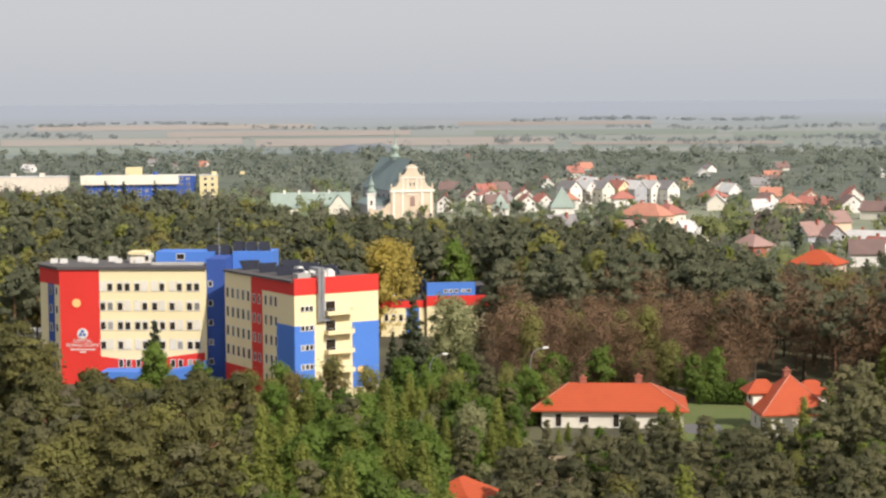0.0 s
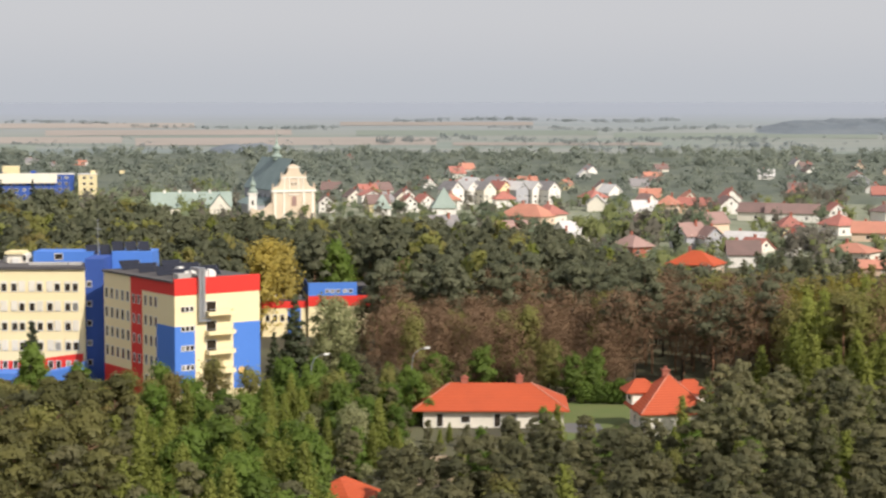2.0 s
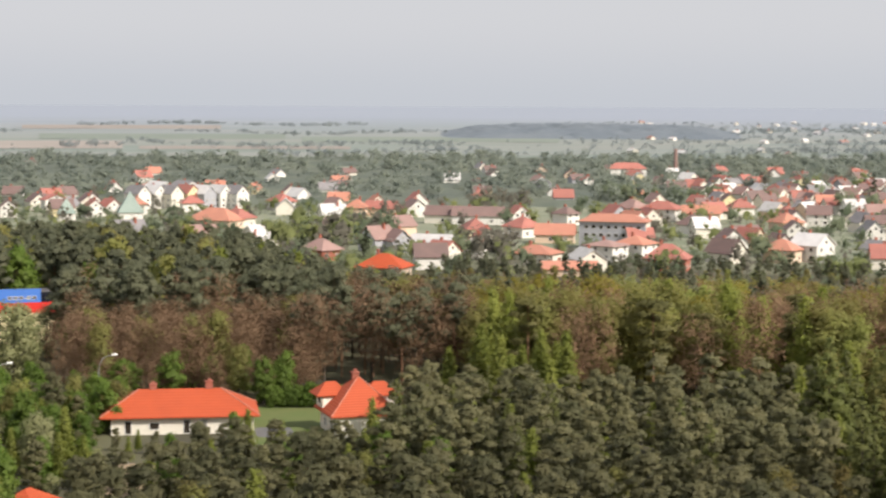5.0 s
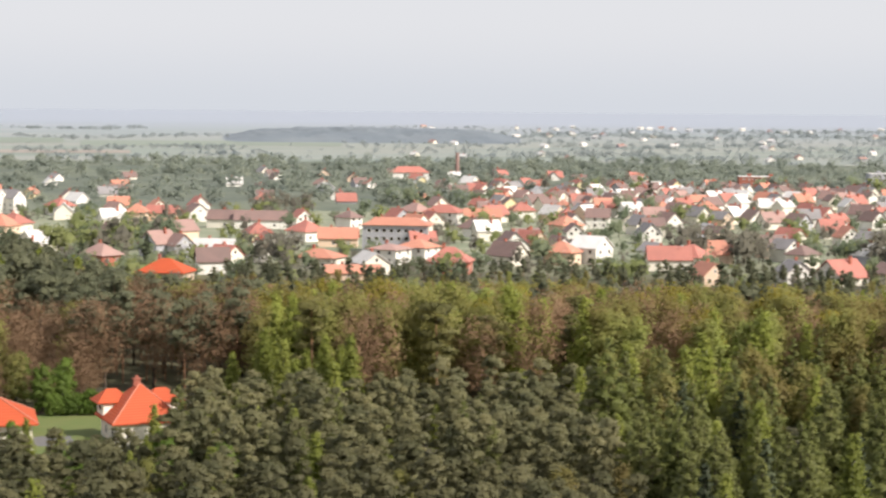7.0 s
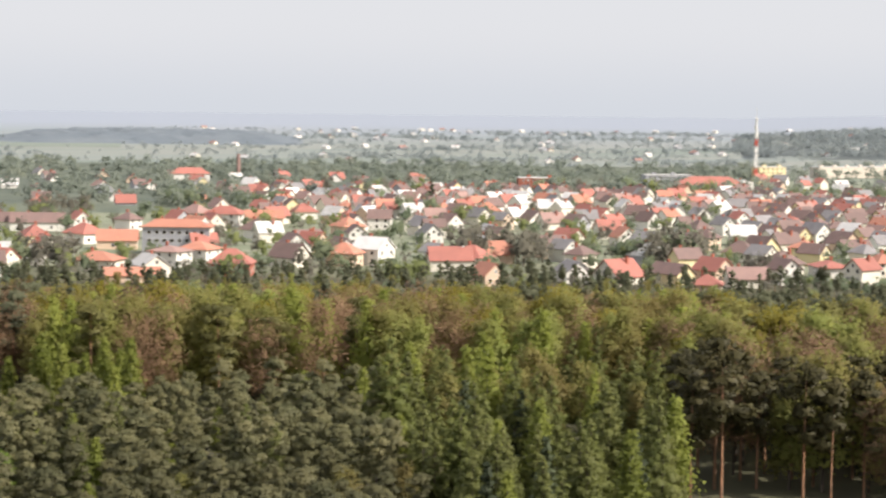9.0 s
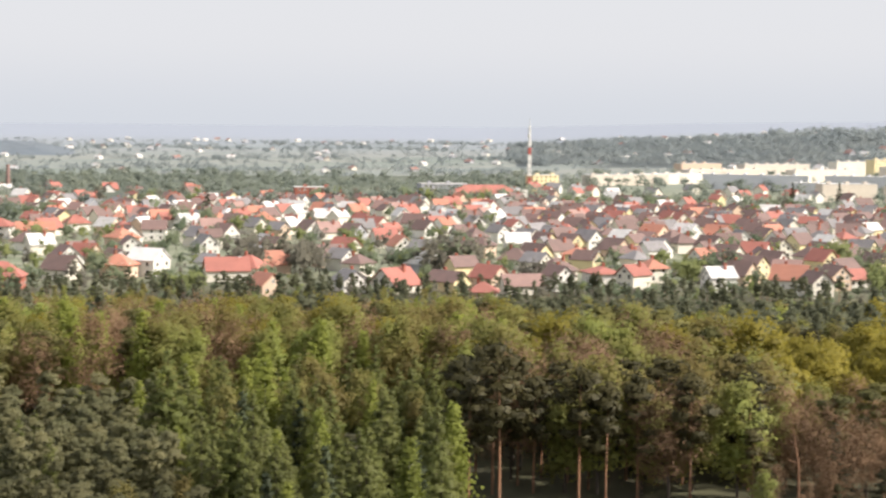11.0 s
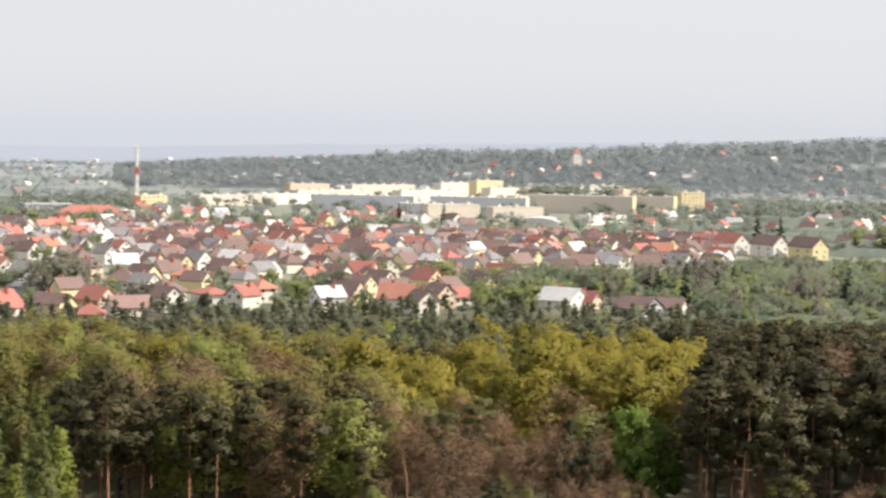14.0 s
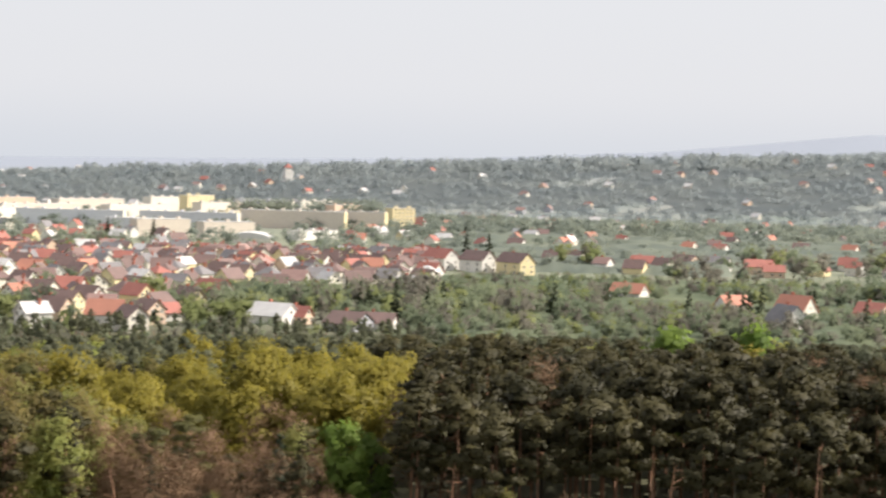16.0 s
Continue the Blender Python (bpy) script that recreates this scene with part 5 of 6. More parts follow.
def wood(segments, n=5):
    verts, faces = join(*[tube(a, b, ra, rb, n) for a, b, ra, rb in segments])
    ends = [Vector(b) for _, b, _, _ in segments]
    for i in range(1, len(segments)):
        a = Vector(segments[i][0])
        j = min(range(i), key=lambda k: (ends[k] - a).length)
        faces.append((2 * n * i, 2 * n * i + 1, 2 * n * j + n + 1, 2 * n * j + n))
    return verts, faces


def pine(rs, h=20.0, detail=1.0, low=0.5):
    """Scots pine: bare trunk, flat-topped layered crown."""
    lean = rs.normal(0, 0.4, 2)
    top = lambda k: (lean[0] * k * k, lean[1] * k * k, h * k * 0.97)
    seg = [(top(i / 5), top((i + 1) / 5), 0.026 * h / 2 * (1 - 0.17 * i), 0.026 * h / 2 * (1 - 0.17 * (i + 1))) for i in range(5)]
    clumps = []
    n = int((15 if low > 0.3 else 26) * (0.6 + 0.4 * detail))
    for i in range(n):
        k = low + (0.96 - low) * (i + rs.random()) / n
        a = i * 2.4 + rs.uniform(-0.5, 0.5)
        spread = h * 0.155 * (1.0 - 0.72 * max(0, (k - 0.62) / 0.38) ** 1.4) * rs.uniform(0.35, 1.2)
        x, y, z = top(k)
        c = (x + spread * math.cos(a), y + spread * math.sin(a), z + rs.uniform(0, 0.05) * h)
        seg.append(((x, y, z - 0.03 * h), c, 0.004 * h, 0.0015 * h))
        r = h * rs.uniform(0.05, 0.085) * (1.0 if low > 0.3 else 0.95)
        clumps.append((*c, r * rs.uniform(1.0, 1.5), r * rs.uniform(0.42, 0.75)))
    clumps.append((*top(0.98), h * 0.05, h * 0.045))
    return seg, clumps


def round_tree(rs, h=15.0, detail=1.0, base=0.25, width=0.27):
    """Broad crown on a forked trunk."""
    fork = h * max(0.18, base)
    seg = [((0, 0, 0), (0, 0, fork), 0.016 * h, 0.013 * h)]
    clumps = []
    n = int(20 * (0.6 + 0.4 * detail))
    for i in range(n):
        k = (i + 0.5) / n
        z = h * (base + (0.94 - base) * k)
        shape = math.sin(math.pi * (0.12 + 0.80 * k)) ** 0.8
        a = i * 2.4 + rs.uniform(-0.4, 0.4)
        d = h * width * shape * rs.uniform(0.35, 0.95)
        c = (d * math.cos(a), d * math.sin(a), z)
        seg.append(((0, 0, min(z * 0.72, h * 0.6)), c, 0.0065 * h, 0.0015 * h))
        r = h * rs.uniform(0.085, 0.14)
        clumps.append((*c, r, r * rs.uniform(0.75, 1.0)))
    seg.append(((0, 0, fork), (0, 0, h * 0.72), 0.012 * h, 0.004 * h))
    return seg, clumps


def spire_tree(rs, h=16.0, detail=1.0, base=0.08, width=0.17, ragged=0.25):
    """Larch or spruce: straight stem, whorls that shorten to a tip."""
    seg = [((0, 0, 0), (0, 0, h * 0.97), 0.012 * h, 0.002 * h)]
    clumps = []
    n = int(26 * (0.55 + 0.45 * detail))
    for i in range(n):
        k = (i + 0.5) / n
        z = h * (base + (0.97 - base) * k)
        d = h * width * (1 - k) ** 0.85 * rs.uniform(1 - ragged, 1.0) * 0.7
        a = i * 2.4
        c = (d * math.cos(a), d * math.sin(a), z)
        seg.append(((0, 0, z + 0.01 * h), c, 0.003 * h, 0.001 * h))
        r = h * (0.03 + width * 0.42 * (1 - k))
        clumps.append((*c, r, r * rs.uniform(0.5, 0.85)))
    return seg, clumps


def birch_shape(rs, h=14.0, detail=1.0):
    seg, clumps = spire_tree(rs, h, detail, 0.2, 0.19, 0.5)
    return seg, [(x * 1.05, y * 1.05, z, r * 0.92 + 0.028 * h, r * 1.25) for x, y, z, r, q in clumps]


def bare_shape(rs, h=16.0, detail=1.0):
    """Leafless crown: forks and long fine twigs."""
    seg, clumps = round_tree(rs, h, detail, 0.22, 0.27)
    for x, y, z, r, q in list(clumps):
        for _ in range(2):
            d = rs.normal(size=3) * r
            seg.append(((x, y, z), (x + d[0], y + d[1], z + abs(d[2])), 0.0022 * h, 0.0008 * h))
    return seg, [(x, y, z, r * 1.12, q * 1.15) for x, y, z, r, q in clumps]


KINDS = {  # shape, leaf, bark, height of the model, leaf size, number of leaf tufts
    "pine": (lambda rs, d: pine(rs, 20, d, 0.42), PINE, PINE_BARK, 20, 0.42, 2300),
    "old_pine": (lambda rs, d: pine(rs, 22, d, 0.40), OLD_PINE, PINE_BARK, 22, 0.42, 2400),
    "forest_pine": (lambda rs, d: pine(rs, 20, d, 0.42), FOREST_PINE, PINE_BARK, 20, 0.42, 2300),
    "young_pine": (lambda rs, d: pine(rs, 11, d, 0.12), PINE_YOUNG, DARK_BARK, 11, 0.27, 2300),
    "birch": (lambda rs, d: birch_shape(rs, 14, d), BIRCH, BIRCH_BARK, 14, 0.32, 2300),
    "larch": (lambda rs, d: spire_tree(rs, 18, d, 0.04, 0.27, 0.3), LARCH, DARK_BARK, 18, 0.38, 2300),
    "oak": (lambda rs, d: round_tree(rs, 18, d, 0.24, 0.30), OAK, DARK_BARK, 18, 0.46, 2800),
    "mixed_tree": (lambda rs, d: round_tree(rs, 18, d, 0.2, 0.22), MIXED, DARK_BARK, 18, 0.42, 2600),
    "bare_tree": (lambda rs, d: bare_shape(rs, 17, d), TWIG, DARK_BARK, 17, 0.075, 3000),
    "spruce": (lambda rs, d: spire_tree(rs, 15, d, 0.04, 0.2, 0.15), SPRUCE, DARK_BARK, 15, 0.34, 2600),
    "golden_tree": (lambda rs, d: round_tree(rs, 18, d, 0.12, 0.24), GOLD, DARK_BARK, 18, 0.46, 2600),
    "leafy_tree": (lambda rs, d: round_tree(rs, 13, d, 0.10, 0.30), GREEN, DARK_BARK, 13, 0.40, 2600),
    "willow": (lambda rs, d: round_tree(rs, 16, d, 0.08, 0.30), SAGE, DARK_BARK, 16, 0.42, 2600),
    "garden_tree": (lambda rs, d: round_tree(rs, 11, d, 0.05, 0.32), TOWN_LEAF, DARK_BARK, 11, 0.29, 620),
    "garden_bare": (lambda rs, d: round_tree(rs, 11, d, 0.05, 0.32), TOWN_TWIG, DARK_BARK, 11, 0.27, 620),
    "garden_fresh": (lambda rs, d: round_tree(rs, 11, d, 0.05, 0.32), TOWN_FRESH, DARK_BARK, 11, 0.29, 620),
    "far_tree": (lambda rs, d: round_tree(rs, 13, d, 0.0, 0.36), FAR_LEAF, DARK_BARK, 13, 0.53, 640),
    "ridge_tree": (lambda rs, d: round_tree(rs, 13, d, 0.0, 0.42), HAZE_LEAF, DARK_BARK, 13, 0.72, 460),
    "blossom_bush": (lambda rs, d: round_tree(rs, 5, d, 0.05, 0.42), BLOSSOM, DARK_BARK, 5, 0.25, 900),
}
WORDS = {
    "pine": "tall Scots pine with a dark needle crown and orange bark",
    "old_pine": "tall old Scots pine with dark crown and orange trunk",
    "forest_pine": "grey-green Scots pine of the closed forest",
    "young_pine": "young grey-green pine with dense low crown",
    "birch": "slender birch in fresh green leaf with pale trunk",
    "larch": "light green larch with a pointed crown",
    "oak": "oak with yellow-green spring leaves and dark limbs",
    "mixed_tree": "broadleaved tree in thin olive spring leaf",
    "bare_tree": "leafless tree with brown twigs",
    "spruce": "dark green spruce with a pointed crown",
    "golden_tree": "tree in golden yellow spring leaf",
    "leafy_tree": "round tree in bright green leaf",
    "willow": "pale grey-green willow in spring leaf",
    "garden_tree": "green garden trees between the houses",
    "garden_bare": "budding grey-brown garden trees between the houses",
    "garden_fresh": "yellow-green garden trees in first leaf",
    "blossom_bush": "bush in white blossom",
}
MODELS = {}


def model(kind, variant, detail):
    """Leaf vertices and wood of one variant; less detail has fewer, larger tufts."""
    key = (kind, variant, detail)
    if key not in MODELS:
        shape, leaf, bark, h, size, count = KINDS[kind]
        rs = np.random.RandomState(sum(map(ord, kind)) * 7 + variant * 13)
        seg, clumps = shape(rs, detail)
        needles = "pine" in kind or kind in ("larch", "spruce")
        s = size * (0.75 if needles else 1.0) * (1.0 if detail >= 1 else 0.95 / math.sqrt(detail))
        asp = 9.0 if kind == "bare_tree" else 2.6 if kind == "young_pine" else 1.9 if needles else 1.1
        loose = 0.6 if kind in ("oak", "mixed_tree", "bare_tree", "birch") else 0.4
        far = kind in ("far_tree", "ridge_tree") or kind.startswith("garden")
        if far:
            clumps, uv, un, uf = far_crown(rs, h, 2.1 if kind == "ridge_tree" else 1.35 if kind == "far_tree" else 1.0, 3 if kind == "ridge_tree" else 5)
        airy = kind in ("oak", "mixed_tree", "birch", "willow", "golden_tree")
        more = (2.0 if airy else 1.5) if 0.2 < detail < 1 and not far else 1.25 if airy else 1.1 if kind == "forest_pine" else 1.0
        s /= math.sqrt(more)
        ragged = 0.28 if far else 0.3 if kind == "bare_tree" else 0.16 if needles else 0.3 if airy else 0.22
        lv, ln = tufts(clumps, count * more * min(1, detail), s, rs, 0.4 if far else loose, aspect=asp, loose=ragged, sky=2.6 if far else 0.5, local=0.2 if far else 0.6 if detail >= 1 or kind == "young_pine" else 0.4)
        keep = seg if detail >= 1 else seg[:5] if "pine" in kind and kind != "young_pine" else seg[:2]
        inner = 0.0 if kind == "bare_tree" else 0.42 if airy else 0.7
        core = clumps if detail >= 1 else clumps[::2] if detail > 0.2 else clumps[::3]
        if kind in ("far_tree", "ridge_tree"):  # thin spring crowns, leaf tufts alone
            uv, un, uf = np.zeros((0, 3)), np.zeros((0, 3)), []
        elif not far:
            uv, un, uf = lumps(core, inner, rs) if inner else (np.zeros((0, 3)), np.zeros((0, 3)), [])
        n = len(lv)
        tris = np.concatenate([np.arange(n).reshape(-1, 3), np.array(uf, dtype=int).reshape(-1, 3) + n])
        wv, wf = wood(keep, 4 if detail >= 1 else 3)
        MODELS[key] = (np.concatenate([lv, uv]), np.concatenate([ln, un]), tris, np.array(wv), np.array([f for f in wf if len(f) == 4]))
    return MODELS[key]


SINGLE = {}


def single(kind, p, height, variant=0, turn=None, group="trees of the wood"):
    """One tree as a thing of its own, with trunk and crown."""
    _, leaf, bark, h, _, _ = KINDS[kind]
    s = height / h
    m = pose(p.x, p.y, 0, 0, 0, rng.uniform(0, 360) if turn is None else turn) @ Matrix.Diagonal((s * rng.uniform(0.92, 1.08), s * rng.uniform(0.92, 1.08), s, 1))
    key = (kind, variant)
    if key in SINGLE:
        t = copy_thing(SINGLE[key], m)
        t.matrix_basis = m
        return t
    lv, ln, lf, wv, wf = model(kind, variant, 1.0)
    t = thing(kind, m, WORDS[kind], "bush" if "bush" in kind else "tree", group)
    part("trunk", mesh_of("trunk", wv.tolist(), wf.tolist(), bark), t)
    me = fast_mesh("crown", lv, lf, np.zeros((0, 4), dtype=int), [leaf], ln.tolist())
    part("crown", me, t)
    SINGLE[key] = t
    return t


STANDS = {}


def stand(kind, p, height, detail):
    """Adds a tree to a wood that nobody could count."""
    STANDS.setdefault((kind, detail), []).append((p.x, p.y, p.z, height, rng.uniform(0, 6.283), rng.uniform(0.88, 1.14), rng.randrange(3)))


def grow(name, kind, detail, label):
    rows = STANDS.get((kind, detail), [])
    if not rows:
        return
    _, leaf, bark, h, _, _ = KINDS[kind]
    vs, ns, tris, quads, base = [], [], [], [], 0
    for x, y, z, height, a, wide, var in rows:
        lv, ln, lf, wv, wf = model(kind, var, detail)
        s = height / h
        c, q = math.cos(a), math.sin(a)
        rot = np.array([[c, q, 0], [-q, c, 0], [0, 0, 1]])
        size = np.array([s * wide, s * wide, s])
        vs += [(lv * size) @ rot + (x, y, z), (wv * size) @ rot + (x, y, z)]
        ns += [ln @ rot, np.zeros((len(wv), 3))]
        tris.append(lf + base)
        quads.append(wf + base + len(lv))
        base += len(lv) + len(wv)
    me = fast_mesh(name, np.concatenate(vs), np.concatenate(tris), np.concatenate(quads), [leaf, bark], np.concatenate(ns).tolist())
    tagged(new(name, me), label, "trees", kind="stuff")


# ---- the woods, zone by zone ----
def low_ground(az, r):
    """The wood grows lower towards the town; height of its roof over the plan."""
    slope = np.interp(az, (-16, -7.5, -5.5, -3, -1, 2, 7, 8.5, 10, 13, 34, 44, 50, 58, 72), (2.55, 2.7, 3.1, 3.5, 3.6, 3.6, 3.75, 4.4, 4.9, 5.3, 5.35, 5.3, 5.15, 5.0, 4.9))
    return EYE - r * math.tan(radians(slope))



SINGLES = 0


def wood_zone(az0, az1, r0, r1, gap, mix, tall, detail, singles=0, keep=None, wobble=0.0):
    """Trees on a jittered grid of the plan. mix: kinds with weights; tall: lowest and highest."""
    global SINGLES
    names, weights = zip(*mix)
    x0, x1 = sorted((r1 * math.sin(radians(az0)), r1 * math.sin(radians(az1))))
    lo = min(r0 * math.sin(radians(az0)), x0)
    nx, ny = int((x1 - lo) / gap) + 2, int(r1 / gap) + 2
    for j in range(ny):
        for i in range(nx):
            p = Vector((lo + (i + rng.uniform(-0.42, 0.42) + 0.5 * (j % 2)) * gap, (j + rng.uniform(-0.42, 0.42)) * gap, 0))
            r, az = p.length, math.degrees(math.atan2(p.x, p.y))
            e = wobble * (math.sin(az * 1.7) + 0.6 * math.sin(az * 4.3 + 1))
            if not (az0 < az < az1 and r0 + e < r < r1 + e) or (keep and not keep(az, r)):
                continue
            kind = rng.choices(names, weights)[0]
            h = rng.uniform(*tall) * (1.12 if rng.random() < 0.08 else 1)
            h = min(h, low_ground(az, r) * rng.uniform(0.8, 1.05))
            if h < 2.2:
                continue
            if singles > 0:
                single(kind, p, h, rng.randrange(3))
                singles -= 1
                SINGLES += 1
            else:
                stand(kind, p, h, detail)


# in front of the hospital
wood_zone(-16, -6.4, 178, 262, 6.6, (("pine", 8), ("mixed_tree", 1), ("young_pine", 2)), (12, 15.5), 0.45, 70)
wood_zone(-16, -12.3, 262, 318, 6.5, (("pine", 6), ("mixed_tree", 1)), (13.5, 16.5), 0.45, 20)
wood_zone(-6.6, 0.4, 168, 246, 5.6, (("birch", 8), ("leafy_tree", 2), ("young_pine", 1)), (9.8, 12.6), 0.45, 60, lambda a, r: (a < -0.5 or r < 194))
wood_zone(-11, -6, 266, 300, 8, (("mixed_tree", 3), ("willow", 1), ("pine", 2)), (7, 9.5), 0.45, 14)
wood_zone(-5.5, 1.5, 250, 290, 7, (("leafy_tree", 3), ("mixed_tree", 3), ("birch", 2)), (7.5, 10.5), 0.45, 26, lambda a, r: not (-1 < a < 2 and r < 262))
single("leafy_tree", at(-9.05, 306), 11.5, 1)
single("spruce", at(-9.0, 316), 14.5, 0)
single("leafy_tree", at(-7.6, 303), 8.5, 2)
single("willow", at(-6.4, 298), 7.5, 0)
single("mixed_tree", at(-3.5, 292), 10.5, 1)
single("spruce", at(-0.95, 330), 16.8, 1)
single("spruce", at(-1.6, 322), 11, 2)
single("willow", at(0.15, 338), 15.6, 1)
single("leafy_tree", at(-1.2, 296), 10.0, 0)
single("leafy_tree", at(-0.4, 300), 9.0, 2)
single("leafy_tree", at(0.7, 306), 8.5, 1)
single("golden_tree", at(-1.95, 400), 21.5, 0)
single("golden_tree", at(-1.45, 404), 21.0, 1)
single("leafy_tree", at(0.3, 430), 18.5, 1)
single("leafy_tree", at(2.6, 400), 16.5, 2)
wood_zone(-1.2, 1.9, 240, 285, 5.5, (("leafy_tree", 3), ("birch", 3), ("willow", 1), ("young_pine", 1)), (6, 9.0), 0.45, 20)
wood_zone(-3.6, -0.5, 194, 250, 6.0, (("birch", 5), ("leafy_tree", 2)), (8, 11), 0.45, 16)
single("willow", at(0.45, 372), 11.5, 2)
single("willow", at(1.15, 376), 10.5, 0)
single("leafy_tree", at(1.9, 380), 11.0, 0)
# round the two orange-roofed houses
wood_zone(0.2, 3.4, 252, 300, 5.5, (("leafy_tree", 3), ("young_pine", 3), ("mixed_tree", 2)), (4, 7), 0.45, 24, lambda a, r: (r > 262 or a > 1.6) and a < 2.5)
wood_zone(0.2, 27, 166, 232, 5.4, (("young_pine", 14), ("mixed_tree", 1), ("birch", 1)), (6.8, 11.4), 0.45, 60, lambda a, r: not (a < 2.0 and r > 194))
wood_zone(1.5, 14.5, 232, 258, 5.5, (("young_pine", 5), ("birch", 2), ("leafy_tree", 1)), (5.5, 8.0), 0.45, 20, lambda a, r: not (3.2 < a < 4.6))
wood_zone(11.8, 26, 232, 292, 5.4, (("young_pine", 14), ("birch", 2), ("larch", 1)), (7.8, 12.4), 0.4, 0)
for az, r, kind, h in ((2.2, 268, "leafy_tree", 6.5), (3.6, 262, "birch", 4.0), (4.4, 268, "young_pine", 3.6), (3.9, 270, "birch", 3.6), (3.2, 272, "young_pine", 3.6), (6.5, 270, "young_pine", 4.2), (6.9, 272, "leafy_tree", 5.5), (7.3, 266, "birch", 7.0),
                       (11.2, 264, "birch", 9.0), (11.9, 268, "birch", 7.0), (12.6, 274, "young_pine", 9.5), (13.0, 280, "young_pine", 10), (9.4, 262, "young_pine", 5.0),
                       (10.1, 262, "young_pine", 6.0), (7.8, 312, "leafy_tree", 8.0), (8.4, 314, "leafy_tree", 7.0), (7.0, 316, "mixed_tree", 10.0)):
    single(kind, at(az, r), h, rng.randrange(3))
single("blossom_bush", at(7.2, 270), 3.4, 0)
single("blossom_bush", at(9.9, 270), 3.2, 1)
single("blossom_bush", at(10.4, 268), 2.6, 2)
for k in range(14):
    single("leafy_tree", at(8.0 + 0.17 * k, 309), rng.uniform(3.2, 4.4), k % 3)
# birches before the wood's edge
for az, r, h in ((14.6, 300, 15.5), (15.2, 296, 14), (16.5, 296, 15), (17.3, 292, 15.5), (17.0, 298, 13), (13.6, 304, 11), (15.9, 300, 12)):
    single("birch", at(az, r), h, rng.randrange(3))
# larches
for az, r, h in ((25.4, 262, 19.5), (25.0, 264, 16.5), (25.9, 266, 17), (29.3, 258, 17.0), (27.6, 232, 14.5), (28.4, 228, 14), (26.8, 226, 12.5)):
    single("larch", at(az, r), h, rng.randrange(3))
wood_zone(25.2, 34.6, 264, 314, 6.5, (("larch", 4), ("mixed_tree", 3), ("birch", 2)), (11, 15), 0.4, 0)
wood_zone(26.2, 34.4, 190, 262, 6.6, (("larch", 10), ("spruce", 1), ("birch", 1)), (11.0, 16.0), 0.5, 40, lambda a, r: r > 205 or a < 31)
# bushes and young growth round the bungalow and along the road
wood_zone(0.4, 7.2, 236, 264, 4.6, (("leafy_tree", 3), ("young_pine", 5), ("birch", 3), ("willow", 1)), (3.2, 5.0), 0.45, 0, lambda a, r: not (2.6 < a < 4.7 and r > 246) and not (4.8 < a and r > 258))
wood_zone(-0.6, 3.6, 284, 320, 5.2, (("leafy_tree", 5), ("young_pine", 3), ("mixed_tree", 2)), (5, 8.5), 0.45, 0)
wood_zone(7.0, 12.6, 252, 268, 4.8, (("young_pine", 4), ("leafy_tree", 3), ("birch", 1)), (2.6, 4.2), 0.45, 0)
wood_zone(1.6, 9.5, 313, 332, 4.6, (("bare_tree", 5), ("leafy_tree", 1)), (6, 10), 0.4, 0)
# leafless and mixed wood behind the houses
wood_zone(1.6, 9.5, 322, 366, 6.2, (("bare_tree", 12), ("mixed_tree", 1)), (11.5, 15), 0.4, 0)
wood_zone(1.6, 9.5, 366, 402, 7.5, (("forest_pine", 6), ("bare_tree", 2)), (15, 19), 0.3, 0)
wood_zone(9, 14.5, 330, 420, 6.6, (("bare_tree", 4), ("forest_pine", 5), ("mixed_tree", 1)), (16, 20), 0.4, 0)
wood_zone(14, 36, 312, 372, 6.4, (("mixed_tree", 7), ("bare_tree", 3), ("birch", 3), ("oak", 2), ("pine", 1)), (15.5, 20.5), 0.6, 0)
wood_zone(14, 36, 372, 528, 9.0, (("mixed_tree", 5), ("forest_pine", 3), ("birch", 1), ("bare_tree", 1), ("oak", 1)), (15, 20), 0.16, 0)
wood_zone(34.4, 44, 246, 268, 5.6, (("mixed_tree", 2), ("bare_tree", 1), ("old_pine", 6)), (15, 20), 0.5, 0)
wood_zone(43.5, 51.5, 248, 264, 5.4, (("bare_tree", 5), ("old_pine", 3), ("spruce", 1)), (9, 14), 0.4, 0)
wood_zone(53.8, 72, 250, 264, 6.5, (("old_pine", 9), ("bare_tree", 1)), (16, 21), 0.4, 0)
wood_zone(34.4, 44, 268, 330, 6.2, (("mixed_tree", 6), ("bare_tree", 3), ("oak", 2), ("pine", 1)), (16, 20), 0.4, 0)
wood_zone(42.5, 51.5, 262, 282, 7.0, (("bare_tree", 5), ("pine", 2), ("mixed_tree", 2)), (11, 15), 0.6, 0)
wood_zone(43.5, 48.5, 284, 332, 7.6, (("oak", 12), ("old_pine", 1)), (14, 17), 0.45, 0)
wood_zone(48.5, 54.2, 284, 332, 7.6, (("oak", 12), ("old_pine", 1)), (17, 20), 0.45, 0)
wood_zone(51.8, 72, 262, 330, 7.0, (("old_pine", 14), ("bare_tree", 1)), (20, 24), 0.45, 0, lambda a, r: a > 54.3)
wood_zone(44, 72, 236, 254, 4.6, (("bare_tree", 5), ("mixed_tree", 1), ("old_pine", 2), ("leafy_tree", 1)), (4, 8.0), 0.45, 0)
single("leafy_tree", at(52.1, 262), 15.0, 1)
single("leafy_tree", at(53.0, 266), 12.5, 2)
single("leafy_tree", at(62.2, 345), 23.5, 0)
single("leafy_tree", at(64.6, 350), 23, 2)
wood_zone(34, 53, 332, 390, 8.0, (("forest_pine", 6), ("mixed_tree", 3), ("oak", 2)), (14, 18), 0.3, 0)
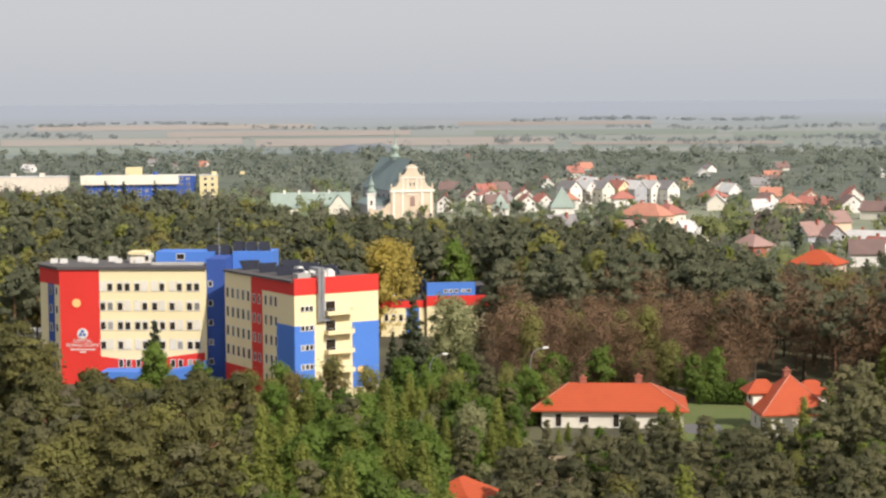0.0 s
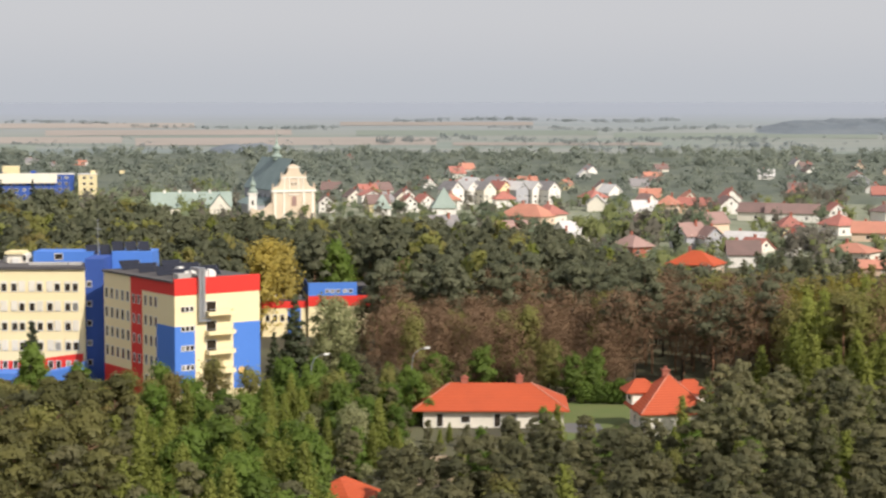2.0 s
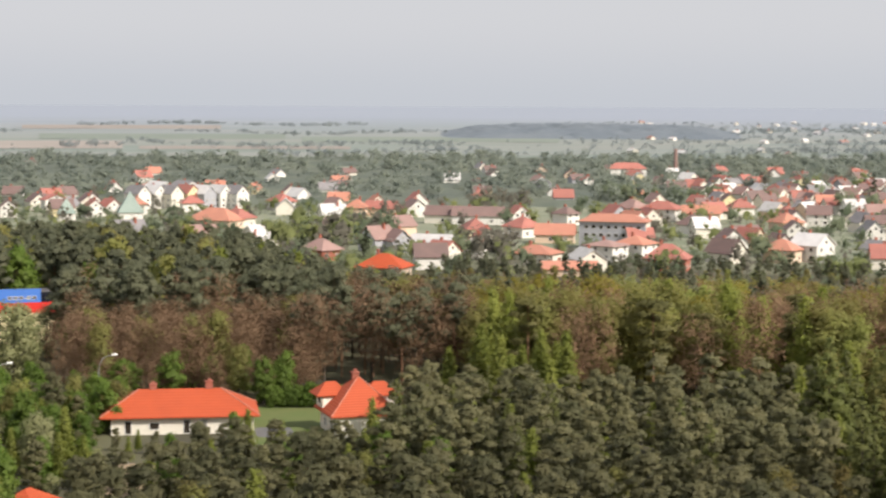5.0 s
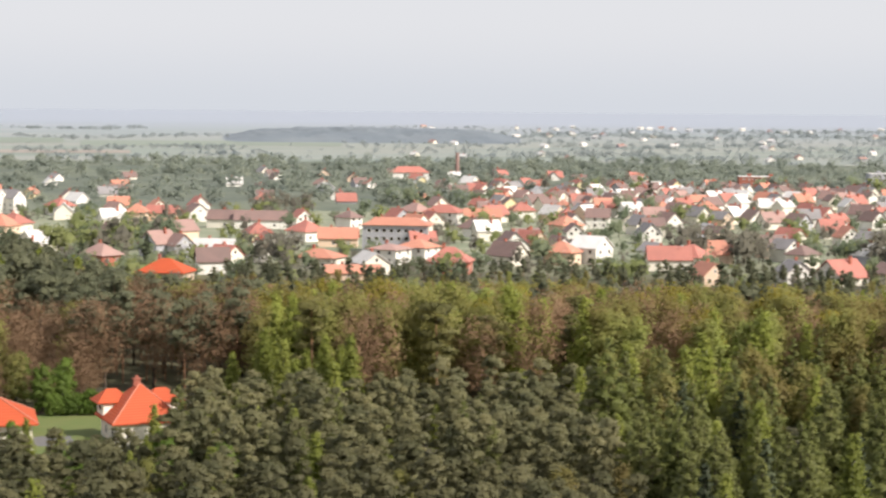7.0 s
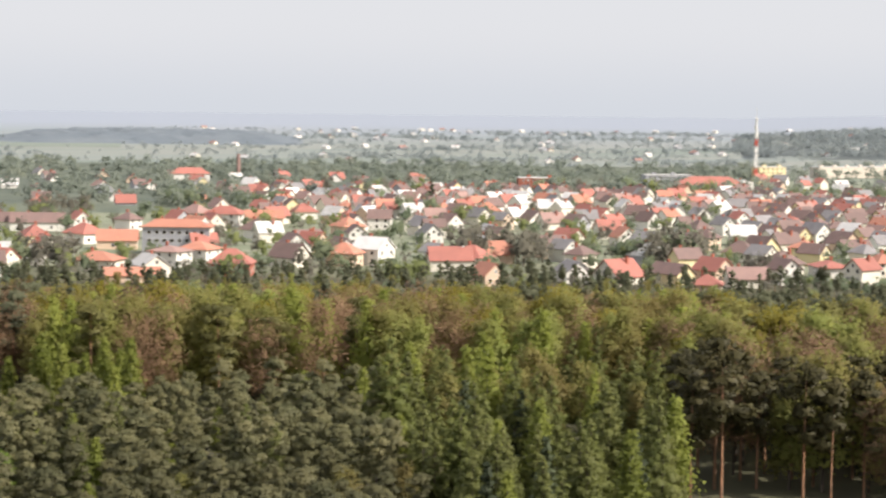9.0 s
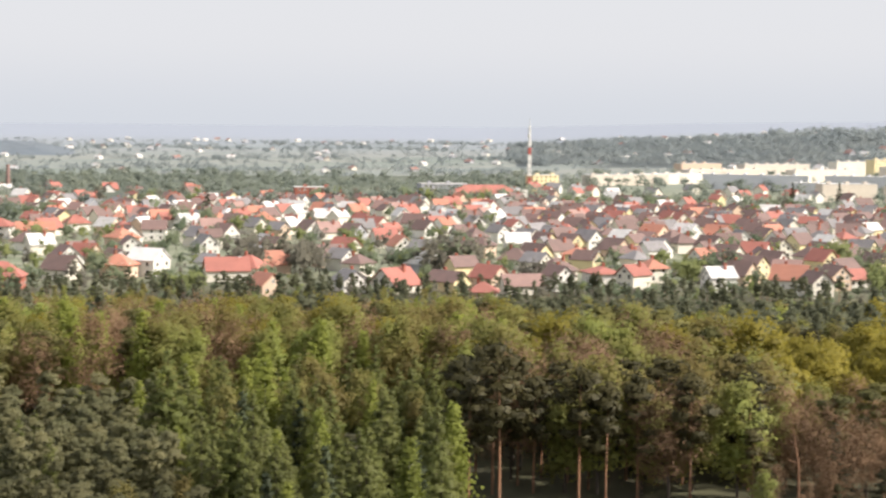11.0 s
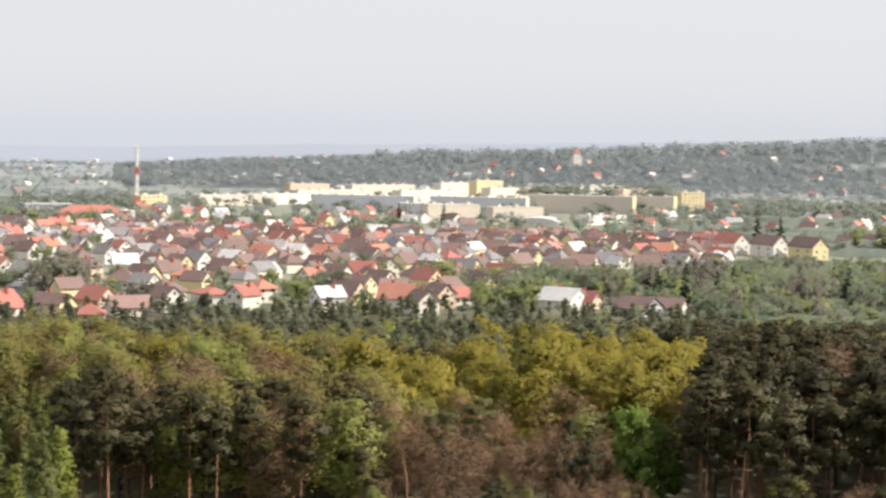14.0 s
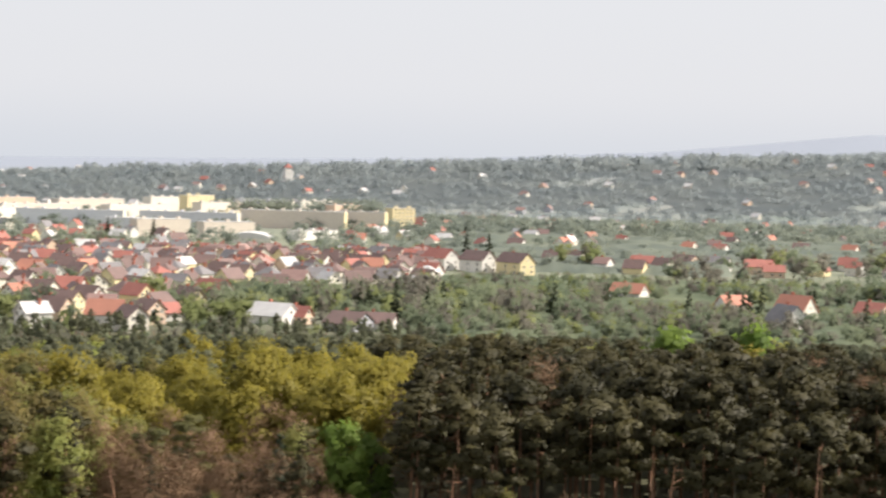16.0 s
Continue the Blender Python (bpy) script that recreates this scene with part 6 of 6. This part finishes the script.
wood_zone(53, 72, 332, 390, 7.5, (("old_pine", 8), ("forest_pine", 4), ("oak", 1)), (17, 21), 0.3, 0)
wood_zone(34, 72, 390, 560, 6.6, (("forest_pine", 12), ("mixed_tree", 1), ("spruce", 1)), (11, 15), 0.12, 0, None, 8)
for az, r, h in ((45.1, 244, 12.5), (55.5, 246, 12), (62.3, 246, 13), (66.8, 246, 16)):
    rs = random.Random(int(az * 10))
    t = thing("dead_pine", pose(*at(az, r), 0, 0, rs.uniform(0, 360)), "broken dead pine with bare orange trunk", "tree", "dead pines")
    x, y = rs.uniform(-1.6, 1.6), rs.uniform(-1.2, 1.2)
    part("trunk", mesh_of("trunk", *join(tube((0, 0, 0), (x * 0.15, y * 0.15, h * 0.55), 0.2, 0.15, 8), tube((x * 0.15, y * 0.15, h * 0.55), (x, y, h), 0.15, 0.05, 8)), PINE_BARK), t, "bare orange trunk")
    for k in range(7):
        z, a, q = h * rs.uniform(0.45, 0.97), rs.uniform(0, 6.28), rs.uniform(0.5, 2.0)
        f = max(0.15, 0.15 + 0.85 * (z / h - 0.55) / 0.45)
        part("branch", mesh_of("branch", *tube((x * f, y * f, z), (x * f + q * math.cos(a), y * f + q * math.sin(a), z + q * rs.uniform(-0.1, 0.5)), 0.07, 0.025, 5), PINE_BARK), t)
# pine forest behind the hospital
wood_zone(-16, 2.2, 365, 520, 8.2, (("forest_pine", 14), ("mixed_tree", 2), ("birch", 1)), (17, 21), 0.16, 0, lambda a, r: not (-2.6 < a < 2.4 and r < 425))
wood_zone(-16, 3.5, 520, 690, 11, (("forest_pine", 14), ("mixed_tree", 2)), (17, 21.5), 0.10, 0)
wood_zone(2, 13, 400, 520, 8.2, (("forest_pine", 12), ("mixed_tree", 1), ("birch", 1)), (17, 21), 0.16, 0)
wood_zone(2, 8.6, 520, 585, 11, (("forest_pine", 10), ("garden_tree", 3)), (13, 17), 0.16, 0)
wood_zone(12, 14.5, 420, 530, 9, (("mixed_tree", 4), ("forest_pine", 3)), (13, 17), 0.16, 0)


# ---- trees among the houses and beyond ----
GARDEN = ("garden_tree",) * 5 + ("garden_bare",) * 3 + ("garden_fresh",) * 2


def scatter(az0, az1, r0, r1, n, kind, tall, detail, gap=5.0, roof=0.0):
    """Single trees and bushes where no house stands; roof: how steeply their height falls off with distance."""
    for _ in range(n):
        r = math.sqrt(rng.uniform(r0 ** 2, r1 ** 2))
        az = rng.uniform(az0, az1)
        p = at(az, r)
        h = rng.uniform(*tall)
        if roof:
            h = min(h, (EYE - r * math.tan(radians(roof))) * rng.uniform(0.8, 1.0))
        if h > 1.8 and clear(p, gap):
            p.z = rise(az, r)
            stand(rng.choice(GARDEN) if kind == "garden_tree" else kind, p, h, detail)


CELLS = {}
for x, y, size in TAKEN:
    CELLS.setdefault((int(x // 40), int(y // 40)), []).append((x, y, size))


def clear(p, gap):
    """As free(), by cells of the plan."""
    i, j = int(p.x // 40), int(p.y // 40)
    return all((p.x - x) ** 2 + (p.y - y) ** 2 > (gap + s) ** 2 for a in (i - 1, i, i + 1) for b in (j - 1, j, j + 1) for x, y, s in CELLS.get((a, b), ()))


def grove(az, r, wide, deep, n, low, high, kind="", gap=2.5):
    """A group of full-grown garden trees, mostly of one kind."""
    main = kind or rng.choice(GARDEN)
    for _ in range(n):
        q, az1 = r + rng.uniform(-deep, deep), az + rng.uniform(-wide, wide)
        p = at(az1, q)
        if clear(p, gap - 4):
            stand(main if rng.random() < 0.7 else rng.choice(GARDEN), p, rng.uniform(low, high), 0.24)


scatter(2, 9, 600, 900, 60, "garden_tree", (5, 10), 0.24)
scatter(8.5, 21, 545, 900, 120, "garden_tree", (5, 11), 0.24)
scatter(20, 36, 550, 800, 120, "garden_tree", (5, 10), 0.24)
scatter(36, 54, 560, 800, 130, "garden_tree", (4, 9), 0.24)
scatter(54, 62, 556, 640, 120, "garden_tree", (4, 9), 0.24, 3)
scatter(46, 60, 628, 770, 330, "garden_tree", (7, 14), 0.24, 4, 3.35)
scatter(60, 72, 560, 760, 330, "garden_tree", (5, 12), 0.24, 5, 3.7)
scatter(50, 72, 630, 800, 40, "spruce", (9, 14), 0.16, 4, 3.2)
scatter(53, 72, 740, 960, 420, "garden_tree", (6, 12), 0.24, 5, 2.95)
scatter(62, 72, 940, 1100, 60, "garden_tree", (12, 18), 0.24)
scatter(21, 56, 800, 1200, 220, "garden_tree", (5, 9), 0.16)
scatter(21, 36, 1000, 1250, 90, "garden_tree", (9, 14), 0.16)
scatter(36, 54, 600, 1050, 110, "garden_tree", (6, 11), 0.24, 1.5)
scatter(21, 36, 600, 1000, 90, "garden_tree", (7, 12), 0.24, 1.5)
for az, r, wide, deep, n, low, high, kind in (
        (9.3, 665, 1.3, 22, 22, 9, 16, "garden_fresh"), (10.9, 690, 0.9, 20, 14, 10, 15, ""), (14.7, 602, 0.8, 14, 10, 9, 14, "garden_bare"), (15.2, 905, 0.9, 20, 12, 9, 14, "garden_bare"),
        (20.2, 985, 1.9, 26, 30, 9, 14, "garden_tree"), (26.1, 900, 0.7, 16, 9, 9, 14, "garden_tree"), (28.8, 632, 1.3, 13, 20, 10, 15, "garden_bare"), (31.5, 640, 0.35, 6, 4, 7, 9, "garden_tree"),
        (34.3, 632, 0.9, 14, 14, 11, 16, "garden_bare"), (33.0, 640, 0.6, 10, 8, 9, 13, "garden_tree"), (41.4, 606, 0.4, 7, 5, 8, 10, "garden_fresh"), (42.5, 612, 0.5, 8, 7, 10, 14, "garden_tree"),
        (46.2, 698, 0.7, 12, 10, 9, 12, "garden_fresh"), (48.0, 592, 0.9, 8, 16, 7, 11, "garden_fresh"), (50.3, 660, 1.3, 16, 22, 11, 16, "garden_tree"), (39.5, 1150, 1.9, 22, 26, 9, 13, "garden_tree"),
        (44.1, 1150, 1.0, 20, 16, 9, 13, "garden_tree"), (23.5, 640, 0.5, 10, 6, 8, 12, "garden_tree"), (25.9, 560, 0.7, 6, 8, 6, 9, "garden_fresh"), (19.9, 560, 0.7, 6, 8, 6, 9, "garden_tree"),
        (37.0, 585, 0.6, 8, 8, 7, 10, "garden_bare"), (45.6, 600, 0.4, 6, 5, 7, 10, "garden_bare"), (53.6, 680, 1.2, 20, 20, 11, 16, "garden_bare"), (57.4, 690, 1.6, 20, 26, 9, 14, "garden_tree"),
        (58.9, 1000, 1.0, 10, 5, 14, 20, "garden_fresh"), (63.5, 900, 1.5, 16, 16, 8, 13, "garden_bare"), (69, 800, 2.0, 30, 24, 9, 14, "garden_tree")):
    grove(az, r, wide, deep, n, low, high, kind)
scatter(-4, 7, 700, 850, 150, "garden_tree", (4, 8), 0.24, 3)
scatter(9, 14, 555, 640, 40, "garden_tree", (6, 9), 0.24, 3)
for az, r, h in ((-10.4, 880, 15.5), (-9.85, 884, 15), (-8.9, 878, 15.5), (11.0, 598, 12), (6.2, 590, 12), (9.0, 600, 10), (26.6, 1010, 17), (55.8, 1050, 17), (56.5, 1040, 18), (46.1, 1290, 15), (44.7, 1290, 15)):
    stand("spruce", at(az, r), h, 0.24)
grove(-13.4, 855, 2.2, 22, 34, 11, 16, "garden_bare")
grove(-6.2, 850, 1.6, 22, 20, 9, 14, "garden_bare")
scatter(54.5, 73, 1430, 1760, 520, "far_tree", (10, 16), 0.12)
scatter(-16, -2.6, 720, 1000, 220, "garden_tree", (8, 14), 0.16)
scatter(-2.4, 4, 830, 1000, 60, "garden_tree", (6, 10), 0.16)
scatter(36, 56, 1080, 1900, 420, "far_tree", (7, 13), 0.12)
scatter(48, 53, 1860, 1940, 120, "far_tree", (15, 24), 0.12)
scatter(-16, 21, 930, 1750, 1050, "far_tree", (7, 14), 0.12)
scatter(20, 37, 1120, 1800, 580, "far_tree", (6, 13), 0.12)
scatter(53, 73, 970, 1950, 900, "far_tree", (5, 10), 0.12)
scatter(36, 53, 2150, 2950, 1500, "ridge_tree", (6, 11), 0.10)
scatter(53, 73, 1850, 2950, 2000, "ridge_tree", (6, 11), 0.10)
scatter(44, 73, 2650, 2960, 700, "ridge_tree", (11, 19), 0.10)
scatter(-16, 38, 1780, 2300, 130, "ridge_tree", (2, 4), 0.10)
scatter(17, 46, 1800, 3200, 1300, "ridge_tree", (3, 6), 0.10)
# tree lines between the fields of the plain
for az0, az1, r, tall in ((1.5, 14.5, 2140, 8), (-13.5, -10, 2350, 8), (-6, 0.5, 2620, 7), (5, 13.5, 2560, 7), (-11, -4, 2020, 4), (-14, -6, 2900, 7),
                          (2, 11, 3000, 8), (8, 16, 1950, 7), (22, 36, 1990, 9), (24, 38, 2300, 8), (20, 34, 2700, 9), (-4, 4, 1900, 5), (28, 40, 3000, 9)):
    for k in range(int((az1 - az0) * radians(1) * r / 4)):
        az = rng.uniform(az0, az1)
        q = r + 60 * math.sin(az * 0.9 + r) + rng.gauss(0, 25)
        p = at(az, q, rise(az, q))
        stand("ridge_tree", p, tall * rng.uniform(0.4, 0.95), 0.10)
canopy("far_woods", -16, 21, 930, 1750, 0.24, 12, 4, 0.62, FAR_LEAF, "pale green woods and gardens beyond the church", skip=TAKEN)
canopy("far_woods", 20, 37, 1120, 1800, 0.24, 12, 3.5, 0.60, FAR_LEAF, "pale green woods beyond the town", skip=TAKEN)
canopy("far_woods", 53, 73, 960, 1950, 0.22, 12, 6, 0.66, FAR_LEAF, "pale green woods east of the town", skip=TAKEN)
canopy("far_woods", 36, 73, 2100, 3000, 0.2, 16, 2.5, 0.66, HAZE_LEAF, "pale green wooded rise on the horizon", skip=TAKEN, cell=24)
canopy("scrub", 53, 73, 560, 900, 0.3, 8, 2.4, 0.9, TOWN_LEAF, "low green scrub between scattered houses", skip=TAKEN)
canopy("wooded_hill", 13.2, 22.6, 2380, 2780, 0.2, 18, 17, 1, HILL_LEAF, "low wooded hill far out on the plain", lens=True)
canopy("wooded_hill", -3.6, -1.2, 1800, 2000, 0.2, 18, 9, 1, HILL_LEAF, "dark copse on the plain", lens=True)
NAMES = {"pine": "pine_wood", "old_pine": "old_pine_wood", "forest_pine": "pine_forest", "young_pine": "young_pine_thicket", "birch": "birch_wood", "larch": "larch_wood", "oak": "oak_wood", "mixed_tree": "mixed_wood", "bare_tree": "leafless_wood",
         "spruce": "spruce_wood", "leafy_tree": "leafy_wood", "willow": "willow_thicket", "garden_tree": "garden_trees", "garden_bare": "budding_garden_trees", "garden_fresh": "fresh_garden_trees", "far_tree": "far_woods", "ridge_tree": "ridge_woods"}
# scrub and young growth between wood and gardens
scatter(13, 35, 420, 545, 300, "mixed_tree", (2.5, 5.0), 0.16, 3)
scatter(13, 55, 500, 560, 330, "forest_pine", (5.0, 8.0), 0.16, 3)
scatter(13, 35, 470, 552, 200, "garden_tree", (2.5, 5), 0.24, 3)
scatter(35, 72, 500, 580, 380, "garden_tree", (2.5, 5.0), 0.24, 3)
scatter(2, 14, 520, 600, 160, "garden_tree", (3, 6), 0.24, 3)
scatter(13, 55, 540, 585, 200, "garden_tree", (3, 5), 0.24, 3)
scatter(20, 55, 570, 690, 160, "garden_tree", (3, 6), 0.24, 3)
for kind, detail in sorted(STANDS):
    grow(NAMES[kind], kind, detail, WORDS.get(kind, "pale green woods far off on the plain").replace(" with a pointed crown", "es").replace("tall ", "crowded tall "))


# ---- garden ground round the orange-roofed houses, and the hospital's yard ----
def patch(name, mat, label, az0, az1, r0, r1, z, seed):
    """A worn-edged patch of ground cover."""
    rs = random.Random(seed)
    n = 40
    mid = at((az0 + az1) / 2, (r0 + r1) / 2)
    ax, ay = (az1 - az0) / 2, (r1 - r0) / 2
    ring = []
    for k in range(n):
        a = 2 * math.pi * k / n
        q = (abs(math.cos(a)) ** 4 + abs(math.sin(a)) ** 4) ** -0.25 * rs.uniform(0.93, 1.04)
        ring.append(at((az0 + az1) / 2 + ax * q * math.cos(a), (r0 + r1) / 2 + ay * q * math.sin(a), z))
    tagged(new(name, mesh_of(name, [(mid.x, mid.y, z)] + ring, [(0, (k + 1) % n + 1, k + 1) for k in range(n)], mat)), label, "ground", kind="structure")


patch("lawn", LAWN, "mown green lawn between the two houses", 6.9, 12.6, 272, 312, 0.02, 1)
patch("driveway", ASPHALT, "grey asphalt drive beside the lawn", 7.5, 8.7, 281, 290, 0.035, 2)
patch("dirt_track", EARTH, "bare sandy earth between young trees", 2.6, 4.8, 240, 262, 0.02, 3)
patch("car_park", ASPHALT, "asphalt hospital yard", -11, -2.5, 287, 304, 0.02, 4)
patch("forest_floor", FLOOR, "brown leaf-strewn clearing at the wood's edge", 34.2, 46, 226, 248, 0.02, 5)


def car(az, r, turn, mat, label):
    h = thing("car", pose(*at(az, r, 0.02), 0, 0, turn), label, "car", "parked cars")
    side = [(-2.1, 0.3), (2.1, 0.3), (2.15, 0.75), (1.25, 0.9), (0.65, 1.42), (-1.1, 1.45), (-1.9, 0.95), (-2.15, 0.85)]
    part("body", mesh_of("body", *prism(side, -0.85, 0.85), mat), h)
    part("windscreen", mesh_of("windscreen", *prism([(1.2, 0.93), (0.68, 1.38), (-1.08, 1.4), (-1.75, 0.98)], -0.862, 0.862), PANE), h)
    for x in (-1.3, 1.3):
        for y in (-0.78, 0.78):
            part("wheel", mesh_of("wheel", *lathe([(0.31, -0.1), (0.31, 0.1)], 12), TAR), h, "", pose(x, y, 0.31, 90))


for k, (az, r, mat, words) in enumerate(((-6.1, 296, FRAME, "white car parked in the yard"), (-5.75, 295, STEEL, "silver car parked in the yard"), (-5.3, 296, STEEL, "silver car parked in the yard"),
                                         (-7.0, 296, FRAME, "white van-like car in the yard"), (-4.7, 294, NAVY, "blue car parked in the yard"), (-9.9, 300, FRAME, "white car by the porch"))):
    car(az, r, 70 + 6 * k, mat, words)
board = thing("notice_board", pose(*at(0.98, 286), 0, 0, 6), "white board on two posts by the road", "board")
slab(board, "board", FRAME, "", -0.75, 0.75, -0.04, 0.04, 2.2, 3.2)
for x in (-0.6, 0.6):
    part("post", mesh_of("post", *lathe([(0.05, 0), (0.05, 2.2)], 6, x, 0), STEEL), board)
